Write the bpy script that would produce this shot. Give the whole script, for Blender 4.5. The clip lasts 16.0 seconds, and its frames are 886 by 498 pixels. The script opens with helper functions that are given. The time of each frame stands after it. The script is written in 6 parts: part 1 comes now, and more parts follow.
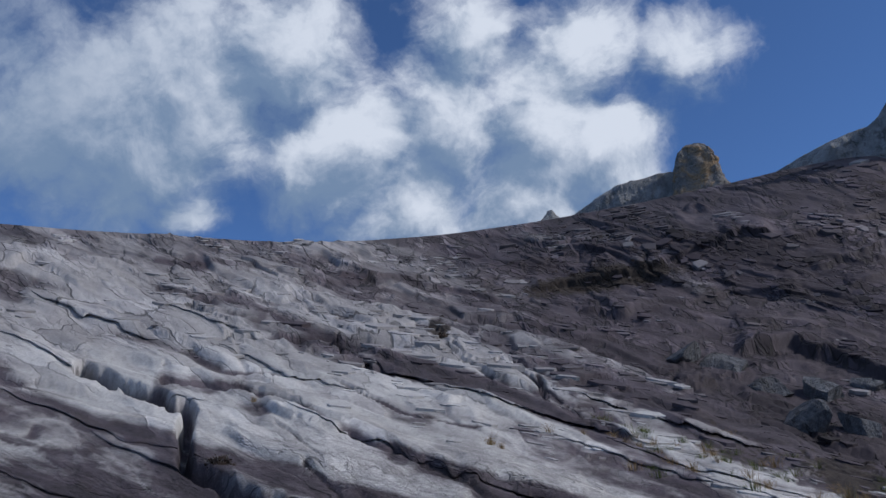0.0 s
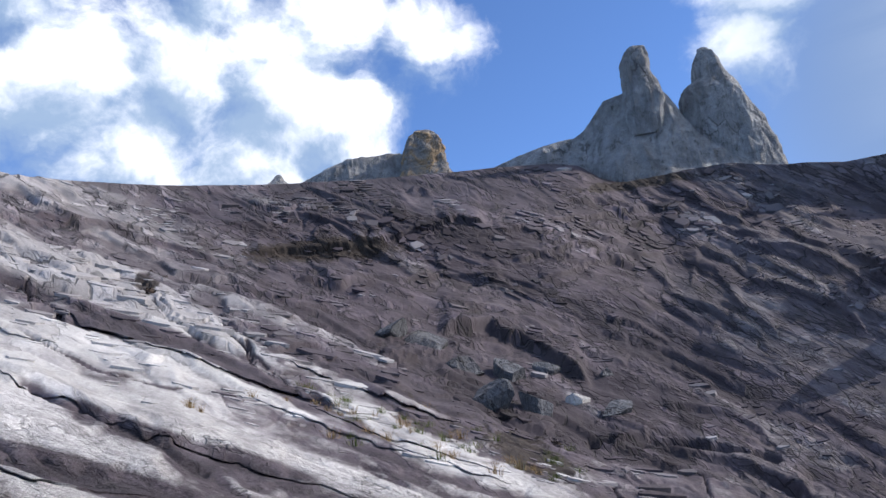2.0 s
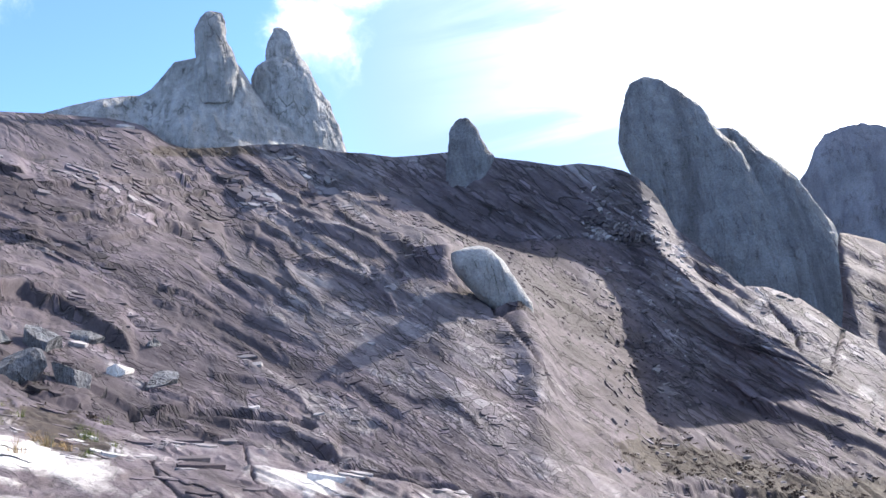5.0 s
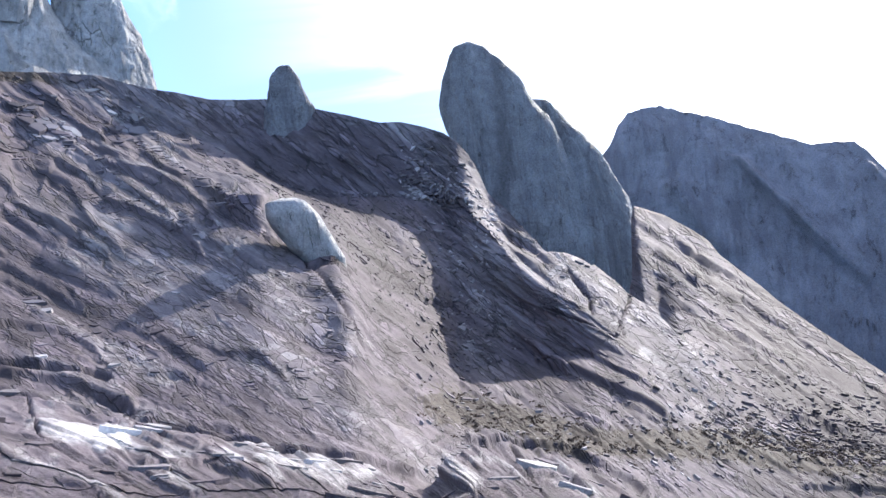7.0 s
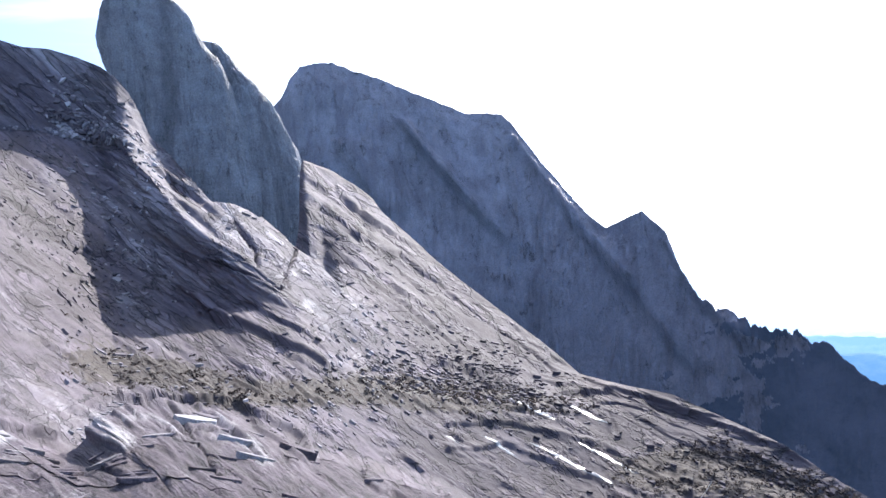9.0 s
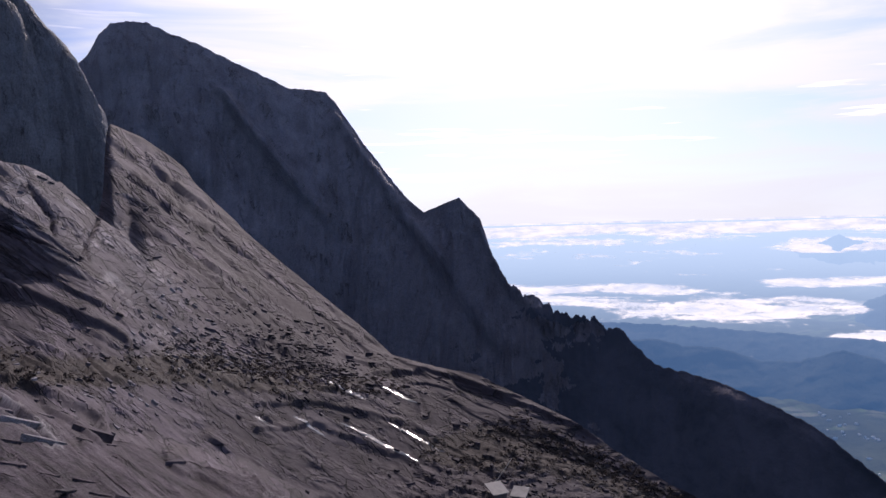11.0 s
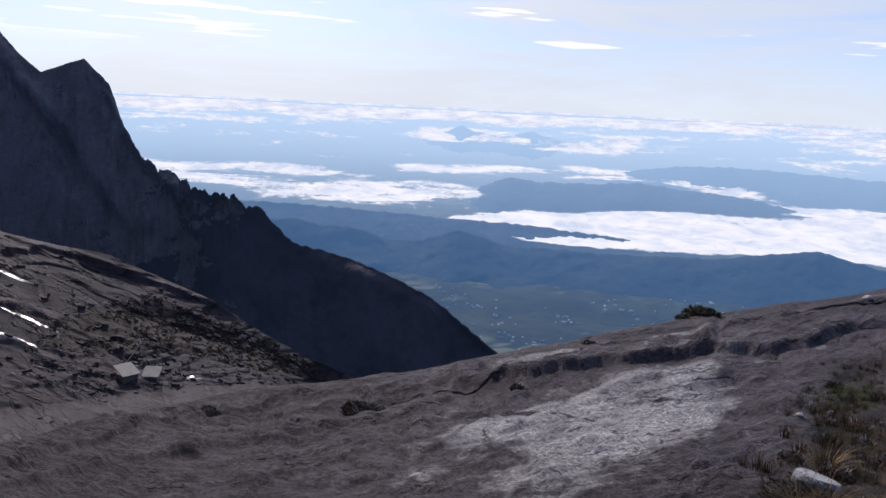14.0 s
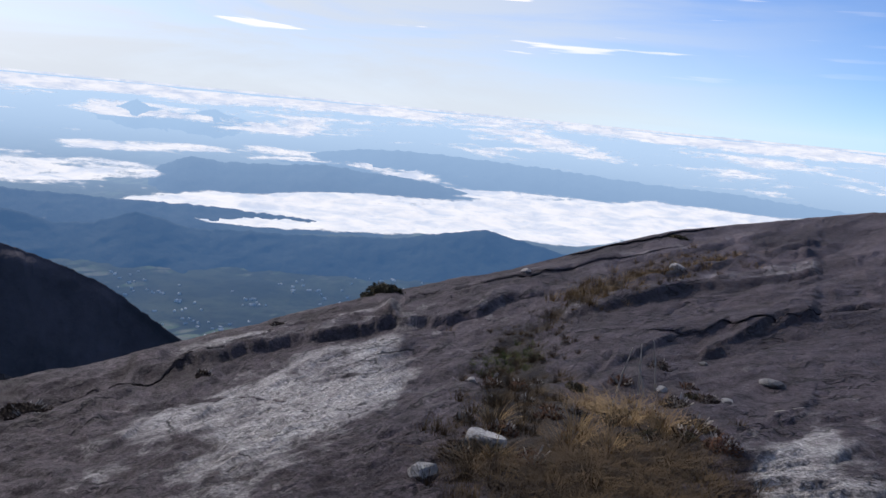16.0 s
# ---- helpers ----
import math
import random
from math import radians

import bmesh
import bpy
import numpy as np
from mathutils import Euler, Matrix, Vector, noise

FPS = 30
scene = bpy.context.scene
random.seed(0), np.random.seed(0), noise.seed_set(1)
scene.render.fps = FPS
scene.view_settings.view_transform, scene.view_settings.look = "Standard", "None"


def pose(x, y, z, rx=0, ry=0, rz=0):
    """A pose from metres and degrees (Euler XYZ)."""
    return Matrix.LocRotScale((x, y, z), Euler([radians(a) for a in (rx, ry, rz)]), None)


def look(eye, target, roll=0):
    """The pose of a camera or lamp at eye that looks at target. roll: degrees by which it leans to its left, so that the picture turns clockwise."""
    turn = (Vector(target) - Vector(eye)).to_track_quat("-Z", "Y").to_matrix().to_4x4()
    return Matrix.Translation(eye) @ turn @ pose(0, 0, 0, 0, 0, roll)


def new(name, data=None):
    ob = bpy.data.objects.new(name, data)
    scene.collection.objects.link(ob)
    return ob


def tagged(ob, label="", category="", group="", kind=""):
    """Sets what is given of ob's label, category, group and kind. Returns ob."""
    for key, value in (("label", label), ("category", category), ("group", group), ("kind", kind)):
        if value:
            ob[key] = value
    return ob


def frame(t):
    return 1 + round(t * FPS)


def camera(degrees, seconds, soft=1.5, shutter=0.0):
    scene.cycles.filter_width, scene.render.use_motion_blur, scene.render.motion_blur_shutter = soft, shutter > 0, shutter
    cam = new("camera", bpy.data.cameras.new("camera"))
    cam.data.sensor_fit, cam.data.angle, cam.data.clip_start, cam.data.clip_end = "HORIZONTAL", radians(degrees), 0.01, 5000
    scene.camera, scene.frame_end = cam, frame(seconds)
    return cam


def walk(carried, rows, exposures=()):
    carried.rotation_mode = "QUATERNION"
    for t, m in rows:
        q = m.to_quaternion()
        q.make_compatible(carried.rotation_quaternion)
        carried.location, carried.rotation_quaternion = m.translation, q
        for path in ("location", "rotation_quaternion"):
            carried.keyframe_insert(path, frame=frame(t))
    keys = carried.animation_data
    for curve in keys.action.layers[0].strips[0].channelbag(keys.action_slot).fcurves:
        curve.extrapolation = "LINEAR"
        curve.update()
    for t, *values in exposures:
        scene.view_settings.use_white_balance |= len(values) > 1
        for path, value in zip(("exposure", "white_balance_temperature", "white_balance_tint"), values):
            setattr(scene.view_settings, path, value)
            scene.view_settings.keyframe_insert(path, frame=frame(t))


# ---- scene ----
EYE = Vector((0, 0, 1.6))
cam = camera(56.65, 16.0)
EXPOSURES = ((0.0, -0.25, 6050, 11), (1.0, -0.05, 6150, 12), (2.0, 0.85, 6550, 12), (3.0, 1.35, 6800, 12), (4.2, 1.9, 6850, 12), (6.3, 2.12, 6700, 11), (8.7, 2.28, 6300, 12), (10.8, 0.3, 6700, 27), (12.5, 0.0, 6500, 22), (14.5, 0.08, 6450, 18), (16.0, 0.06, 6450, 16))
# seconds, heading (clockwise from north, degrees), tilt up, lean
TURN = (
    (0.0, 0.0, 18.65, -5.67), (0.5, 4.5, 17.47, -6.4), (1.0, 9.54, 16.17, -5.49), (1.5, 13.76, 14.87, -4.82),
    (2.0, 19.68, 14.71, -4.79), (2.5, 23.68, 14.6, -5.62), (3.0, 29.25, 12.9, -5.27), (3.5, 36.48, 11.47, -5.4),
    (4.0, 43.92, 11.32, -5.57), (4.2, 45.25, 10.92, -6.04), (6.3, 56.78, 7.33, -4.97), (6.5, 57.21, 6.01, -4.72),
    (7.0, 62.61, 5.4, -4.93), (7.5, 67.96, 3.06, -4.85), (8.0, 70.68, 3.11, -4.92), (8.5, 75.94, 2.03, -5.15),
    (8.7, 79.97, 1.23, -4.69), (10.8, 96.5, -1.41, -2.2), (11.0, 97.75, -1.65, -1.46), (11.5, 106.51, -3.47, -0.61),
    (12.0, 110.28, -3.79, -0.77), (12.5, 113.1, -6.78, -0.05), (13.0, 114.58, -9.41, 2.18), (13.5, 117.17, -9.75, 3.76),
    (14.0, 122.6, -9.81, 2.76), (14.5, 130.1, -10.31, 3.07), (15.0, 134.96, -10.39, 4.66), (15.5, 140.66, -10.11, 3.7),
    (16.0, 144.53, -9.56, 5.52),
)


def aim(az, el, roll):
    a, e = radians(az), radians(el)
    way = Vector((math.sin(a) * math.cos(e), math.cos(a) * math.cos(e), math.sin(e)))
    return look(EYE, EYE + way, roll)


walk(cam, [(t, aim(a, e, ro)) for t, a, e, ro in TURN], EXPOSURES)

# ---- light ----
SUN_AZ, SUN_EL = 104.0, 35.0


def direction(az, el):
    a, e = radians(az), radians(el)
    return Vector((math.sin(a) * math.cos(e), math.cos(a) * math.cos(e), math.sin(e)))


sun = new("sun", bpy.data.lights.new("sun", "SUN"))
sun.data.energy, sun.data.angle, sun.data.color = 2.8, radians(0.6), (1.0, 0.955, 0.89)
sun.matrix_world = look(direction(SUN_AZ, SUN_EL) * 100, (0, 0, 0))


class Nodes:
    """A short way to write node trees."""

    def __init__(self, tree):
        self.tree = tree
        tree.nodes.clear()

    def add(self, kind, ins=None, **props):
        n = self.tree.nodes.new(kind)
        for key, value in props.items():
            setattr(n, key, value)
        for key, value in (ins or {}).items():
            if isinstance(value, bpy.types.NodeSocket):
                self.tree.links.new(value, n.inputs[key])
            else:
                n.inputs[key].default_value = value
        return n

    def math(self, op, a, b=0.0, c=0.0, clamp=False):
        return self.add("ShaderNodeMath", {0: a, 1: b, 2: c}, operation=op, use_clamp=clamp).outputs[0]

    def vec(self, op, a, b=(0, 0, 0)):
        n = self.add("ShaderNodeVectorMath", {0: a, 1: b}, operation=op)
        return n.outputs["Value"] if op in ("DOT_PRODUCT", "LENGTH", "DISTANCE") else n.outputs[0]

    def noise(self, vector, scale, detail=4.0, rough=0.55, distort=0.0):
        return self.add("ShaderNodeTexNoise", {"Vector": vector, "Scale": scale, "Detail": detail, "Roughness": rough, "Distortion": distort}).outputs["Fac"]

    def ramp(self, fac, lo, hi, a=0.0, b=1.0):
        return self.add("ShaderNodeMapRange", {0: fac, 1: lo, 2: hi, 3: a, 4: b}, interpolation_type="SMOOTHSTEP").outputs[0]

    def mix(self, fac, a, b, blend="MIX"):
        return self.add("ShaderNodeMix", {0: fac, 6: a, 7: b}, data_type="RGBA", blend_type=blend).outputs[2]

    def scaled(self, vector, scale, turn=(0, 0, 0)):
        return self.add("ShaderNodeMapping", {"Vector": vector, "Scale": scale, "Rotation": turn}).outputs[0]


def rgb(r, g, b):
    return (r, g, b, 1.0)


world = bpy.data.worlds.new("world")
scene.world = world
world.use_nodes = True
w = Nodes(world.node_tree)
way = w.add("ShaderNodeTexCoord").outputs["Generated"]
xyz = w.add("ShaderNodeSeparateXYZ", {0: way})
# the air below the far horizon goes on as bright haze
lifted = w.add("ShaderNodeCombineXYZ", {0: xyz.outputs[0], 1: xyz.outputs[1], 2: w.math("MAXIMUM", xyz.outputs[2], 0.012)}).outputs[0]
sky = w.add("ShaderNodeTexSky", {"Vector": lifted}, sky_type="NISHITA", sun_disc=False, sun_elevation=radians(SUN_EL),
            sun_rotation=radians(SUN_AZ), altitude=3500.0, air_density=1.0, dust_density=0.3, ozone_density=4.0).outputs[0]
sky = w.mix(1.0, sky, rgb(0.80, 0.93, 1.08), "MULTIPLY")
# cumulus banks: centre (heading, height) and reach, in degrees
BANKS = ((-6.5, 26.1, 7.0), (1.0, 26.9, 7.5), (8.7, 26.1, 6.5), (13.2, 24.1, 5.0), (-1.8, 22.0, 5.5), (6.5, 21.6, 5.5), (5.0, 33.0, 5.0), (12.9, 31.7, 5.0), (19.6, 29.3, 4.4), (-17.3, 30.2, 8.0), (-21.3, 26.7, 8.0), (-10.5, 32.0, 7.0), (-18.3, 22.4, 3.2), (-25.5, 27.0, 9.0),
         (43, 25, 3.6), (45.0, 29, 4.6), (48, 33, 5.2), (53, 39, 7), (-60, 45, 25), (-100, 40, 25), (-150, 50, 30), (-10, 52, 14), (20, 56, 8))


def cloud_depth(v):
    """How deep in the cumulus a direction looks."""
    bank = None
    curl = w.add("ShaderNodeTexNoise", {"Vector": v, "Scale": 6.0, "Detail": 6.0, "Roughness": 0.55}).outputs["Color"]
    v = w.vec("ADD", v, w.vec("MULTIPLY", w.vec("SUBTRACT", curl, (0.5, 0.5, 0.5)), (0.13, 0.13, 0.13)))
    for az, el, reach in BANKS:
        near = w.vec("DISTANCE", v, tuple(direction(az, el)))
        f = w.math("SUBTRACT", 1.0, w.math("DIVIDE", near, 2 * math.sin(radians(reach) / 2)))
        bank = f if bank is None else w.add("ShaderNodeMath", {0: bank, 1: f, 2: 0.2}, operation="SMOOTH_MAX").outputs[0]
    bank = w.math("MINIMUM", bank, 0.85)
    puff = w.noise(w.scaled(v, (1, 1, 1.4)), 9.0, 8.0, 0.56, 0.25)
    tear = w.noise(v, 30.0, 5.0, 0.6)
    return w.math("ADD", bank, w.math("ADD", w.math("MULTIPLY", w.math("SUBTRACT", puff, 0.5), 1.35), w.math("MULTIPLY", w.math("SUBTRACT", tear, 0.5), 0.45)))


thick = cloud_depth(way)
cover = w.ramp(thick, -0.10, 0.62)
# thin high streaks over the valley and near the sun
flat = w.add("ShaderNodeVectorMath", {0: way, 1: w.add("ShaderNodeCombineXYZ", {0: 1.0, 1: 1.0, 2: 7.0}).outputs[0]}, operation="MULTIPLY").outputs[0]
veil_n = w.noise(flat, 2.6, 6.0, 0.55, 0.6)
right = w.ramp(w.vec("DOT_PRODUCT", way, tuple(direction(118, 14))), 0.55, 0.95)
wide = w.ramp(w.vec("DOT_PRODUCT", way, tuple(direction(112, 15))), 0.45, 0.93)
streak = w.math("MULTIPLY", w.ramp(veil_n, 0.36, 0.64, 0.15, 0.92), wide)
thin = w.noise(w.scaled(way, (1, 1, 16)), 5.5, 3.0, 0.5, 0.2)
band = w.math("MULTIPLY", w.ramp(xyz.outputs[2], 0.045, 0.09), w.ramp(xyz.outputs[2], 0.30, 0.18))
cloudlet = w.math("MULTIPLY", w.math("MULTIPLY", w.ramp(thin, 0.605, 0.665), band), right)
low = w.ramp(w.math("ADD", xyz.outputs[2], w.math("MULTIPLY", w.math("SUBTRACT", veil_n, 0.5), 0.10)), 0.17, -0.01, 0.0, 0.8)
sunward = cloud_depth(w.vec("ADD", way, tuple(0.045 * (direction(95, 10) * 0.6 + Vector((0, 0, 0.9))))))
shade = w.ramp(w.math("SUBTRACT", thick, sunward), -0.30, 0.55)
sunlit = w.ramp(w.vec("DOT_PRODUCT", way, tuple(direction(9, 27))), 0.80, 0.985)
shade = w.math("MULTIPLY", shade, w.math("ADD", 0.35, w.math("MULTIPLY", sunlit, 0.65)))
white = w.mix(shade, rgb(1.7, 2.4, 3.5), rgb(6.4, 6.7, 7.2))
glow = w.ramp(w.vec("DOT_PRODUCT", way, tuple(direction(SUN_AZ, SUN_EL))), 0.70, 1.0, 0.0, 1.0)
glow = w.math("POWER", glow, 2.0)
air = w.mix(w.math("MULTIPLY", w.math("MAXIMUM", low, 0.0), right), sky, rgb(5.8, 6.1, 6.4))
pale_veil = w.ramp(w.vec("DOT_PRODUCT", way, tuple(direction(59, 19))), 0.935, 0.992, 0.0, 0.8)
air = w.mix(pale_veil, air, rgb(1.12, 1.62, 2.55))
air = w.mix(streak, air, rgb(5.3, 5.9, 6.3))
air = w.mix(cloudlet, air, rgb(8.5, 8.5, 8.5))
air = w.mix(w.math("MULTIPLY", glow, 0.85), air, rgb(10, 9.9, 9.7))
air = w.mix(cover, air, white)
back = w.add("ShaderNodeBackground", {"Color": air, "Strength": 0.125})
w.add("ShaderNodeOutputWorld", {0: back.outputs[0]})


# ---- materials ----
def material(name):
    m = bpy.data.materials.new(name)
    m.use_nodes = True
    n = Nodes(m.node_tree)
    return m, n


def finish(n, color, rough, bump=None, strength=0.5, distance=0.05, glow=None, spec=0.3, haze=0.0):
    ins = {"Base Color": color, "Roughness": rough, "Specular IOR Level": spec}
    if bump is not None:
        ins["Normal"] = n.add("ShaderNodeBump", {"Height": bump, "Strength": strength, "Distance": distance}).outputs[0]
    shader = n.add("ShaderNodeBsdfPrincipled", ins).outputs[0]
    # distance haze is mixed over the surface as plain emission
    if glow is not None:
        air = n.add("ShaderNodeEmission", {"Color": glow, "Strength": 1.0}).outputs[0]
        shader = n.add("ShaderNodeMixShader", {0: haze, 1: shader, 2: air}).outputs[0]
    n.add("ShaderNodeOutputMaterial", {0: shader})


def slab_rock():
    """The ground's granite: sheets along the mountain's grain, dark lichen and painted shade, water stains, seams and
    plants.
    """
    m, n = material("granite_slab")
    p = n.add("ShaderNodeNewGeometry").outputs["Position"]
    flow = n.add("ShaderNodeAttribute", attribute_name="flow").outputs["Vector"]
    crust_shade = n.add("ShaderNodeAttribute", attribute_name="crust_shade").outputs["Fac"]
    veg = n.add("ShaderNodeAttribute", attribute_name="plants").outputs["Fac"]
    parts_ = n.add("ShaderNodeSeparateXYZ", {0: flow})
    flow = n.add("ShaderNodeCombineXYZ", {0: parts_.outputs[0], 1: parts_.outputs[1], 2: 0.0}).outputs[0]
    plain = n.add("ShaderNodeCombineXYZ", {0: parts_.outputs[0], 1: parts_.outputs[2], 2: 3.0}).outputs[0]
    swirl = n.add("ShaderNodeTexNoise", {"Vector": n.scaled(flow, (0.25, 0.6, 1)), "Scale": 1.0, "Detail": 1.5}).outputs["Color"]
    bent = n.vec("ADD", flow, n.scaled(swirl, (1.6, 0.8, 0)))
    band = n.noise(n.scaled(bent, (0.11, 0.62, 1)), 1.0, 4.0, 0.55)
    sheet = n.noise(n.scaled(bent, (0.45, 1.7, 1)), 1.0, 5.0, 0.55)
    blot = n.noise(n.scaled(plain, (0.4, 0.75, 1)), 1.0, 5.0, 0.56)
    mottle = n.noise(n.scaled(plain, (3.6, 5.6, 1)), 1.0, 6.0, 0.72)
    ragged = n.vec("ADD", n.scaled(plain, (1.0, 1.9, 1)), n.scaled(n.add("ShaderNodeTexNoise", {"Vector": plain, "Scale": 1.3, "Detail": 4.0, "Roughness": 0.65}).outputs["Color"], (0.9, 0.9, 0)))
    block = n.add("ShaderNodeTexVoronoi", {"Vector": ragged, "Scale": 1.15}, voronoi_dimensions="2D", feature="F1").outputs["Color"]
    block = n.add("ShaderNodeSeparateXYZ", {0: block}).outputs[0]
    rift = n.add("ShaderNodeTexVoronoi", {"Vector": ragged, "Scale": 1.15}, voronoi_dimensions="2D", feature="DISTANCE_TO_EDGE").outputs["Distance"]
    reach = n.vec("LENGTH", p)
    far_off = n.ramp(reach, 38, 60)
    grain = n.noise(p, 7.0, 8.0, 0.75)
    speck = n.noise(p, 70.0, 4.0, 0.7)
    grit = n.noise(n.scaled(p, (1, 1, 2)), 16.0, 7.0, 0.82, 0.3)
    close = n.ramp(reach, 34, 12)
    line1 = n.noise(n.scaled(bent, (0.14, 0.85, 1)), 1.0, 3.0, 0.5)
    line2 = n.noise(n.scaled(bent, (0.5, 1.9, 2)), 1.0, 3.0, 0.55)
    torn = n.noise(n.scaled(plain, (0.3, 0.5, 1)), 1.0, 2.0, 0.5)
    seam = n.add("ShaderNodeTexVoronoi", {"Vector": n.scaled(bent, (0.30, 0.8, 1)), "Scale": 1.0}, feature="DISTANCE_TO_EDGE", voronoi_dimensions="2D").outputs["Distance"]
    crack = n.math("MULTIPLY", n.ramp(n.math("ABSOLUTE", n.math("SUBTRACT", line1, 0.5)), 0.0015, 0.010, 1.0, 0.0), n.ramp(torn, 0.50, 0.58))
    crack = n.math("MAXIMUM", crack, n.math("MULTIPLY", n.ramp(n.math("ABSOLUTE", n.math("SUBTRACT", line2, 0.5)), 0.002, 0.014, 1.0, 0.0), n.math("MULTIPLY", far_off, n.ramp(torn, 0.30, 0.25))))
    crack = n.math("MAXIMUM", crack, n.math("MULTIPLY", n.ramp(seam, 0.004, 0.034, 1.0, 0.0), n.math("MULTIPLY", far_off, n.ramp(torn, 0.53, 0.60, 0.0, 0.75))))
    seam2 = n.add("ShaderNodeTexVoronoi", {"Vector": n.scaled(n.vec("ADD", bent, n.scaled(swirl, (0.9, 0.9, 0))), (0.8, 1.9, 1)), "Scale": 1.0}, feature="DISTANCE_TO_EDGE", voronoi_dimensions="2D").outputs["Distance"]
    crack = n.math("MAXIMUM", crack, n.math("MULTIPLY", n.ramp(seam2, 0.015, 0.075, 1.0, 0.0), n.math("MULTIPLY", n.ramp(torn, 0.32, 0.27), far_off)))
    warp = n.add("ShaderNodeTexNoise", {"Vector": n.scaled(flow, (0.7, 1.3, 1)), "Scale": 1.0, "Detail": 3.0, "Roughness": 0.6}).outputs["Color"]
    laid = n.vec("ADD", bent, n.scaled(warp, (1.5, 0.62, 0)))

    def shards(wide, high, gap, seed):
        """Cells along the grain: a chance value for each plate, and the open joint round it."""
        v = n.vec("ADD", n.scaled(laid, (wide, high, 0)), (seed, seed * 0.7, 0))
        cell = n.add("ShaderNodeTexVoronoi", {"Vector": v, "Scale": 1.0}, voronoi_dimensions="2D", feature="F1").outputs["Color"]
        edge = n.add("ShaderNodeTexVoronoi", {"Vector": v, "Scale": 1.0}, voronoi_dimensions="2D", feature="DISTANCE_TO_EDGE").outputs["Distance"]
        cell = n.add("ShaderNodeSeparateXYZ", {0: cell})
        joint = n.ramp(n.math("SUBTRACT", edge, n.math("MULTIPLY", cell.outputs[1], gap)), 0.0, gap * 1.1, 1.0, 0.0)
        return cell.outputs[0], joint

    large, joint1 = shards(0.24, 0.80, 0.016, 3.0)
    small, joint2 = shards(1.1, 3.1, 0.070, 11.0)
    split = n.noise(n.scaled(flow, (0.20, 0.42, 1)), 1.0, 3.0, 0.6)
    broke1 = n.math("MULTIPLY", n.ramp(split, 0.40, 0.54), n.ramp(reach, 9, 24))
    broke2 = n.math("MULTIPLY", n.math("MULTIPLY", n.ramp(n.noise(n.scaled(flow, (0.42, 0.85, 2)), 1.0, 4.0, 0.62), 0.475, 0.575), far_off), n.ramp(crust_shade, 0.2, 0.5, 0.35, 1.0))
    crack = n.math("MULTIPLY", crack, n.ramp(reach, 30, 75, 0.3, 0.35))
    crack = n.math("MAXIMUM", crack, n.math("MULTIPLY", joint1, n.math("MULTIPLY", broke1, n.ramp(reach, 30, 75, 0.25, 0.8))))
    crack = n.math("MAXIMUM", crack, n.math("MULTIPLY", joint2, n.math("MULTIPLY", broke2, 0.85)))
    rocky = n.math("MULTIPLY", n.math("MULTIPLY", n.ramp(crust_shade, 0.5, 0.7), n.ramp(crust_shade, 0.98, 0.86)), n.ramp(n.noise(n.scaled(plain, (0.22, 0.4, 1)), 1.0, 4.0, 0.6), 0.48, 0.60))
    crack = n.math("MAXIMUM", crack, n.math("MULTIPLY", n.ramp(rift, 0.008, 0.06, 1.0, 0.0), n.math("MULTIPLY", rocky, 0.6)))
    dark = n.math("ADD", crust_shade, n.math("ADD", n.math("MULTIPLY", n.math("SUBTRACT", band, 0.5), 1.3), n.math("MULTIPLY", n.math("SUBTRACT", blot, 0.5), 0.9)))
    dark = n.ramp(n.math("ADD", dark, n.math("MULTIPLY", n.math("SUBTRACT", sheet, 0.5), 0.5)), 0.08, 0.72)
    dark = n.math("MAXIMUM", dark, n.math("SUBTRACT", n.math("MULTIPLY", n.math("MINIMUM", crust_shade, 0.95), 1.15), 0.03))
    dark = n.math("SUBTRACT", dark, n.math("MULTIPLY", n.math("MULTIPLY", n.ramp(block, 0.45, 0.95), rocky), 0.25), clamp=True)
    dark = n.add("ShaderNodeMix", {0: n.math("MULTIPLY", n.math("MULTIPLY", far_off, n.ramp(crust_shade, 1.0, 0.78)), 0.5), 2: dark, 3: n.math("ADD", 0.40, n.math("MULTIPLY", dark, 0.42))}, data_type="FLOAT").outputs[0]
    pale = n.mix(n.ramp(sheet, 0.35, 0.68), rgb(0.50, 0.485, 0.475), rgb(0.39, 0.375, 0.37))
    soot = n.mix(n.ramp(sheet, 0.35, 0.66), rgb(0.112, 0.093, 0.106), rgb(0.060, 0.047, 0.056))
    soot = n.mix(n.ramp(blot, 0.52, 0.68, 0.0, 0.7), soot, rgb(0.075, 0.060, 0.060))
    base = n.mix(dark, pale, soot)
    base = n.mix(n.ramp(n.math("ADD", crust_shade, n.math("MULTIPLY", n.math("SUBTRACT", blot, 0.5), 0.8)), 0.95, 1.55, 0.0, 0.85), base, n.mix(sheet, rgb(0.059, 0.047, 0.054), rgb(0.036, 0.029, 0.034)))
    base = n.mix(n.ramp(mottle, 0.47, 0.70, 0.0, 0.36), base, n.mix(1.0, base, rgb(0.40, 0.39, 0.39), "MULTIPLY"))
    base = n.mix(n.ramp(grain, 0.47, 0.75, 0.0, 0.45), base, n.mix(1.0, base, rgb(0.35, 0.33, 0.33), "MULTIPLY"))
    base = n.mix(n.ramp(grain, 0.49, 0.28, 0.0, 0.5), base, n.mix(1.0, base, rgb(1.6, 1.6, 1.6), "MULTIPLY"))
    base = n.mix(n.math("MULTIPLY", n.ramp(grit, 0.49, 0.60, 0.0, 0.5), close), base, n.mix(1.0, base, rgb(0.30, 0.28, 0.30), "MULTIPLY"))
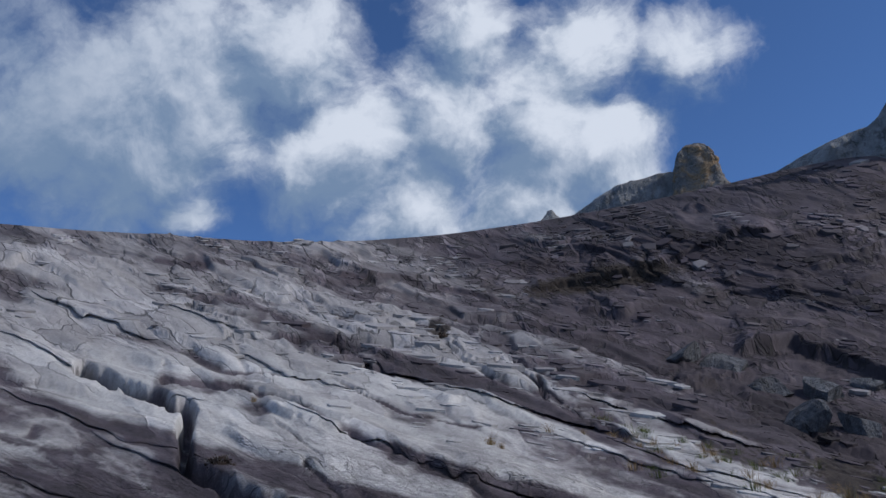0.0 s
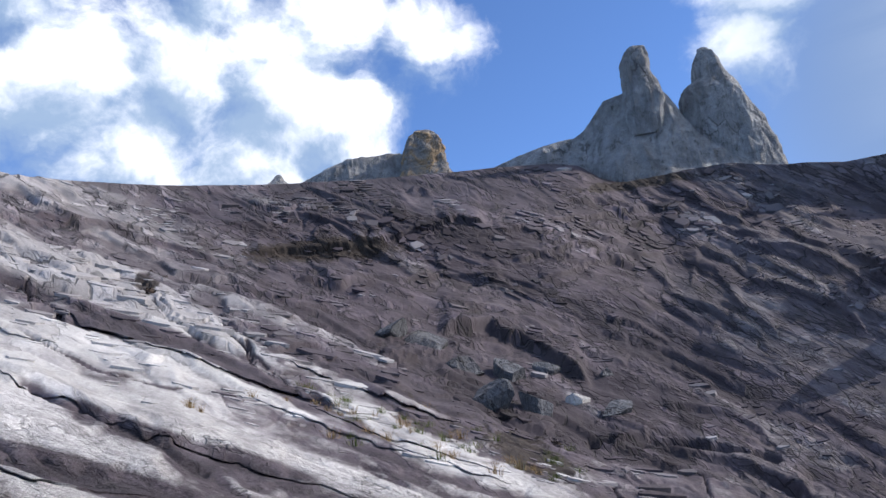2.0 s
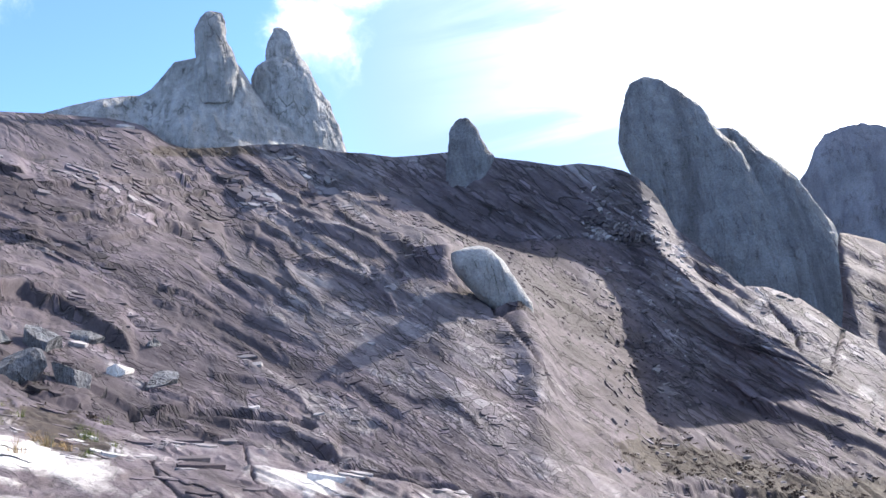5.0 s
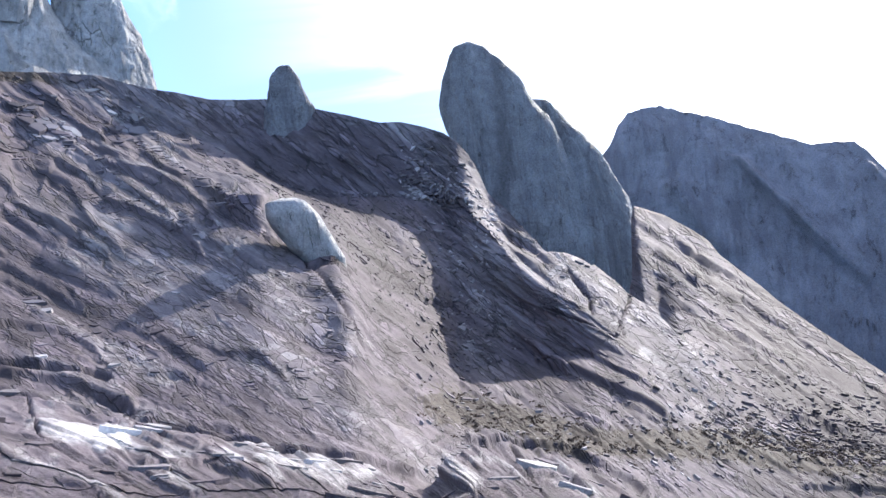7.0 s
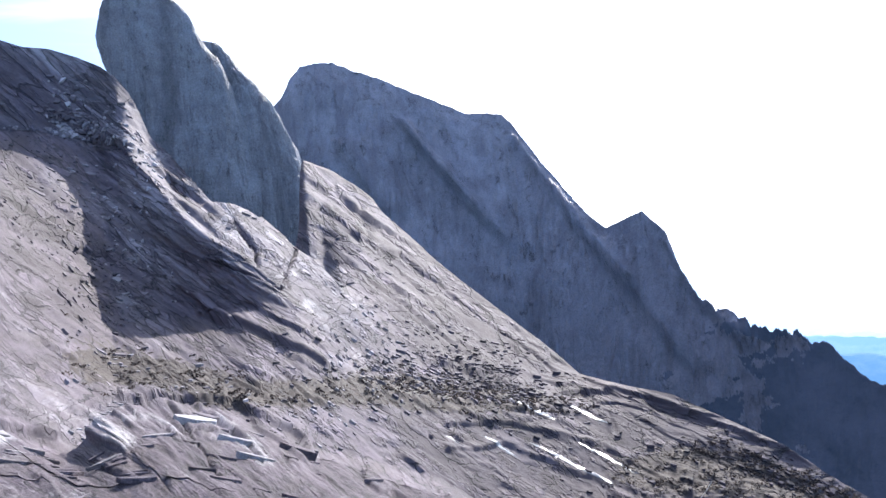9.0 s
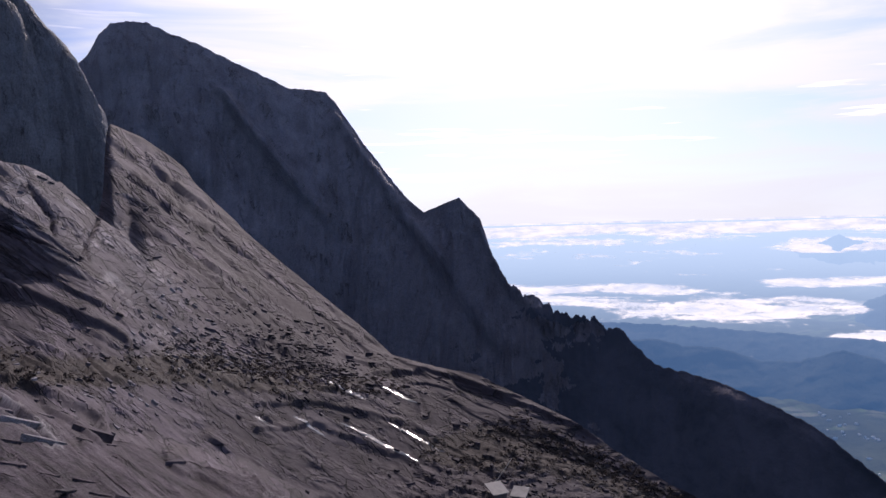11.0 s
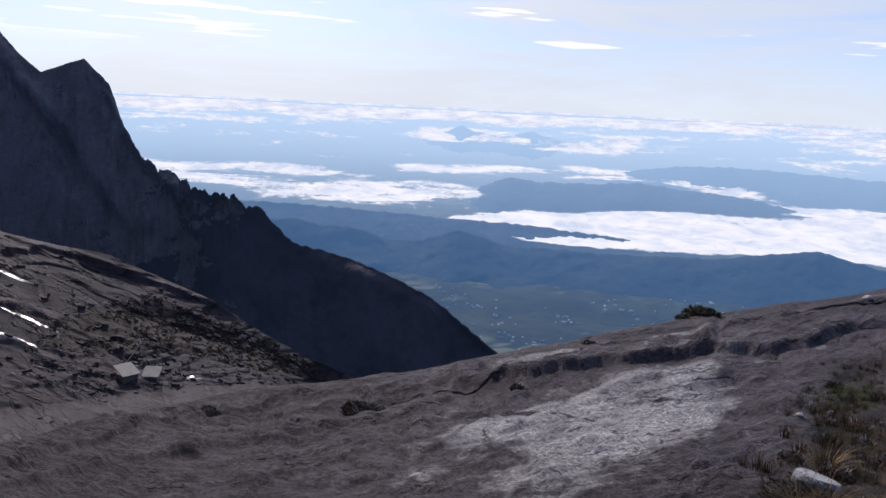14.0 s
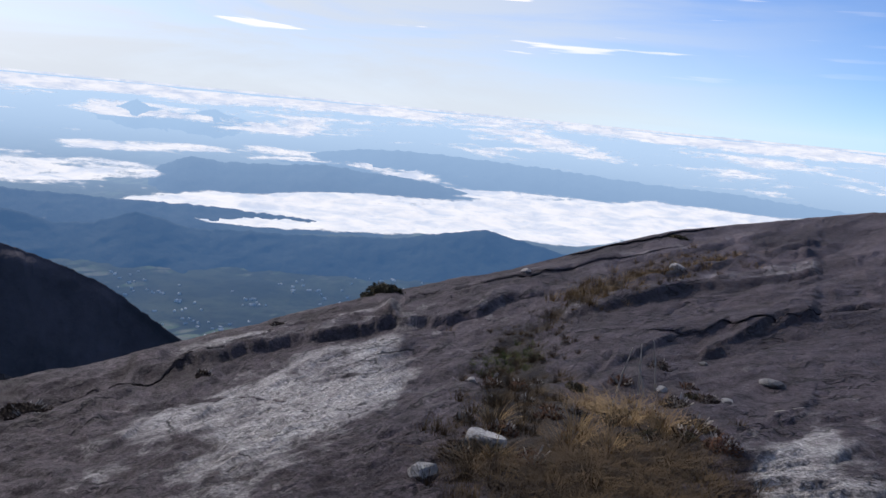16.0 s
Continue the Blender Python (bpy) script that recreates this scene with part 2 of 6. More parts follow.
    base = n.mix(n.math("MULTIPLY", n.ramp(grit, 0.49, 0.40, 0.0, 0.45), close), base, n.mix(1.0, base, rgb(1.55, 1.55, 1.55), "MULTIPLY"))
    base = n.mix(n.ramp(speck, 0.45, 0.75, 0.0, 0.4), base, rgb(0.06, 0.055, 0.055))
    fleck = n.noise(p, 42.0, 3.0, 0.7)
    base = n.mix(n.math("MULTIPLY", n.ramp(fleck, 0.52, 0.66, 0.0, 0.7), close), base, n.mix(1.0, base, rgb(0.30, 0.28, 0.30), "MULTIPLY"))
    base = n.mix(n.math("MULTIPLY", n.ramp(fleck, 0.47, 0.34, 0.0, 0.55), close), base, n.mix(1.0, base, rgb(2.1, 2.05, 2.1), "MULTIPLY"))
    fissure = n.noise(n.scaled(bent, (0.22, 1.5, 1)), 1.0, 4.0, 0.55)
    vein = n.noise(n.scaled(bent, (0.6, 4.2, 1)), 1.0, 4.0, 0.6)
    here = n.noise(n.scaled(bent, (0.12, 0.5, 1)), 1.0, 3.0, 0.6)
    slit = n.math("MULTIPLY", n.ramp(n.math("ABSOLUTE", n.math("SUBTRACT", fissure, 0.5)), 0.003, 0.020, 1.0, 0.0), n.ramp(here, 0.47, 0.55))
    slit = n.math("MAXIMUM", slit, n.math("MULTIPLY", n.ramp(n.math("ABSOLUTE", n.math("SUBTRACT", vein, 0.5)), 0.003, 0.022, 0.75, 0.0), n.ramp(here, 0.52, 0.44)))
    slit = n.math("MULTIPLY", slit, n.ramp(reach, 30, 14))
    crack = n.math("MAXIMUM", crack, n.math("MULTIPLY", slit, 0.8))
    base = n.mix(n.math("MULTIPLY", n.ramp(vein, 0.50, 0.62, 0.0, 0.5), close), base, n.mix(1.0, base, rgb(0.50, 0.47, 0.50), "MULTIPLY"))
    base = n.mix(n.math("MULTIPLY", broke1, 0.75), base, n.mix(1.0, base, n.mix(large, rgb(0.62, 0.61, 0.62), rgb(1.35, 1.35, 1.36)), "MULTIPLY"))
    base = n.mix(n.math("MULTIPLY", broke2, 0.85), base, n.mix(1.0, base, n.mix(n.ramp(small, 0.1, 0.95), rgb(0.62, 0.60, 0.61), rgb(1.6, 1.61, 1.63)), "MULTIPLY"))
    base = n.mix(n.math("MULTIPLY", crack, 0.85), base, rgb(0.02, 0.018, 0.018))
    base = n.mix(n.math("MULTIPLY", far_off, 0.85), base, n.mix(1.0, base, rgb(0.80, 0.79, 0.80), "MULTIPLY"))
    cover = n.ramp(n.math("ADD", veg, n.math("MULTIPLY", n.math("SUBTRACT", n.noise(n.scaled(flow, (1.6, 3.2, 1)), 1.0, 7.0, 0.72), 0.5), 1.5)), 0.45, 0.62)
    heath = n.mix(n.ramp(n.noise(p, 1.6, 7.0, 0.75), 0.38, 0.62), rgb(0.020, 0.015, 0.014), rgb(0.048, 0.037, 0.031))
    base = n.mix(cover, base, heath)
    rise = n.math("ADD", n.math("MULTIPLY", sheet, 0.34), n.math("ADD", n.math("MULTIPLY", mottle, 0.15), n.math("MULTIPLY", crack, -0.5)))
    rise = n.math("ADD", rise, n.math("MULTIPLY", n.math("MULTIPLY", block, rocky), 0.7))
    rise = n.math("ADD", rise, n.math("ADD", n.math("MULTIPLY", n.math("MULTIPLY", large, broke1), 0.8), n.math("MULTIPLY", n.math("MULTIPLY", small, broke2), 0.95)))
    rise = n.math("MULTIPLY", n.math("ADD", rise, n.math("MULTIPLY", blot, 0.22)), n.math("MULTIPLY", reach, 0.0040))
    rise = n.math("ADD", rise, n.math("ADD", n.math("MULTIPLY", grain, 0.030), n.math("MULTIPLY", speck, 0.004)))
    rise = n.math("ADD", rise, n.math("MULTIPLY", n.math("MULTIPLY", grit, close), -0.035))
    rise = n.math("ADD", rise, n.math("MULTIPLY", n.math("ADD", n.math("MULTIPLY", fissure, 0.10), n.math("ADD", n.math("MULTIPLY", vein, 0.07), n.math("SUBTRACT", n.math("MULTIPLY", fleck, 0.012), n.math("MULTIPLY", slit, 0.05)))), close))
    finish(n, base, n.ramp(grain, 0.3, 0.7, 0.74, 0.93), rise, 1.0, 1.0, spec=0.2)
    return m


def granite(name, pale, dark, stain, size=1.0, streak=0.5, split=0.0):
    """Standing granite: fluted, streaked down its face, with ragged seams."""
    m, n = material(name)
    p = n.add("ShaderNodeNewGeometry").outputs["Position"]
    broad = n.noise(p, 0.05 / size, 6.0, 0.6, 0.4)
    mid = n.noise(p, 0.45 / size, 8.0, 0.68, 0.3)
    fine = n.noise(p, 5.0 / size, 8.0, 0.74)
    runs = n.noise(n.scaled(p, (0.34 / size, 0.34 / size, 0.05 / size), (0.10, 0.22, 0.0)), 1.0, 7.0, 0.62, 0.5)
    slant = n.noise(n.scaled(p, (0.42 / size, 0.42 / size, 0.10 / size), (0.12, 0.30, 0.3)), 1.0, 6.0, 0.65, 0.4)
    seam = n.math("MULTIPLY", n.ramp(n.math("ABSOLUTE", n.math("SUBTRACT", slant, 0.5)), 0.0, 0.012, 1.0, 0.0), n.ramp(mid, 0.48, 0.58))
    bend = n.vec("ADD", p, n.scaled(n.add("ShaderNodeTexNoise", {"Vector": p, "Scale": 0.16 / size, "Detail": 4.0, "Roughness": 0.6}).outputs["Color"], (5.0 * size, 5.0 * size, 5.0 * size)))
    v = n.scaled(bend, (0.34 / size, 0.34 / size, 0.12 / size), (0.5, 0.5, 0.2))
    cell = n.add("ShaderNodeSeparateXYZ", {0: n.add("ShaderNodeTexVoronoi", {"Vector": v, "Scale": 1.0}).outputs["Color"]}).outputs[0]
    joint = n.ramp(n.add("ShaderNodeTexVoronoi", {"Vector": v, "Scale": 1.0}, feature="DISTANCE_TO_EDGE").outputs["Distance"], 0.0, 0.045, 1.0, 0.0)
    seam = n.math("MAXIMUM", seam, n.math("MULTIPLY", joint, n.ramp(n.noise(p, 0.11 / size, 3.0, 0.5), 0.50, 0.60, 0.0, split)))
    wet = n.math("ADD", n.math("MULTIPLY", n.ramp(runs, 0.47, 0.64), streak), n.math("MULTIPLY", n.ramp(broad, 0.42, 0.62), stain), clamp=True)
    base = n.mix(n.ramp(mid, 0.32, 0.70), rgb(*pale), rgb(*[c * 0.68 for c in pale]))
    base = n.mix(wet, base, rgb(*dark))
    base = n.mix(0.5 * split, base, n.mix(1.0, base, n.mix(cell, rgb(0.72, 0.72, 0.72), rgb(1.28, 1.28, 1.28)), "MULTIPLY"))
    base = n.mix(n.ramp(fine, 0.38, 0.75, 0.0, 0.5), base, rgb(*[c * 0.45 for c in dark]))
    base = n.mix(n.math("MULTIPLY", seam, 0.75), base, rgb(0.03, 0.027, 0.027))
    rise = n.math("ADD", n.math("MULTIPLY", mid, 1.2 * size), n.math("ADD", n.math("MULTIPLY", runs, 1.6 * size), n.math("MULTIPLY", fine, 0.18 * size)))
    rise = n.math("ADD", rise, n.math("ADD", n.math("MULTIPLY", slant, 1.2 * size), n.math("MULTIPLY", seam, -0.5 * size)))
    rise = n.math("ADD", rise, n.math("MULTIPLY", cell, 0.8 * size * split))
    finish(n, base, n.ramp(fine, 0.3, 0.7, 0.62, 0.9), rise, 0.8, 0.7, spec=0.35)
    return m


ROCK = slab_rock()
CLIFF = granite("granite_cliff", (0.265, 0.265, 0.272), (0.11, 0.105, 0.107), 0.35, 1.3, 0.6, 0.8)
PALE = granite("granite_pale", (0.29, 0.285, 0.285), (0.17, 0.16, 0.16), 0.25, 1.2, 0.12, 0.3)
# darker than the cliff's: the shaded side of tower and pinnacle is painted in
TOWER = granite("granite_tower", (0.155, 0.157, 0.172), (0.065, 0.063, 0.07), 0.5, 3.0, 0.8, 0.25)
FAR = granite("granite_far", (0.19, 0.178, 0.205), (0.105, 0.096, 0.114), 0.5, 5.0, 0.6)


def ochre():
    m, n = material("granite_ochre")
    p = n.add("ShaderNodeNewGeometry").outputs["Position"]
    a = n.noise(p, 0.18, 8.0, 0.66, 0.6)
    b = n.noise(p, 1.4, 7.0, 0.7)
    c = n.mix(n.ramp(a, 0.45, 0.62), rgb(0.17, 0.16, 0.155), rgb(0.29, 0.19, 0.105))
    c = n.mix(n.ramp(b, 0.4, 0.75, 0.0, 0.7), c, rgb(0.07, 0.06, 0.055))
    finish(n, c, 0.85, n.math("ADD", a, n.math("MULTIPLY", b, 0.25)), 0.8, 2.0)
    return m


OCHRE = ochre()


def lowland(name, dark, lit, near, far, most, fields=False, least=0.25, tone=((0.05, 0.145, 0.31), (0.50, 0.70, 0.92))):
    """Far country with blue haze painted in as emission, which thickens with the distance."""
    m, n = material(name)
    p = n.add("ShaderNodeNewGeometry").outputs["Position"]
    a = n.noise(p, 0.006, 8.0, 0.62, 0.5)
    b = n.noise(p, 0.03, 6.0, 0.65)
    c = n.mix(n.ramp(a, 0.4, 0.62), rgb(*dark), rgb(*lit))
    if fields:
        v = n.add("ShaderNodeTexVoronoi", {"Vector": n.scaled(p, (0.03, 0.013, 0.0)), "Scale": 1.0})
        patch = n.math("MULTIPLY", n.ramp(v.outputs["Distance"], 0.55, 0.35), n.ramp(n.noise(p, 0.004, 4.0, 0.6), 0.48, 0.60))
        c = n.mix(n.math("MULTIPLY", patch, 0.8), c, n.mix(n.ramp(b, 0.45, 0.6), rgb(0.12, 0.17, 0.07), rgb(0.30, 0.28, 0.20)))
    c = n.mix(n.ramp(b, 0.45, 0.7, 0.0, 0.6), c, rgb(*[x * 0.5 for x in dark]))
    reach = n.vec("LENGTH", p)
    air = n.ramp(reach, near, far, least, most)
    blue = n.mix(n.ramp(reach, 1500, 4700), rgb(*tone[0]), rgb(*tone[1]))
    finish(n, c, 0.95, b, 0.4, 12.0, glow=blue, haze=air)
    return m


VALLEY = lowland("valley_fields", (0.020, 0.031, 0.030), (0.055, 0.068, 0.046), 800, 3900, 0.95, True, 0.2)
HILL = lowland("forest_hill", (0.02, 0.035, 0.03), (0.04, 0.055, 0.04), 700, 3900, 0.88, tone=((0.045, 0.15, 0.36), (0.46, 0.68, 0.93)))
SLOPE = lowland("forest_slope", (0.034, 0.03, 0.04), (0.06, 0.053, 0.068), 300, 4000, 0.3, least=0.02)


def cloud_material(thin):
    """Low cloud: white, three quarters emission in place of sunlight, and where it is thin torn into streaks that show
    the country below.
    """
    m, n = material("cloud_top")
    p = n.add("ShaderNodeNewGeometry").outputs["Position"]
    a = n.noise(p, 0.010, 7.0, 0.6, 0.4)
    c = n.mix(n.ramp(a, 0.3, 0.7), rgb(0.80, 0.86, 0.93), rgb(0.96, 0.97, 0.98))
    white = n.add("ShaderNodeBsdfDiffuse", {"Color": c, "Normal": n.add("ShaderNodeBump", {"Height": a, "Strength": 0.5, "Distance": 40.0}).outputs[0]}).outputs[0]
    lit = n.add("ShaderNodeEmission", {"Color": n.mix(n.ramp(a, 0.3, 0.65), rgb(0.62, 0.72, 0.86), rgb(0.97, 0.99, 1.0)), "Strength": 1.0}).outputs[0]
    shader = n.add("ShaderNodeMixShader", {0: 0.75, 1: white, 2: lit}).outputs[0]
    if thin:
        drift = n.add("ShaderNodeAttribute", attribute_name="drift").outputs["Vector"]
        full = n.add("ShaderNodeAttribute", attribute_name="full").outputs["Fac"]
        wisp = n.noise(n.scaled(drift, (0.13, 1.25, 1)), 1.0, 8.0, 0.60, 0.4)
        puff = n.noise(n.scaled(drift, (1.6, 5.0, 1)), 1.0, 6.0, 0.6)
        there = n.math("ADD", full, n.math("ADD", n.math("MULTIPLY", n.math("SUBTRACT", wisp, 0.5), 2.4), n.math("MULTIPLY", n.math("SUBTRACT", puff, 0.5), 0.7)))
        clear = n.add("ShaderNodeBsdfTransparent").outputs[0]
        shader = n.add("ShaderNodeMixShader", {0: n.ramp(there, 0.30, 0.62, 0.0, 0.97), 1: clear, 2: shader}).outputs[0]
    n.add("ShaderNodeOutputMaterial", {0: shader})
    return m


CLOUD = cloud_material(False)
WISP = cloud_material(True)



def simple(name, a, b, scale, rough=0.9, bump=0.02):
    m, n = material(name)
    p = n.add("ShaderNodeNewGeometry").outputs["Position"]
    f = n.noise(p, scale, 6.0, 0.65)
    finish(n, n.mix(n.ramp(f, 0.3, 0.7), rgb(*a), rgb(*b)), rough, f, 0.5, bump)
    return m


LEAF = simple("shrub_leaf", (0.025, 0.022, 0.014), (0.07, 0.06, 0.03), 9.0)
HEATH = simple("heath_leaf", (0.024, 0.016, 0.014), (0.056, 0.038, 0.028), 3.0)
STRAW = simple("dry_grass", (0.13, 0.08, 0.04), (0.34, 0.23, 0.105), 6.0)
BROWN = simple("brown_grass", (0.035, 0.023, 0.014), (0.12, 0.078, 0.038), 6.0)
RUST = simple("rust_heath", (0.05, 0.022, 0.014), (0.12, 0.055, 0.03), 8.0)
GREEN = simple("green_grass", (0.045, 0.06, 0.015), (0.13, 0.15, 0.04), 8.0)
TWIG = simple("dead_twig", (0.28, 0.25, 0.22), (0.45, 0.42, 0.38), 30.0)
STONE = granite("granite_stone", (0.52, 0.50, 0.48), (0.22, 0.20, 0.18), 0.2, 0.12, 0.3)


def water_film():
    m, n = material("wet_rock")
    p = n.add("ShaderNodeNewGeometry").outputs["Position"]
    f = n.noise(p, 0.8, 6.0, 0.65)
    finish(n, rgb(0.10, 0.10, 0.11), n.ramp(f, 0.3, 0.7, 0.12, 0.3), f, 0.25, 0.05, spec=0.9)
    return m


WET = water_film()


# ---- noise for the shapes ----
def lattice(ix, iy, iz, seed):
    h = (ix.astype(np.int64) * 374761393 + iy.astype(np.int64) * 668265263 + iz.astype(np.int64) * 1274126177 + seed * 974711) & 0xFFFFFFFF
    h = ((h ^ (h >> 13)) * 1103515245) & 0xFFFFFFFF
    h = ((h ^ (h >> 16)) * 2654435769) & 0xFFFFFFFF
    return ((h ^ (h >> 15)) & 0xFFFFFF) / float(0xFFFFFF)


def value_noise(p, seed=0):
    i = np.floor(p)
    f = p - i
    f = f * f * f * (f * (f * 6 - 15) + 10)
    i = i.astype(np.int64)
    out = 0.0
    for dx in (0, 1):
        for dy in (0, 1):
            for dz in (0, 1):
                wt = (f[:, 0] if dx else 1 - f[:, 0]) * (f[:, 1] if dy else 1 - f[:, 1]) * (f[:, 2] if dz else 1 - f[:, 2])
                out = out + wt * lattice(i[:, 0] + dx, i[:, 1] + dy, i[:, 2] + dz, seed)
    return out * 2 - 1


def fractal(p, octaves=5, rough=0.5, seed=0, ridged=False):
    total, amp, norm = 0.0, 1.0, 0.0
    for k in range(octaves):
        v = value_noise(p * 2.03 ** k + k * 17.3, seed + k)
        total = total + amp * ((1 - 2 * np.abs(v)) if ridged else v)
        norm += amp
        amp *= rough
    return total / norm


def plates(u, v, seed=0):
    """Broken slabs: for each point the height of its slab, its edge distance and its tilt."""
    iu, iv = np.floor(u).astype(np.int64), np.floor(v).astype(np.int64)
    f1, f2 = np.full(u.shape, 9.0), np.full(u.shape, 9.0)
    ident, du, dv = np.zeros(u.shape), np.zeros(u.shape), np.zeros(u.shape)
    zero = np.zeros_like(iu)
    for a in (-1, 0, 1):
        for b in (-1, 0, 1):
            cu = iu + a + lattice(iu + a, iv + b, zero, seed) * 0.9
            cv = iv + b + lattice(iu + a, iv + b, zero + 5, seed) * 0.9
            d = np.hypot(u - cu, v - cv)
            close = d < f1
            f2 = np.where(close, f1, np.minimum(f2, d))
            ident = np.where(close, lattice(iu + a, iv + b, zero + 9, seed), ident)
            du, dv = np.where(close, u - cu, du), np.where(close, v - cv, dv)
            f1 = np.where(close, d, f1)
    return ident * 2 - 1, f2 - f1, du, dv


def step(x, lo, hi):
    t = np.clip((x - lo) / (hi - lo), 0, 1)
    return t * t * (3 - 2 * t)


def grid_mesh(name, P, wrap=False, mats=(), index=None, smooth=True, cap=False):
    """A mesh from a rows x columns grid of places."""
    rows, cols = P.shape[:2]
    a = np.arange(rows - 1)[:, None] * cols
    c = np.arange(cols if wrap else cols - 1)[None, :]
    c2 = (c + 1) % cols
    quads = np.stack([a + c, a + c2, a + cols + c2, a + cols + c], -1).reshape(-1, 4)
    me = bpy.data.meshes.new(name)
    me.vertices.add(rows * cols)
    me.vertices.foreach_set("co", P.reshape(-1).astype(np.float32))
    more = cols if cap else 0
    me.loops.add(quads.size + more)
    me.loops.foreach_set("vertex_index", np.concatenate([quads.reshape(-1), np.arange(more)]).astype(np.int32))
    me.polygons.add(len(quads) + (1 if cap else 0))
    me.polygons.foreach_set("loop_start", np.arange(0, quads.size + (1 if cap else 0), 4, dtype=np.int32))
    me.polygons.foreach_set("use_smooth", np.full(len(me.polygons), smooth))
    for m in mats:
        me.materials.append(m)
    if index is not None:
        me.polygons.foreach_set("material_index", np.concatenate([np.broadcast_to(index, (rows - 1, cols if wrap else cols - 1)).reshape(-1), np.zeros(1 if cap else 0)]).astype(np.int32))
    me.update(calc_edges=True)
    me.validate()
    return me


def spread(az, keys, values, soft=0.8):
    """Values along the headings, softly joined."""
    fine = np.interp(az, keys, values)
    return 0.5 * fine + 0.25 * (np.interp(az - soft, keys, values) + np.interp(az + soft, keys, values))


# ---- the ground: one sheet from underfoot over the slabs and the mountainside down to the valley and out to the horizon ----
AZ = np.concatenate([np.arange(-32, 176, 0.12), np.arange(176, 326, 2.0)])
HEADINGS = (-40, -30, -20, -10, 0, 8, 16, 22, 28, 35, 42, 50, 56, 60, 63, 66, 69, 72, 75, 78, 82, 85, 88, 91, 94, 97, 100, 103, 106, 110, 113, 116.6, 121, 132, 140, 150, 160, 172, 190, 260, 320)
# rim of the near slabs: reach and height angle
RIM_R = (110, 105, 100, 90, 75, 62, 50, 42, 36, 33, 30, 28, 26, 25, 26, 28, 27, 26, 23, 20, 16, 14, 11, 9, 8.6, 8.5, 8.5, 8.5, 8.5, 8.6, 9, 9, 9.6, 11.5, 14, 18, 26, 38, 40, 60, 110)
RIM_E = (19.5, 19.1, 18.2, 16.6, 13.7, 11.2, 7.2, 3.6, -0.1, -1.9, -4.7, -7.2, -8.8, -10.8, -8.3, -8.1, -9.2, -10.6, -12.6, -13.8, -15.5, -17, -19.5, -21.9, -21.6, -21.3, -20.9, -20.5, -20, -19.5, -19.3, -19.1, -18.4, -15.7, -13.2, -10.3, -6.6, -3.6, -1, 8, 19.5)
# front of the near slabs
FRONT_R = (12, 12, 12, 12, 13, 14, 15, 16, 17, 17, 16, 14, 13, 12, 11.5, 11, 10.5, 10, 9, 8, 7, 6.3, 5.6, 5, 5, 5, 5, 5, 5, 5, 5, 5, 5, 5, 4.6, 4.5, 4.6, 5, 6, 9, 12)
FRONT_E = (3, 2.5, 2, 1.3, 0, -2.5, -3.6, -4.4, -5.6, -7.4, -9, -9.6, -11.5, -13, -13, -13.5, -14.3, -15.5, -17, -18.5, -20, -21.5, -23, -25, -25, -25, -25, -25, -25, -25, -25, -25, -24, -22.5, -22.5, -22, -21, -19.5, -16, -5, 3)
# hollow behind the rim (drop in degrees), then the foot of the mountainside
DIP = (0.1, 0.1, 0.1, 0.6, 2, 2.5, 3, 3, 4, 4, 3.5, 3, 2.5, 2, 3, 3.5, 3.5, 3.5, 3, 2.5, 2.5, 3, 3, 4, 5, 6, 6, 6, 7, 8, 9, 12, 22, 26, 28, 30, 32, 34, 30, 12, 0.1)
FOOT_R = (130, 124, 118, 112, 95, 88, 80, 74, 66, 62, 56, 50, 47, 52, 62, 66, 64, 60, 62, 66, 72, 74, 76, 78, 79, 79, 80, 81, 84, 88, 95, 96, 70, 60, 60, 60, 70, 80, 80, 90, 130)
FOOT_E = (19.7, 19.4, 18.8, 17, 13, 10.2, 6.2, 2.8, -1, -2.8, -5.4, -7.6, -9.2, -11, -9.2, -9, -9.6, -10.8, -12.3, -13.2, -14.5, -16, -18, -19.3, -19.8, -19.8, -19.6, -19.4, -19.2, -19.2, -19.6, -22, -46, -46, -46, -44, -42, -40, -32, -5, 19.7)
# terrace half way up
MID_R = (142, 138, 131, 125, 130, 140, 140, 138, 126, 118, 109, 100, 94, 100, 112, 114, 108, 103, 92, 84, 88, 94, 99, 103, 103, 101, 100, 99, 98, 98, 99, 98, 120, 120, 120, 120, 120, 120, 120, 130, 142)
MID_E = (20.1, 19.9, 19.4, 17.9, 15.2, 14.8, 13.9, 11.6, 9.0, 7.9, 8.8, 9.5, 4.8, -0.6, -3.2, -2.6, -3.0, -2.6, -3.6, -8.0, -9.6, -9.9, -10.3, -11.2, -12.2, -13.0, -13.8, -14.8, -16.0, -17.6, -18.9, -22, -48, -48, -48, -46, -44, -42, -32, 0, 20.1)
# brow: the edge of the great bulge, and on the other flanks the slope below the crest
BROW_R = (155, 152, 146, 142, 142, 150, 150, 150, 158, 184, 198, 189, 183, 180, 175, 140, 116, 110, 108, 106, 104, 107, 108, 108, 107, 105, 104, 102, 101, 101, 101, 99, 150, 150, 150, 150, 150, 150, 150, 150, 155)

FALL = (0, 0, 0, 0, 0, 0, 0, 0, 0, 0, 0, 0, 0, 0, 0, 0.6, 4, 4.5, 4, 1.0, 0, 0, 0, 0, 0, 0, 0, 0, 0, 0, 0, 0, 0, 0, 0, 0, 0, 0, 0, 0, 0)
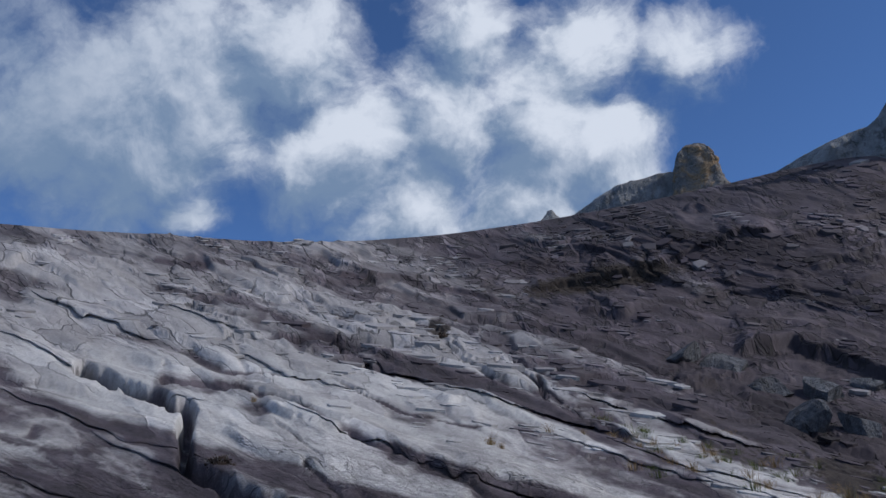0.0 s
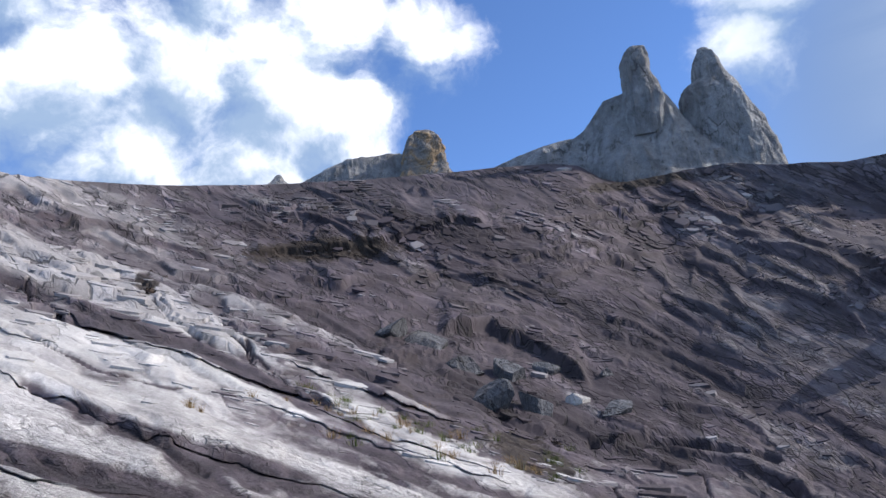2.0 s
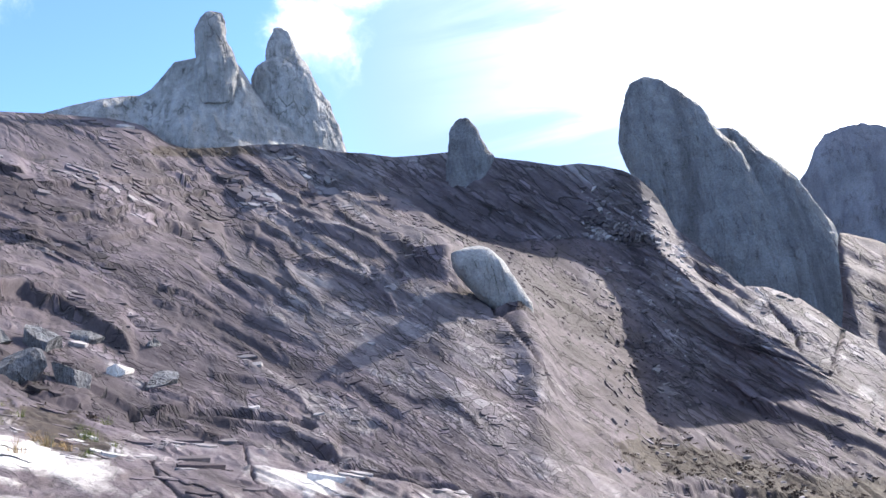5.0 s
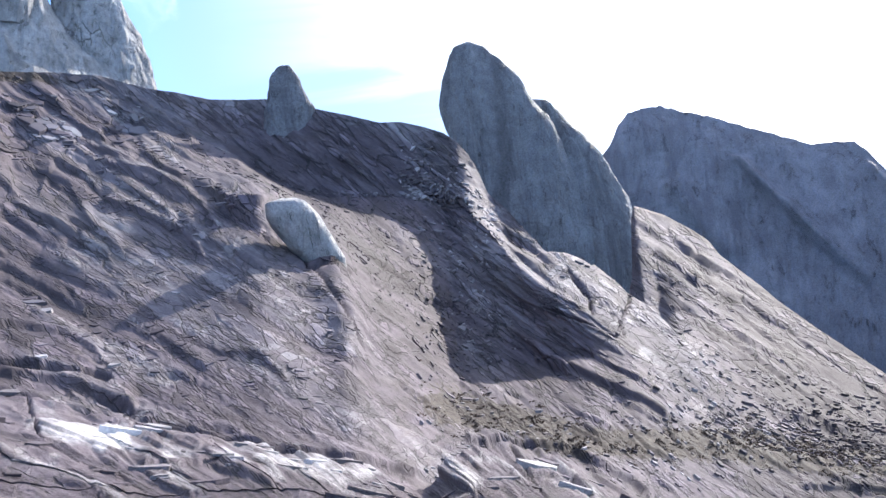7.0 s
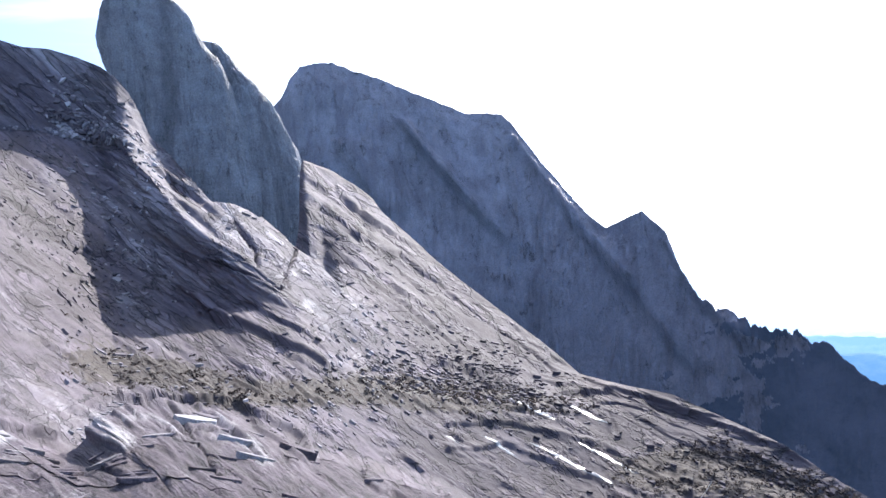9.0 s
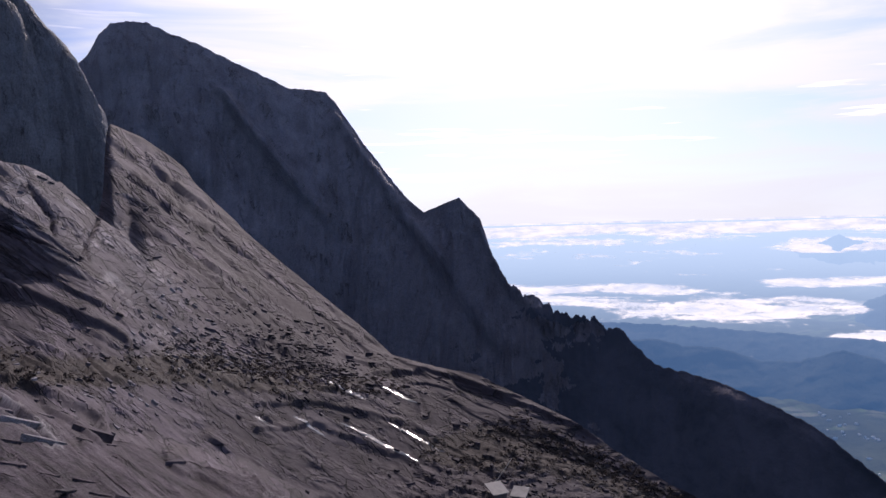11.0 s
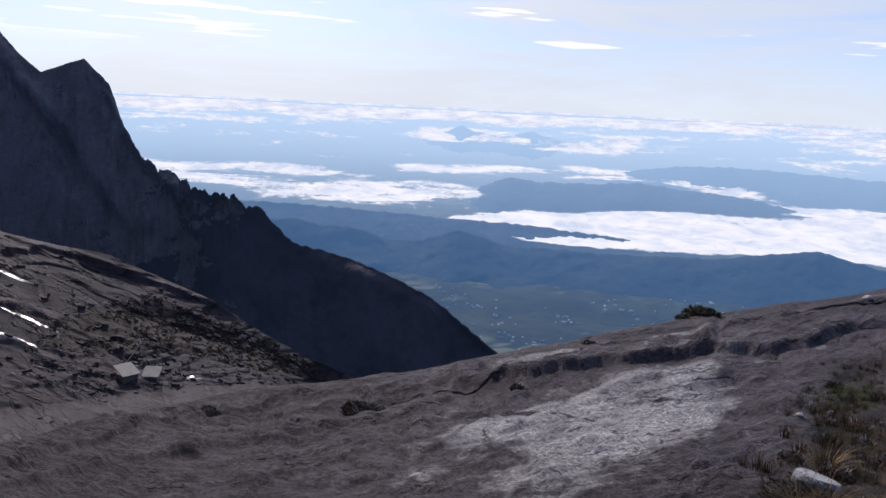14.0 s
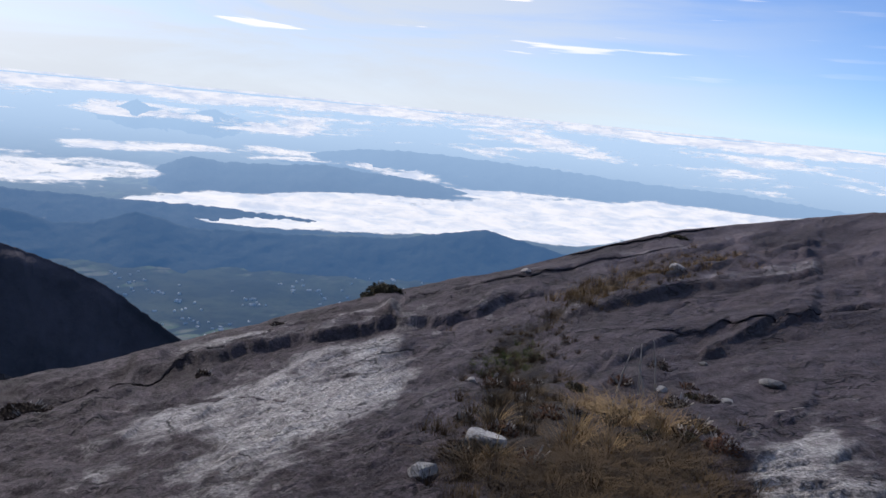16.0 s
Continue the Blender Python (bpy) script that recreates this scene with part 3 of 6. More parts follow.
# crest against the sky
TOP_R = (170, 165, 160, 158, 185, 225, 235, 232, 224, 214, 208, 199, 193, 189, 185, 176, 160, 160, 200, 215, 200, 180, 160, 143, 125, 115, 111, 108, 106, 104, 104, 101, 240, 260, 260, 260, 260, 260, 260, 180, 170)
TOP_H = (-40, -30, -20, -10, 0, 8, 16, 20.9, 23.7, 28, 30, 31.5, 33, 37.8, 40.3, 43.6, 45, 47.2, 49.5, 51.2, 54.5, 56.7, 58.9, 60.4, 62, 63.3, 64.2, 65.3, 65.9, 66.1, 67.35, 68.4, 69.5, 70.3,
         73, 74.9, 75.4, 75.8, 76.4, 77.9, 79.4, 80.55, 81.1, 82.85, 84.55, 86.2, 89.5, 92.7, 94, 97, 100, 103, 106, 110, 113, 116.6, 121, 132, 140, 150, 160, 172, 190, 260, 320)
TOP_E = (20.6, 20.6, 20.4, 19.75, 19.65, 19.8, 19.95, 19.96, 20.0, 19.8, 19.4, 18.3, 17.8, 18.0, 17.9, 17.1, 16.95, 16.46, 16.4, 16.4, 15.65, 15.1, 14.45, 14.4, 13.95, 13.44, 12.8, 11.2, 9.6, 9.0, 7.76, 6.3, 4.8, 4.0,
         2.0, 0.8, 2.5, 7.1, 6.9, 6.23, 5.18, 4.2, 3.2, 1.46, -0.35, -1.9, -4.75, -7.6, -8.9, -9.8, -10.4, -11.9, -13.3, -15.8, -17.4, -18.9, -44, -44, -44, -42, -40, -38, -30, 2, 20.6)
# foot of the headwall and rim of the dome beside it
BROW_H = (-40, -30, -20, -10, 0, 8, 16, 22, 28, 35, 42, 46, 49.3, 52.6, 54.5, 60, 64, 66, 67.4, 69, 70.4, 72, 74.3, 76, 78, 81.6, 85, 88, 91, 94, 97, 100, 103, 106, 110, 113, 116.6, 121, 132, 140, 150, 160, 172, 190, 260, 320)
BROW_E = (20.35, 20.2, 19.8, 18.8, 16.9, 17.3, 17.4, 16.6, 15.2, 13.2, 14.6, 14.2, 12.4, 10.2, 9.7, 9.2, 8.4, 6.4, 4.0, 2.4, 1.5, 0.3, -1.3, -3.4, -6.2, -8.4, -9.5, -9.7, -10.4, -11.2, -11.9, -12.6, -13.6, -14.9, -16.8, -18.3, -22, -48, -48, -48, -46, -44, -42, -32, 1, 20.35)
# top of the pale dome
HUMP_H = (64, 66, 67.4, 69, 70, 71.4, 72.9, 74, 74.9, 76.4, 78, 80, 82)
HUMP_E = (9.4, 8.0, 5.8, 4.6, 4.5, 4.25, 3.35, 2.27, 1.28, 0.3, -2.2, -5.2, -8.2)
HUMP_R = (186, 165, 145, 140, 137, 135, 133, 131, 130, 128, 124, 117, 110)


def ground_profile(az):
    rim_r, rim_e = spread(az, HEADINGS, RIM_R), spread(az, HEADINGS, RIM_E)
    foot_r = spread(az, HEADINGS, FOOT_R)
    brow_r, brow_e = spread(az, HEADINGS, BROW_R), spread(az, BROW_H, BROW_E, 0.3)
    top_r, top_e = spread(az, HEADINGS, TOP_R), spread(az, TOP_H, TOP_E, 0.15)
    on_dome = step(az, 64.5, 66.5) * (1 - step(az, 79.5, 82))
    hump_r = brow_r ** 0.88 * top_r ** 0.12 * (1 - on_dome) + spread(az, HUMP_H, HUMP_R) * on_dome
    hump_e = (brow_e * 0.88 + top_e * 0.12) * (1 - on_dome) + spread(az, HUMP_H, HUMP_E, 0.2) * on_dome
    one = np.ones_like(az)
    fall = spread(az, HEADINGS, FALL)
    R = np.stack([0.2 * one, 0.9 * one, 2.6 * one, spread(az, HEADINGS, FRONT_R), rim_r, rim_r ** 0.7 * foot_r ** 0.3, foot_r,
                  spread(az, HEADINGS, MID_R), brow_r, hump_r, hump_r ** 0.7 * top_r ** 0.3, top_r, top_r * 1.2, 1250 * one, 2300 * one, 4850 * one])
    E = np.stack([-82.87 * one, -60.6 * one, -31.6 * one, spread(az, HEADINGS, FRONT_E), rim_e, rim_e - spread(az, HEADINGS, DIP), spread(az, HEADINGS, FOOT_E),
                  spread(az, HEADINGS, MID_E), brow_e, hump_e, (hump_e * 0.70 + top_e * 0.30) * (1 - np.clip(fall / 2, 0, 1)) + (hump_e - fall) * np.clip(fall / 2, 0, 1), top_e, np.minimum(top_e - 7, 10), -18.6 * one, -9.6 * one, -0.15 * one])
    return R, E


COUNTS = (1, 6, 90, 140, 14, 14, 80, 70, 24, 20, 52, 12, 16, 34, 34)
CREST = 11
LR, LE = ground_profile(AZ)
rows_r, rows_e, rows_s = [], [], []
for k, count in enumerate(COUNTS):
    for j in range(count):
        f = j / count
        rows_r.append(np.exp(np.log(LR[k]) * (1 - f) + np.log(LR[k + 1]) * f))
        rows_e.append(LE[k] * (1 - f) + LE[k + 1] * f)
        rows_s.append(k + f)
rows_r.append(LR[-1]), rows_e.append(LE[-1]), rows_s.append(len(COUNTS))
GR, GE, GS = np.array(rows_r), np.array(rows_e), np.array(rows_s)
GA = np.broadcast_to(np.radians(AZ), GR.shape)
base = np.stack([GR * np.sin(GA), GR * np.cos(GA), 1.6 + GR * np.tan(np.radians(GE))], -1)
flat_s = GS[:, None] * np.ones_like(GR)

# the grain of the mountain: sheets of rock dip to the right on the mountainside and rise over the valley rim
GRAIN_AZ = (-60, -35, 0, 25, 42, 60, 80, 95, 105, 115, 130, 150, 175, 190)
GRAIN = (0.30, 0.36, 0.38, 0.45, 0.65, 0.85, 0.8, 0.5, 0.15, -0.1, -0.3, -0.34, -0.28, -0.2)
line_az = np.arange(-60, 330, 0.5)
drop_near = np.cumsum(np.interp(line_az, GRAIN_AZ, GRAIN)) * 0.5
FV = GE + np.interp(AZ, line_az, drop_near)[None]
FU = AZ[None] + 0 * GE


def normals(P):
    a = np.gradient(P, axis=0)
    b = np.gradient(P, axis=1)
    n = np.cross(b, a)
    n /= np.linalg.norm(n, axis=-1, keepdims=True) + 1e-9
    return n * np.where(n[..., 2:] < 0, -1, 1)


def field(u, v, octaves, seed, ridged=False, rough=0.5):
    return fractal(np.stack([u.reshape(-1), v.reshape(-1), np.full(u.size, seed * 1.7)], -1), octaves, rough, seed, ridged).reshape(u.shape)


def rock_relief():
    """Sheets, ledges, runnels and cracks, in shares of the reach."""
    near = 1 - 0.7 * step(flat_s, 4.6, 6)
    wu, wv = field(FU * 0.16, FV * 0.30, 3, 40), field(FU * 0.16, FV * 0.30, 3, 44)
    h, stain = 0.0, 0.0
    for k, (long, across, high) in enumerate(((12, 2.3, 0.20), (5.0, 1.0, 0.27), (2.1, 0.55, 0.34), (1.1, 0.40, 0.42))):
        ident, edge, du, dv = plates(((FU + wu * 2.6) / long).reshape(-1), ((FV + wv * 1.5) / across).reshape(-1), 11 + k)
        ident, edge, du, dv = [x.reshape(FU.shape) for x in (ident, edge, du, dv)]
        calm = step(field(FU / (long * 1.1), FV / (across * 3.5), 3, 60 + k), -0.12, 0.22)
        if k == 2:
            calm = np.maximum(calm * 0.8, rubble)
        if k == 3:
            calm = rubble * step(field(FU * 0.5, FV * 0.9, 3, 66), -0.15, 0.25)
        lip = step(edge, 0.0, 0.12)
        tread = (ident * 0.6 - dv * (0.35 + 0.35 * near)) * lip - (0.14 + 0.2 * rubble) * (1 - step(edge, 0.0, 0.11))
        if k < 3:
            stain = stain - (0.42, 0.40, 0.22)[k] * ident * lip * (0.25 + 0.75 * calm)
        h = h + math.radians(across) * high * tread * (0.06 + 0.94 * calm) * (1 - 0.75 * smooth_face * (k > 0)) * (0.4 + 0.6 * near if k == 0 else 1.0 + 0.5 * (k == 1) * (AZ[None] < 46) * (flat_s > 5))
    runnel = field(FU * 0.055 + wu * 0.3, FV * 0.62 + wv * 0.25, 3, 71, rough=0.4)
    h = h + 0.0105 * (near - 0.15) * runnel
    stain = stain - 1.5 * np.clip(runnel, -0.5, 0.35)
    h = h + 0.0045 * near * field(FU * 0.22, FV * 1.6, 3, 75) * (0.35 + 0.65 * step(field(FU * 0.07, FV * 0.2, 2, 78), -0.2, 0.3))
    h = h + 0.008 * field(FU * 0.16, FV * 0.36, 3, 80) * step(flat_s, 3, 4) * (0.25 + 0.75 * near)
    worn = step(AZ[None], 80, 90) * (1 - step(flat_s, 4.0, 4.6)) * step(flat_s, 1.8, 2.3) * (AZ[None] < 178)
    h = h + 0.0042 * worn * field(FU * 0.75, FV * 2.1, 5, 95, rough=0.62) * (0.4 + 0.8 * step(field(FU * 0.12, FV * 0.4, 3, 97), -0.2, 0.25))
    h = h + 0.0042 * worn * field(FU * 0.16, FV * 1.5, 5, 93, True, 0.55)
    h = h + 0.007 * field(FU * 0.22, FV * 0.8, 4, 91, rough=0.55) * step(AZ[None], 82, 92) * (1 - step(flat_s, 4.0, 4.6))
    h = h + 0.0013 * (1 - near) * field(FU * 0.9, FV * 1.3, 4, 83, rough=0.6)
    h = h + 0.0007 * field(FU * 3.0, FV * 4.0, 3, 85, rough=0.6) * (0.1 + rubble + 0.6 * (1 - near))
    return h, stain


def patch(az0, el0, wide, high, lean=0.0):
    d = (AZ[None] - az0)
    return np.exp(-(d / wide) ** 2 - ((GE - el0 - lean * d) / high) ** 2)


# where the slope is broken to rubble, and where it is one smooth face
rubble = np.clip(patch(14, 17.5, 10, 2) + patch(22, 8, 9, 2.5, -0.3) + patch(62.5, 3, 2.5, 8) + patch(76, -8.5, 12, 1.8) + patch(57, 12, 6, 2, -0.5) + patch(86, -9, 6, 2.5, -0.4)
                 + patch(101, -17.5, 7, 2.5) + patch(21, 4.5, 8, 1.6, -0.62) + patch(30, 14, 10, 2.5) + 0.8 * patch(40, -4.5, 9, 2.6, -0.3) + 0.8 * patch(60, -10, 14, 2.5, -0.15), 0, 1) * (flat_s > 3.2)
smooth_face = np.clip(patch(48, 0, 9, 5, -0.8) + patch(77, -2.5, 4, 4, -1.2) + patch(-16, 7, 14, 4, -0.4) + patch(140, -18, 14, 4) + patch(165, -14, 12, 4), 0, 1)
relief, stain = rock_relief()
relief = relief * GR


gap = np.zeros_like(GE)


def near_line(points, A, E):
    """How far each place of the ground stands from a line of headings and height angles, in degrees; below the line it is negative."""
    near, side = np.full(A.shape, 99.0), np.zeros(A.shape)
    for (a0, e0), (a1, e1) in zip(points, points[1:]):
        t = np.clip(((A - a0) * (a1 - a0) + (E - e0) * (e1 - e0)) / ((a1 - a0) ** 2 + (e1 - e0) ** 2), 0, 1)
        d = np.hypot(A - a0 - t * (a1 - a0), E - e0 - t * (e1 - e0))
        turn = np.sign((a1 - a0) * (E - e0) - (e1 - e0) * (A - a0))
        side = np.where(d < near, turn, side)
        near = np.minimum(near, d)
    return near, side


# darker and paler strips of rock, and the painted shade below ledges
bands = np.zeros_like(GE)
RAG = field(FU * 0.6, FV * 0.8, 4, 317)


def stretch(points, more):
    """The part of the ground round a line: the near slabs where it runs below their rim, else the mountainside."""
    over = np.mean([e - np.interp(a, HEADINGS, RIM_E) for a, e in points])
    rows = np.nonzero((GS > 2.02) & (GS < 4.05) if over < 0.15 else (GS > 5.6) & (GS < CREST + 0.5))[0]
    pick = np.nonzero((AZ > min(p[0] for p in points) - more) & (AZ < max(p[0] for p in points) + more))[0]
    return slice(int(rows[0]), int(rows[-1]) + 1), slice(int(pick[0]), int(pick[-1]) + 1)


def groove(points, wide, deep):
    """An open crack along headings and height angles."""
    cols = stretch(points, 1.0)
    near, side = near_line(points, np.broadcast_to(AZ, GE.shape)[cols], GE[cols])
    wob = 0.6 + 0.8 * RAG[cols]
    inside = 1 - step(near, wide * 0.35 * wob, wide * wob)
    relief[cols] -= GR[cols] * math.radians(deep) * inside
    # marks the crack, so that the shade inside it can be painted
    gap[cols] = np.maximum(gap[cols], inside)


def scarp(points, high, back, dark=0.25):
    """A ledge: the rock stands out above the line and falls sharply below it, and sinks into the slope again higher up."""
    cols = stretch(points, back)
    A, E = np.broadcast_to(AZ, GE.shape)[cols], GE[cols] + 0.25 * RAG[cols]
    near, side = near_line(points, A, E)
    d = near * side
    ends = step(A, points[0][0] - 0.2, points[0][0] + back * 0.4) * (1 - step(A, points[-1][0] - back * 0.4, points[-1][0] + 0.2))
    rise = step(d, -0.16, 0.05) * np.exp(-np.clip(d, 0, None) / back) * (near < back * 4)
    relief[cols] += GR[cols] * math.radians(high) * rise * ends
    # the ledge's shade, painted as a dark band just below its line
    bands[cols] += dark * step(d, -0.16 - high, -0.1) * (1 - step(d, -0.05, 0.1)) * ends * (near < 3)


def stained(points, wide, dark, soft=0.45):
    """A strip of darker or paler rock; some strips hold painted shade or sheen."""
    cols = stretch(points, wide * 1.6)
    near, side = near_line(points, np.broadcast_to(AZ, GE.shape)[cols], GE[cols])
    bands[cols] += dark * (1 - step(near / (1 + 0.6 * RAG[cols]), wide * soft, wide))


groove(((-19.7, 10.9), (-14.8, 10.1), (-11.4, 8.8), (-7.9, 6.8), (-3.5, 4.7), (-0.2, 3.1), (3.0, 1.0)), 0.55, 0.45)
groove(((-0.0, 12.0), (0.7, 10.9), (2.4, 10.0), (3.2, 10.4), (5.5, 8.7), (6.2, 7.4)), 0.22, 0.5)
groove(((5.1, 9.1), (6.6, 7.8), (8.4, 6.1), (11.0, 4.5)), 0.2, 0.5)
groove(((-8.6, 12.6), (-8.0, 13.1), (-7.8, 12.0), (-6.0, 11.3), (-5.8, 10.6)), 0.2, 0.5)
groove(((-19.8, 11.8), (-13.2, 11.1), (-8.6, 10.2), (-3.5, 7.5), (1.4, 6.0)), 0.14, 0.3)
groove(((-12.6, 7.6), (-11.4, 6.8), (-9.6, 4.9)), 0.12, 0.3)
groove(((-6.7, 15.9), (-4.4, 14.5), (-0.9, 13.0), (0.2, 12.2)), 0.2, 0.4)
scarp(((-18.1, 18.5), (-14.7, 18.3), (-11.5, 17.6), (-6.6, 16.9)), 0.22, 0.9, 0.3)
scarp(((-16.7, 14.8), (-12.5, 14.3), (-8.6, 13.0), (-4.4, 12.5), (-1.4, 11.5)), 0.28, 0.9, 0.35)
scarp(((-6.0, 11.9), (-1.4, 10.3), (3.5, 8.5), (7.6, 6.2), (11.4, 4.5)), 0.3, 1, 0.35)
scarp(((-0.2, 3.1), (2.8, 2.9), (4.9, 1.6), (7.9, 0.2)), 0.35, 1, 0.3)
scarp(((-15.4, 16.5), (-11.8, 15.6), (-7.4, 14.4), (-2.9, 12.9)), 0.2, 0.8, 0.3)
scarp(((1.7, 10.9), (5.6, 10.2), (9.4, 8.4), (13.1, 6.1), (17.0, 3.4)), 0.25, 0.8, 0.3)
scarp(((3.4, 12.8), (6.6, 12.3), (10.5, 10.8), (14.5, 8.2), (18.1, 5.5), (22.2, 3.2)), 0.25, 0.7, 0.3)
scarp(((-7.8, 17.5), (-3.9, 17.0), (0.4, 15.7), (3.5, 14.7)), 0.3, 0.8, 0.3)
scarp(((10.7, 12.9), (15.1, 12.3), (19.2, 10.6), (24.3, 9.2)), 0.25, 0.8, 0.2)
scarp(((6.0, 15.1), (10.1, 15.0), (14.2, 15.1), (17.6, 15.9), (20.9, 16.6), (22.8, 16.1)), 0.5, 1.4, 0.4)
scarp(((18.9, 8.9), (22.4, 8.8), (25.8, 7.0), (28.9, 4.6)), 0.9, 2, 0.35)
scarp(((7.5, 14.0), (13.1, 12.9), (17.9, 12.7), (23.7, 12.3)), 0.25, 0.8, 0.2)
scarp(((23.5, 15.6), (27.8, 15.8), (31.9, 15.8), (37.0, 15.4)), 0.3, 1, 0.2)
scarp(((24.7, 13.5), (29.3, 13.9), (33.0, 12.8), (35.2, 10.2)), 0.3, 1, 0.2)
stained(((-4.5, 10.9), (0.1, 9.5), (5.4, 7.2), (9.8, 4.5), (14.1, 1.4), (16.1, -0.9)), 1, 0.55)
stained(((-20.1, 18.2), (-17.5, 18.2)), 0.9, 0.5)
stained(((-20.0, 16.5), (-16.0, 15.7), (-13.2, 14.7)), 0.6, 0.5)
stained(((-19.7, 10.9), (-14.8, 10.1), (-11.4, 8.8), (-7.9, 6.8), (-3.5, 4.7), (-0.2, 3.1), (3.0, 1.0)), 1, 0.5)
stained(((-19.4, 5.2), (-16.9, 3.4), (-14.3, 1.5)), 1.5, 0.6)
stained(((-1.3, 14.2), (1.4, 12.9)), 0.8, 0.6)
stained(((6.1, 16.9), (14.4, 16.5), (19.9, 15.8)), 1.3, 0.22)
stained(((16.9, 17.0), (20.3, 15.5), (23.1, 15.5)), 0.9, 0.4)
# the gully cliff's face, with its shade painted as dark strips
stained(((19.3, 5.8), (24.2, 3.7), (28.4, 1.5)), 1.6, 0.3)
stained(((26.0, 8.0), (28.1, 5.5), (32.4, 1.4)), 1.2, 0.25)
scarp(((29.8, 0.4), (32.0, 0.6), (34.6, -0.6), (37.5, -1.4), (41.6, -3.5)), 0.5, 1.2, 0.4)
scarp(((40.2, 12.5), (43.4, 11.4), (46.4, 9.5), (47.4, 7.5)), 0.35, 0.9, 0.2)
scarp(((40.4, 10.1), (42.7, 9.1), (45.4, 7.7), (46.4, 5.8)), 0.35, 0.8, 0.2)
scarp(((36.5, 10.4), (37.4, 12.3)), 0.2, 0.6, 0.2)
scarp(((26.7, 14.0), (30.5, 15.0), (35.2, 14.8), (39.1, 13.9), (42.2, 12.3)), 0.22, 0.7, 0.2)
scarp(((26.2, 11.7), (30.0, 12.7), (35.0, 12.5), (38.1, 11.1), (39.5, 8.6)), 0.22, 0.7, 0.2)
scarp(((47.6, 9.4), (50.7, 9.2), (52.2, 8.1)), 0.4, 0.8, 0.2)
scarp(((53.3, 4.8), (55.1, 3.9), (55.6, 2.3), (55.3, 0.1)), 0.35, 0.8, 0.3)
scarp(((34.5, 5.1), (36.8, 3.8)), 0.25, 0.6, 0.2)
scarp(((33.6, 2.5), (37.4, 1.8), (39.6, 0.1)), 0.3, 0.8, 0.2)
scarp(((46.5, -0.2), (49.5, -0.7), (51.2, -2.5)), 0.2, 0.6, 0.2)
stained(((26.1, -0.8), (30.1, -1.2), (35.5, -3.3), (39.9, -5.2)), 1.4, -0.5)
stained(((45.1, 5.3), (49.7, 3.7), (53.1, 0.7), (55.1, -1.4)), 1.2, -0.12)
stained(((51.5, 9.0), (54.3, 6.7)), 1, -0.2)
stained(((27.4, 3.8), (29.1, 2.5)), 0.5, -0.5)
scarp(((58.3, -9.5), (60.9, -9.5), (63.1, -11.2)), 0.3, 0.7, 0.3)
scarp(((63.0, -7.8), (66.4, -8.2), (70.2, -9.1), (74.0, -11.1), (75.3, -13.3)), 0.5, 1, 0.4)
scarp(((83.8, -7.6), (87.4, -8.5)), 0.3, 0.6, 0.2)
scarp(((41.9, -4.5), (45.9, -5.9), (50.1, -7.2), (55.8, -8.5), (59.4, -9.7)), 0.5, 0.9, 0.4)
scarp(((41.7, -7.2), (45.5, -7.4), (50.0, -9.5)), 0.4, 0.9, 0.3)
scarp(((68.2, -2.9), (70.7, -3.5), (73.4, -4.9), (76.7, -7.1)), 0.4, 0.8, 0.2)
groove(((66.0, -8.3), (67.4, -10.5), (69.1, -13.6)), 0.16, 0.4)
groove(((65.9, -10.0), (70.1, -10.8), (71.8, -13.1)), 0.14, 0.3)
# creases down the slope: shallow grooves, with their shade painted as strips
groove(((79.2, 3.2), (82.7, 0.1), (86.1, -3.4), (92.6, -8.8)), 0.14, 0.14)
stained(((79.2, 3.2), (82.7, 0.1), (86.1, -3.4), (92.6, -8.8)), 0.7, 0.35)
groove(((76.9, 1.4), (80.2, -1.8), (84.1, -5.3), (89.1, -9.4)), 0.14, 0.14)
stained(((76.9, 1.4), (80.2, -1.8), (84.1, -5.3), (89.1, -9.4)), 0.7, 0.35)
groove(((77.7, 3.7), (80.8, 0.3), (84.3, -3.3)), 0.14, 0.14)
stained(((77.7, 3.7), (80.8, 0.3), (84.3, -3.3)), 0.7, 0.35)
stained(((64.0, -9.8), (68.5, -10.6), (72.3, -12.4)), 1.6, -0.3)
stained(((69.0, 3.3), (72.0, 1.9), (74.2, -0.3)), 1.3, -0.12)
stained(((42.0, -2.5), (45.6, -4.0), (51.5, -7.2)), 1.8, 0.15)
stained(((75.5, -2.8), (76.6, -3.8)), 0.6, -0.4)
stained(((83.0, -8.6), (87.2, -10.3), (92.3, -11.1), (95.5, -11.8)), 1.5, -0.2)
stained(((51, 11), (56, 7.5), (59, 4), (60.5, 0), (61, -4)), 3.0, 0.3)
stained(((50, 12.5), (57, 9), (63, 7)), 2.0, 0.2)
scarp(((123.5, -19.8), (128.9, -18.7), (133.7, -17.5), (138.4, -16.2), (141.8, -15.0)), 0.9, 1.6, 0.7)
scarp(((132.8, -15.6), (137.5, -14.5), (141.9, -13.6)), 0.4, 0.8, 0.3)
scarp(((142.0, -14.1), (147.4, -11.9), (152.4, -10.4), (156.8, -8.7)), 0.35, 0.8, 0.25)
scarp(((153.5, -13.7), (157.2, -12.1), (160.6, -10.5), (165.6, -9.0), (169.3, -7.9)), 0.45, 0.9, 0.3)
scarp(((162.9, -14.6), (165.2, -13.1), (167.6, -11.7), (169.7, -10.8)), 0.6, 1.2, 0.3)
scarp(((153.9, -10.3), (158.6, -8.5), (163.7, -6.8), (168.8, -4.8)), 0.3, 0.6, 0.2)
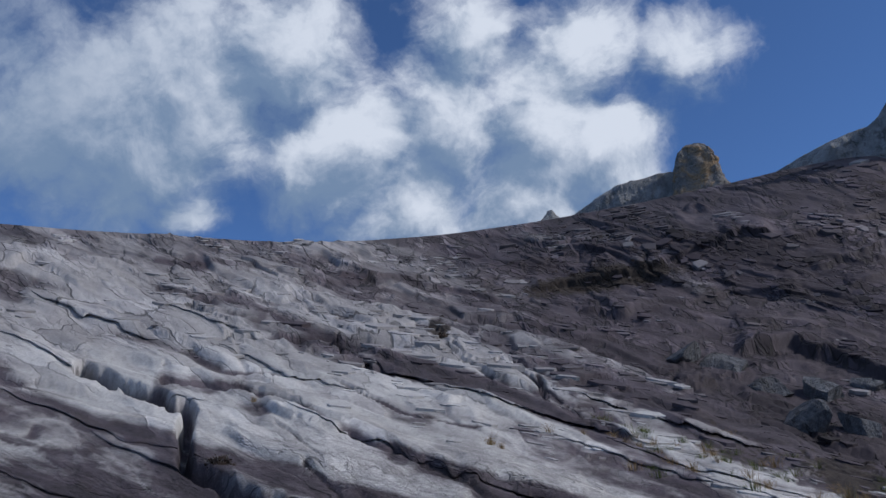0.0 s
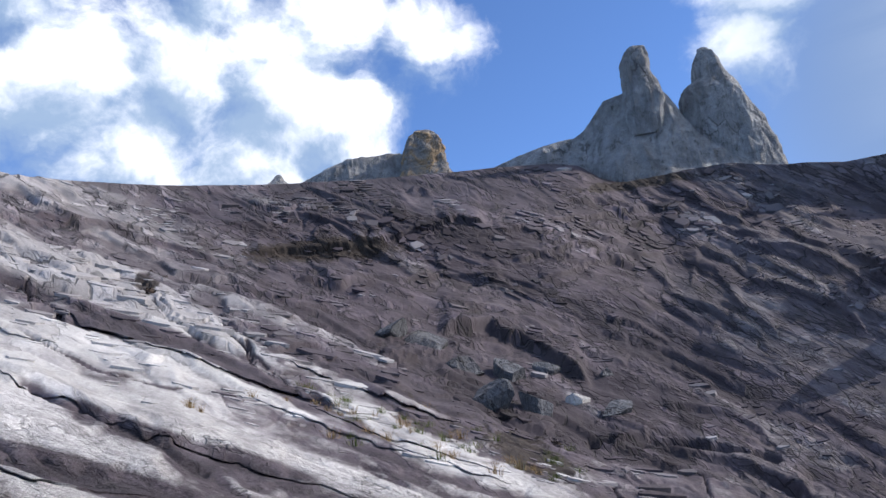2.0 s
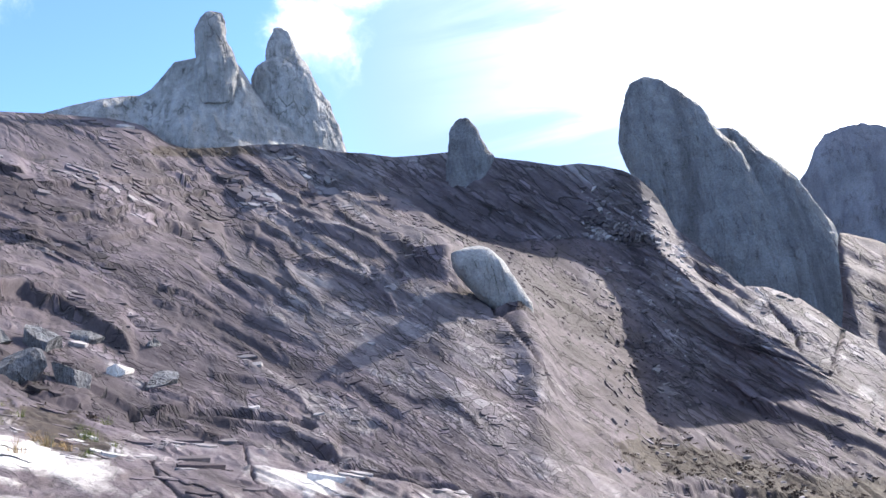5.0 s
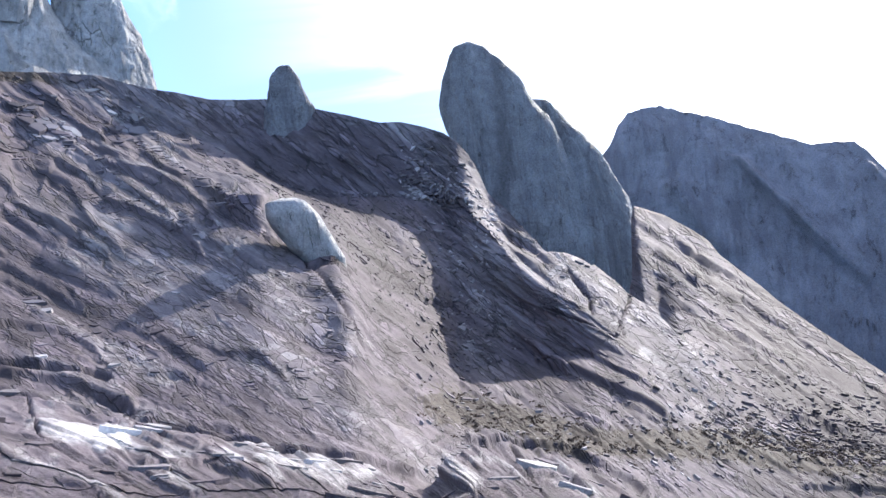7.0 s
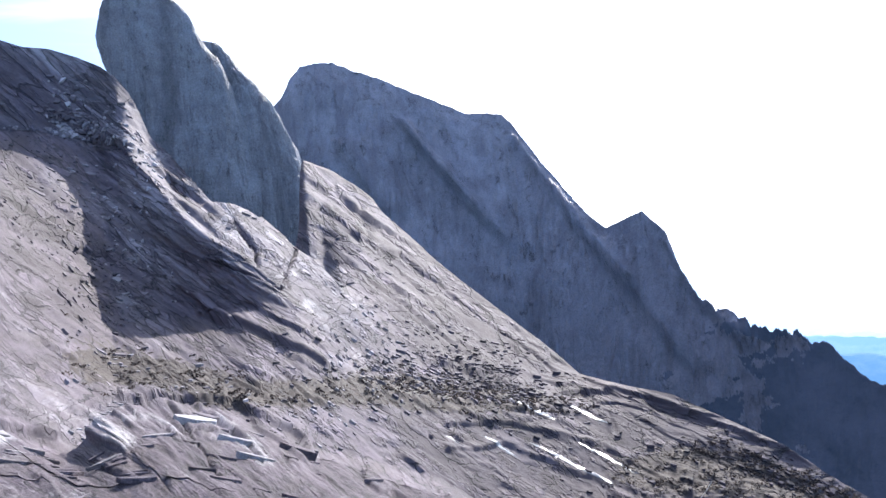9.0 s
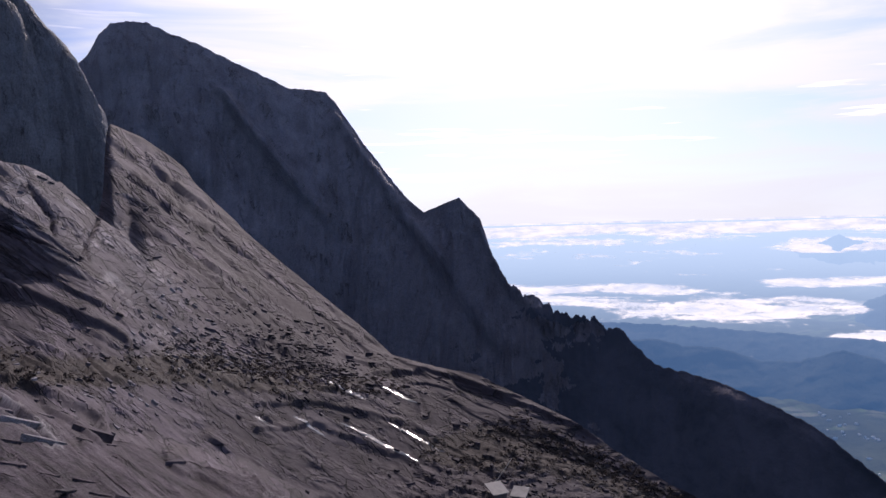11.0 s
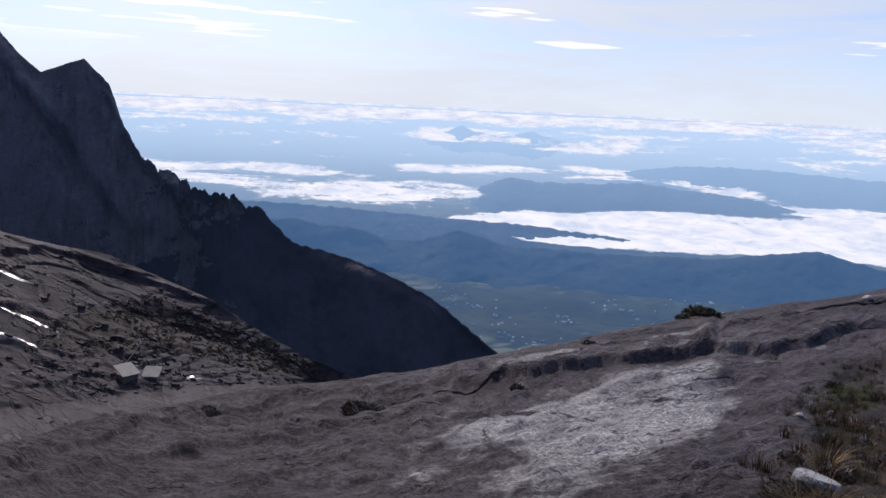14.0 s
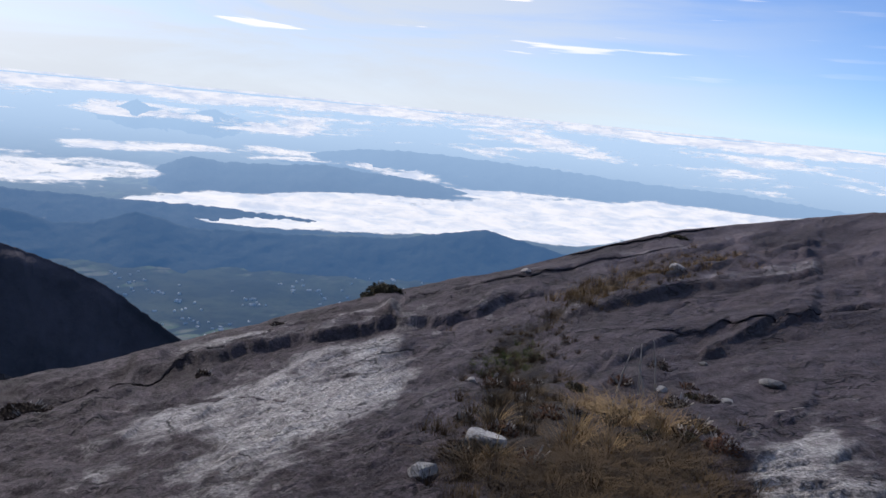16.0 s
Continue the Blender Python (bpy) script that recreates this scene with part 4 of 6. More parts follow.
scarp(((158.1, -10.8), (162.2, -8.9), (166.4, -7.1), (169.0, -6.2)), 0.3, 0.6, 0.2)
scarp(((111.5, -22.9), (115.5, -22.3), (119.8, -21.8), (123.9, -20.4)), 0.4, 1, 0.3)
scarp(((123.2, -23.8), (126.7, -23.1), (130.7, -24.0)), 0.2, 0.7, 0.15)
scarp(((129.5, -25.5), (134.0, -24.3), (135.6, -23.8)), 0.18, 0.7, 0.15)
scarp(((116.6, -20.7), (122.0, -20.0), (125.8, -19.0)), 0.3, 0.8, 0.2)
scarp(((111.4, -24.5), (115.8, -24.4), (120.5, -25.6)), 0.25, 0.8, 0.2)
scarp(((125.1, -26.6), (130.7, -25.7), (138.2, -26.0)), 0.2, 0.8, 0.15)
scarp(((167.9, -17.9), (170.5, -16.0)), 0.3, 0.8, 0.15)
stained(((123.5, -18.5), (128.9, -17.6), (133.6, -16.2), (141.2, -14.1)), 0.45, -0.45)
stained(((168.8, -21.9), (171.0, -19.3)), 2, -0.8)
stained(((153.5, -13.3), (160.6, -10.1), (169.2, -7.5)), 0.45, -0.45)
stained(((133.1, -15.1), (138.3, -13.9)), 0.5, -0.4)
stained(((142.8, -19.7), (145.9, -17.5), (148.3, -16.5)), 0.9, 0.3)
stained(((153.9, -9.9), (163.6, -6.5), (168.8, -4.5)), 0.5, -0.35)
scarp(((94.1, -18.5), (99.0, -18.1), (104.0, -19.3)), 0.15, 0.7, 0.1)
scarp(((84.3, -11.8), (89.1, -11.9), (95.4, -13.9), (99.8, -16.1)), 0.2, 0.8, 0.1)
scarp(((84.2, -13.5), (88.7, -13.3), (94.2, -15.6), (97.1, -17.7)), 0.2, 0.8, 0.1)
scarp(((92.7, -10.0), (98.8, -10.5), (104.2, -12.9), (109.7, -15.3)), 0.3, 0.7, 0.2)
scarp(((83.9, -17.2), (88.8, -18.1), (94.8, -19.7)), 0.175, 0.8, 0.1)
scarp(((104.0, -22.2), (109.7, -21.4), (116.2, -20.6), (121.8, -19.3)), 0.35, 0.9, 0.3)
scarp(((119.5, -22.7), (125.8, -20.9), (129.6, -19.5)), 0.3, 0.8, 0.2)
# more of the near slab's pale patch, with its sheen painted in
stained(((129.2, -27.1), (133.1, -24.2), (137.1, -21.2), (141.1, -18.3)), 4.6, -0.62, 0.05)
stained(((122.0, -24.6), (128.2, -23.1), (133.8, -20.5)), 2.6, -0.3, 0.05)
stained(((40, -5.4), (48, -6.9), (56, -9.0)), 1.3, -0.3)
stained(((44, -7.6), (52, -8.8), (60, -10.6)), 1.2, -0.25)
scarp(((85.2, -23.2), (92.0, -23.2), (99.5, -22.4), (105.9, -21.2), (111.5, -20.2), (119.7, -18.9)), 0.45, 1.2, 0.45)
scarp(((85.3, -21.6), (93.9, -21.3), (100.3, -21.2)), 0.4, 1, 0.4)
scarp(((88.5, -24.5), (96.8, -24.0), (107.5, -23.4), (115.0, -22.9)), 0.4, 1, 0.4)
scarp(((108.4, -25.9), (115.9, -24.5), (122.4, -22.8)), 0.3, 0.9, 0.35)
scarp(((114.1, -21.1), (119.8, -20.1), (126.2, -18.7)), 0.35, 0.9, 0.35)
groove(((-24.6, 12.0), (-23.2, 11.2), (-21.1, 10.3), (-19, 9.3), (-17.9, 9.0), (-18.4, 7.3), (-18.1, 5.5), (-16.1, 4.3), (-14.3, 3.2), (-12.2, 2.3)), 0.8, 2.4)
groove(((-15.7, 13.4), (-11.9, 13.1), (-8.4, 12.9), (-6.5, 11.6), (-5.8, 10.7)), 0.22, 0.45)
groove(((-0.5, 12.0), (0.6, 10.6), (2.5, 9.4)), 0.2, 0.5)
groove(((5.6, 9.2), (6.3, 7.4), (8.9, 5.5)), 0.2, 0.5)
groove(((-10.7, 5.0), (-8.0, 2.6), (-6.6, 1.1)), 0.16, 0.3)
groove(((35.4, -1.9), (35.8, -3.6), (36.0, -4.6)), 0.16, 0.4)
groove(((29.6, -2.2), (29.9, -3.4), (31.2, -4.8), (33.1, -6.0)), 0.16, 0.4)
groove(((28.6, 0.8), (32.3, 0.45), (36.3, -0.5), (39.9, -1.45)), 0.4, 0.5)
groove(((39.3, -2.7), (42.8, -4.5)), 0.16, 0.4)
groove(((71, 3.2), (72.4, 1.2), (72.5, 0.0)), 0.2, 0.5)
groove(((72.1, 1.6), (74.2, -0.5), (74.5, -1.8)), 0.2, 0.5)
groove(((75.1, 0.9), (73.9, -1.6), (69.4, 0.6)), 0.16, 0.4)
relief += GR * 0.012 * patch(49, 10.2, 4.5, 1.0, -0.25)
relief += GR * 0.022 * patch(54.9, 2.0, 1.5, 4.5, -2.0) * (1 - step(GE, 7, 9))
groove(((52.4, 6.4), (53.2, 4.6), (54.2, 4.2), (55.9, 4.2)), 0.25, 0.6)
groove(((53.4, 4.4), (54.4, 2.0), (56.2, -1.5)), 0.15, 0.35)
groove(((132.9, -16.4), (137.6, -15.4), (141.4, -15.0)), 0.35, 0.5)
groove(((163, -14.3), (166.3, -12.4), (168.2, -11.1), (173.4, -9.2)), 0.3, 0.4)
groove(((121, -22.5), (126, -21), (131, -20.4), (135, -20.6)), 0.14, 0.16)
relief *= 1 - 0.6 * step(AZ[None], 43, 47) * (1 - step(AZ[None], 63, 66)) * step(flat_s, 7.9, 8.3) * (1 - step(flat_s, 10.8, 11.2))
relief *= step(flat_s, 1.5, 2.4) * (1 - step(flat_s, CREST + 1.3, CREST + 2))
relief *= 1 - 0.75 * np.exp(-((flat_s - CREST) / 0.12) ** 2)
relief *= np.where(AZ > 90, 1 - 0.7 * np.exp(-((flat_s - 4) / 0.10) ** 2), 1)
country = 14 * fractal(base.reshape(-1, 3) * 0.006, 5, 0.55, 130).reshape(GR.shape) * step(flat_s, CREST + 1.6, CREST + 2.4) * (1 - step(flat_s, CREST + 3.4, CREST + 3.9))
ground_n = normals(base)
ground_co = base + ground_n * relief[..., None]
ground_co[..., 2] += country
# plant cover in the gully bed, on the ledge below the crest and in the seams
plants = np.clip(patch(11, 14.9, 7, 0.8) + patch(34, 17.6, 5, 0.5) + patch(66, -6.6, 6, 1.3, -0.25) + patch(76, -8.8, 8, 1.0)
                 + patch(86, -10.2, 7, 1.0, -0.1) + patch(100, -15.5, 5, 1.6) + patch(108, -17, 6, 1.2, -0.3) + patch(25, 0.0, 3, 1.6, -0.6) + 0.55 * patch(17, 4, 6, 2.5, -0.6)
                 + patch(-1, 13.0, 1.2, 0.8) + 0.45 * patch(62, 0, 2.5, 6), 0, 1)
plants *= (flat_s > 3) & (flat_s < CREST + 0.5)
plants = np.maximum(plants, np.clip(1.1 * patch(151, -20, 3.2, 6, -0.3) + 1.1 * patch(158, -22.5, 7, 3.2, 0.25) + 0.8 * patch(157, -10.9, 5, 0.5, 0.62), 0, 1) * (flat_s > 2.0) * (flat_s < 4))
# dark lichen, heavy on the mountainside and the valley rim, light on the sheets that the water has scoured; some shade
# is painted in with it
crust_shade = 0.16 + step(flat_s, 4.6, 5.6) * (0.20 + 0.44 * step(AZ[None], -14, 6) + 0.26 * step(AZ[None], 0, 10) - 0.36 * step(AZ[None], 32, 42) + 0.38 * step(AZ[None], 78, 86)) - 0.06 * smooth_face * (AZ[None] > 30) + 0.6 * patch(-26, 2.5, 10, 2.6, -0.35) + 0.3 * patch(10, 2.5, 16, 2.2, -0.5)
# the pale patch near heading 132 is bare rock with its sheen painted in
crust_shade = crust_shade + 0.78 * step(AZ[None], 22, 30) * (1 - step(AZ[None], 80, 86)) * (flat_s < 4.6) + step(AZ[None], 80, 92) * (1 - step(AZ[None], 300, 330)) * (flat_s < 4.6) * 0.88 - 1.05 * np.clip(1.1 * patch(132.5, -21.0, 14, 3.8, 0.27), 0, 1) * (0.45 + 0.55 * step(field(FU * 0.10 + 3, FV * 0.55, 4, 99), -0.28, 0.16)) - 1.1 * patch(173, -21, 6, 4.5)
# the headwall below the crest is darkened, its shade painted in
crust_shade = crust_shade + 0.45 * patch(54, 13, 9, 2.2, -0.3) - 0.12 * patch(53, 4, 4, 5, -1.0) - 0.16 * patch(72.5, 1.5, 3.5, 2.4, -0.7) - 0.10 * patch(78, -3, 2.5, 5, -1.2) - 0.2 * patch(85, -2, 8, 1.8, -0.85)
# the last term paints shade on the gully cliff near heading 22
crust_shade = crust_shade - 0.2 * patch(64, -9.5, 5, 1.5) + 0.3 * patch(22, 3.5, 8, 3.0, -0.5)
crust_shade = crust_shade + stain * (1.25 - 0.85 * step(flat_s, 4.4, 5.2)) * (1 - 0.6 * step(AZ[None], 40, 48) * (flat_s > 4.5)) * (1 - 0.75 * step(AZ[None], 80, 92) * (flat_s < 4.6)) * step(flat_s, 1.8, 2.6) * (1 - 0.6 * step(AZ[None], 24, 32) * (flat_s < 4.6))
crust_shade = crust_shade + 0.15 * step(AZ[None], -8, 12) * (flat_s < 4.6) + 0.28 * patch(15, 2.5, 12, 3.5, -0.4) * (flat_s < 4.6)
crust_shade = crust_shade * step(flat_s, 1.3, 2.1) + 0.95 * (1 - step(flat_s, 1.3, 2.1))
# grain streaks, then strips with the painted ledge shade, then cracks with their inner shade painted in
crust_shade = crust_shade + 0.42 * field(FU * 0.16, FV * 1.3, 5, 121, rough=0.6) * step(AZ[None], 84, 94) * step(flat_s, 1.8, 2.3) * (1 - step(flat_s, 4.2, 4.7)) * (AZ[None] < 300)
# past heading 80: dark lichen, and the backlit slope's shade painted in
crust_shade = crust_shade + bands + 0.75 * step(AZ[None], 80, 92) * (AZ[None] < 300) * step(flat_s, 4.3, 4.8) + 0.06 * step(AZ[None], 82, 92) * (AZ[None] < 300) * step(flat_s, 2.4, 3.0) * (1 - step(flat_s, 4.3, 4.8))
crust_shade = crust_shade + 0.22 * step(AZ[None], 40, 46) * (1 - step(AZ[None], 62, 68)) * step(flat_s, 5, 6) * (1 - step(flat_s, 7.6, 8.2))
crust_shade = crust_shade + 0.30 * step(AZ[None], 65, 69) * (1 - step(AZ[None], 84, 90)) * step(flat_s, 5.2, 6)
crust_shade = crust_shade + 0.06 * step(AZ[None], 2, 12) * (1 - step(AZ[None], 36, 44)) * step(flat_s, 5, 6)
crust_shade = crust_shade + 1.0 * gap + 0.16 * patch(55, 2, 4, 6, -1.0)
# underfoot the grain is laid out in metres
foot = (1 - step(flat_s, 0.8, 1.9))[..., None]
FLOW = np.stack([FU, FV, GE], -1) * (1 - foot) + np.stack([base[..., 0] * 5, base[..., 1] * 9, base[..., 1] * 6], -1) * foot
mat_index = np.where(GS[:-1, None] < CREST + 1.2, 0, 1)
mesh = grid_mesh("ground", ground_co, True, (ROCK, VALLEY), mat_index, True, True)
for label, kind, value in (("plants", "FLOAT", plants), ("crust_shade", "FLOAT", crust_shade), ("flow", "FLOAT_VECTOR", FLOW)):
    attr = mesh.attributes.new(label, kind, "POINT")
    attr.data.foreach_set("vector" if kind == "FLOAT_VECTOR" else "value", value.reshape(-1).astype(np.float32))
ground = tagged(new("ground", mesh), "grey weathered granite slabs and mountainside falling to a far valley", "ground", kind="structure")


def height_at(az, r):
    """Ground level at a heading and reach."""
    j = int(np.argmin(np.abs((AZ - az + 180) % 360 - 180)))
    col = ground_co[:, j]
    reach = np.hypot(col[:, 0], col[:, 1])
    return float(np.interp(r, reach, col[:, 2]))


def spot(az, r, lift=0.0):
    return Vector((r * math.sin(radians(az)), r * math.cos(radians(az)), height_at(az, r) + lift))


def part(name, me, parent, label=""):
    ob = new(name, me)
    ob.parent = parent
    return tagged(ob, label)


# ---- peaks ----
def rock_tower(name, reach, levels, left, right, depth, mat, rough=1.0, seed=0, lines=90, around=140, fold=1.0, square=0.75, lump=0.045, crackle=0.012):
    """A standing rock: its flanks as headings at height angles, rounded in plan, fluted and cracked."""
    el = np.linspace(levels[0], levels[-1], lines)
    lo, hi = np.interp(el, levels, left), np.interp(el, levels, right)
    th = np.linspace(0, 2 * np.pi, around, endpoint=False)
    ct = np.sign(np.cos(th)) * np.abs(np.cos(th)) ** square
    stt = np.sign(np.sin(th)) * np.abs(np.sin(th)) ** square
    mid, half = (lo + hi) / 2, np.maximum((hi - lo) / 2, 0.02)
    a = np.radians(mid[:, None] + half[:, None] * ct)
    wide = np.radians(half[:, None]) * reach
    r = reach + depth * wide * stt
    z = 1.6 + reach * np.tan(np.radians(el))[:, None] + 0 * r
    P = np.stack([r * np.sin(a), r * np.cos(a), z], -1)
    size = reach * radians(max(hi - lo))
    core = np.stack([reach * np.sin(np.radians(mid)), reach * np.cos(np.radians(mid)), z[:, 0]], -1)[:, None]
    out = P - core
    span = np.linalg.norm(out, axis=-1, keepdims=True)
    q = P.reshape(-1, 3)
    flute = fractal(q / size * np.array((4.2, 4.2, 0.7)) * fold, 5, 0.5, seed, True)
    lumps = fractal(q / size * 4.0 * fold, 5, 0.5, seed + 20)
    ident, edge, du, dv = plates(q @ np.array((0.7, -0.6, 0.25)) / size * 7, q @ np.array((0.5, 0.5, 0.8)) / size * 6, seed + 5)
    d = size * rough * (0.05 * flute + lump * lumps + crackle * ident - crackle * 1.5 * (1 - step(edge, 0, 0.12)))
    P = P + out / (span + 1e-6) * np.minimum(d.reshape(r.shape), span[..., 0] * 0.5)[..., None]
    me = grid_mesh(name, P, True, (mat,))
    bm = bmesh.new()
    bm.from_mesh(me)
    bm.verts.ensure_lookup_table()
    for row in (0, lines - 1):
        vs = [bm.verts[row * around + k] for k in range(around)]
        bm.faces.new(vs if row else vs[::-1])
    bm.to_mesh(me)
    bm.free()
    return me


def empty(name, place, label, category, group=""):
    return tagged(new(name), label, category, group)


crag = empty("crag", None, "ochre-stained square granite crag with a long grey shoulder", "crag")
part("block", rock_tower("block", 262, (18.0, 19.5, 20.2, 21.5, 22.4, 22.75, 22.95), (16.6, 16.9, 17.1, 17.5, 17.8, 18.2, 18.6), (21.0, 20.8, 20.5, 20.35, 20.0, 19.6, 19.2),
     0.8, OCHRE, 1.0, 7, 70, 120, 2.0, 0.4, 0.03, 0.015), crag, "ochre-stained block")
spike = tagged(new("rock_spike", rock_tower("rock_spike", 240, (18.8, 19.5, 20.0, 20.38), (6.6, 7.2, 7.8, 8.0), (9.6, 8.9, 8.45, 8.25), 0.8, PALE, 1.0, 15, 40, 60)),
               "small grey granite spike on the crest", "rock")
pinnacle = tagged(new("pinnacle", rock_tower("pinnacle", 196.5, (9.0, 12.6, 13.4, 14.5, 15.2, 15.6, 16.1, 16.37, 16.95, 17.58, 18.14, 18.4, 18.55), (50.2, 50.8, 50.9, 50.9, 50.95, 51.0, 51.2, 51.2, 51.3, 51.45, 51.85, 52.0, 52.3),
     (55.0, 54.5, 54.3, 54.2, 54.35, 54.4, 54.05, 53.9, 53.65, 53.4, 53.05, 52.9, 52.7), 0.62, TOWER, 0.6, 52, 110, 150, 1.6, 0.5, 0.02, 0.012)), "grey granite finger standing on the ridge", "pinnacle")
tower = empty("rock_tower", None, "tall dark granite tower leaning above the slope", "rock tower")
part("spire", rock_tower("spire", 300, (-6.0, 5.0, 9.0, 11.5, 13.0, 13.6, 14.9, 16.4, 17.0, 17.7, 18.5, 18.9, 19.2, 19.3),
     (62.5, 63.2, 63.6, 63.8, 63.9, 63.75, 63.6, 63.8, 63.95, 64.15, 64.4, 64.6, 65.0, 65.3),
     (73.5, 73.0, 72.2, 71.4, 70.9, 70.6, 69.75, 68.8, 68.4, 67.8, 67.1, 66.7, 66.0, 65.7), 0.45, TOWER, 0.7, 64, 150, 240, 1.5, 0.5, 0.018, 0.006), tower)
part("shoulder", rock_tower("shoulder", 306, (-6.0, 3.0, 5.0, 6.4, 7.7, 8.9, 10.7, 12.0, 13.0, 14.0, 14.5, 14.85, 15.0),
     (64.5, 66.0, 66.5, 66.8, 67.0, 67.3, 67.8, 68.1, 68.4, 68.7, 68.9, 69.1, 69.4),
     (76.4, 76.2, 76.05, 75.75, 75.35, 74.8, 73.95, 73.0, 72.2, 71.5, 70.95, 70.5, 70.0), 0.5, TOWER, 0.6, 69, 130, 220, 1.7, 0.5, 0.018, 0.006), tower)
dome = tagged(new("boulder", rock_tower("boulder", 90, (4.0, 4.5, 5.3, 6.0, 7.0, 7.7, 8.45, 9.3, 9.62), (54.2, 53.8, 52.9, 52.2, 51.5, 51.0, 50.6, 50.6, 51.6),
     (55.6, 55.75, 55.76, 55.4, 54.9, 54.5, 54.1, 53.3, 52.7), 0.9, PALE, 0.5, 77, 70, 110, 1.3, 0.55, 0.03, 0.006)), "smooth rounded pale granite boulder bulging from the slope", "boulder")



# ---- the long mountain ridge across the gully ----
def ridge_mesh(name, keys, tops, reach, feet, mat, amp, cols=700, rows=110, seed=0, jag=0.0, lean=0.10, ribs=(), wood=None):
    az = np.linspace(keys[0], keys[-1], cols)
    top = np.interp(az, keys, tops)
    if np.any(jag):
        top = top + np.interp(az, keys, np.broadcast_to(jag, len(keys))) * fractal(np.stack([az * 2.6, az * 0, az * 0], -1), 4, 0.6, seed + 3)
    rr = np.interp(az, keys, reach)
    foot = np.interp(az, keys, feet)
    s = np.linspace(0, 1, rows)[:, None]
    front = s < 0.8
    f = np.clip(s / 0.8, 0, 1)
    g = np.clip((s - 0.8) / 0.2, 0, 1)
    r = rr * (1 - lean + lean * f ** 0.9) * (1 + 0.45 * g)
    el = foot + (top - foot) * f ** 0.9
    z = 1.6 + r * np.tan(np.radians(el)) - g * (rr * 0.6)
    a = np.radians(az)[None] + 0 * r
    P = np.stack([r * np.sin(a), r * np.cos(a), z], -1)
    q = P.reshape(-1, 3)
    d = fractal(q / (amp * 9) * np.array((1, 1, 0.35)), 6, 0.55, seed, True).reshape(r.shape) * amp + fractal(q / (amp * 2.2), 4, 0.55, seed + 9).reshape(r.shape) * amp * 0.25
    d = d - d.mean()
    for a0, e0, a1, e1, w_, amp_ in ribs:
        x = az[None] - (a0 + (a1 - a0) * (e0 - el) / (e0 - e1))
        d = d + amp_ * np.where(x < 0, np.exp(-(x / w_) ** 2), np.exp(-(x / (3 * w_)) ** 2)) * step(el, e1 - 1, e1 + 1) * (1 - step(el, e0 - 0.6, e0 + 0.3))
    hold = 1 - 0.9 * np.exp(-((f - 1) / 0.04) ** 2)
    way = np.stack([-np.sin(a), -np.cos(a), 0.3 + 0 * a], -1)
    P = P + way * (d * hold)[..., None]
    if wood is None:
        return grid_mesh(name, P, False, (mat,))
    line = wood + 9 * fractal(np.stack([az * 0.35 + 0 * el, el * 0.5, 0 * el], -1).reshape(-1, 3), 5, 0.6, seed + 40).reshape(el.shape) + 0.6 * (el + 9)
    return grid_mesh(name, P, False, (mat, SLOPE), np.where(az[None] + 0 * el > line, 1, 0)[:-1, :-1])


def ridge(name, keys, tops, reach, feet, mat, label, category, amp, *more, **extra):
    return tagged(new(name, ridge_mesh(name, keys, tops, reach, feet, mat, amp, *more, **extra)), label, category)


ridge("mountain", (70.5, 72.9, 74.8, 75.5, 76.2, 77.2, 78.4, 81.5, 85.2, 87.4, 89.9, 90.6, 92.4, 95.2, 96.5, 97.6, 98.95, 100.4, 101.0, 101.6, 102.3, 104, 105.8, 107.6, 109.7, 110.8, 112.1, 116.1, 118, 120.5, 122.7, 124.9, 128.2, 132),
               (8.0, 9.4, 11.3, 12.6, 13.3, 13.5, 13.45, 12.3, 10.6, 9.5, 9.35, 8.6, 5.8, 2.1, 0.95, 1.4, 1.95, 0.4, -1.6, -3.0, -4.4, -5.0, -6.1, -6.7, -7.3, -8.5, -9.7, -10.7, -11.4, -12.5, -13.7, -15.4, -17.6, -20),
               (620,) * 12 + (600, 580, 570, 560, 550, 540, 535, 530, 520, 510, 500, 490, 480, 470, 460, 440, 430, 420, 410, 400, 390, 380),
               (-14,) * 10 + (-15, -15, -16, -18, -19, -20, -20, -21, -21, -22, -22, -23, -24, -24, -25, -25, -26, -27, -28, -28, -29, -30, -31, -32),
               FAR, "dark granite mountain ridge running down to the valley", "mountain", 15.0, 1100, 170, 200,
               jag=(0.12,) * 18 + (0.2, 0.4, 0.6, 0.7, 0.65, 0.65, 0.55, 0.3) + (0.15,) * 8, wood=105.0, ribs=((82.6, 9.2, 88.1, 1.9, 0.22, 13), (78.2, 8.2, 81.5, 3.0, 0.5, 7), (90.4, 8.0, 97.5, -3.0, 0.5, 7), (100.2, 0.0, 104.5, -7, 0.4, 8), (95.5, 0.6, 101.5, -8.5, 0.5, 6), (85.5, 6.0, 90.0, 0.0, 0.5, 5)))

part("shoulder", ridge_mesh("shoulder", (8.8, 9.6, 9.9, 11.5, 13.3, 14.8, 16.1, 17.8, 18.6, 19.5), (18.8, 19.5, 19.95, 20.7, 21.4, 21.45, 21.6, 21.5, 20.6, 18.5),
     (266,) * 10, (16.5,) * 10, CLIFF, 3.5, 220, 60, 530, 0.08, 0.06), crag)
ears = empty("rock_peak", None, "twin-horned grey granite peak standing on the mountain crest", "peak")
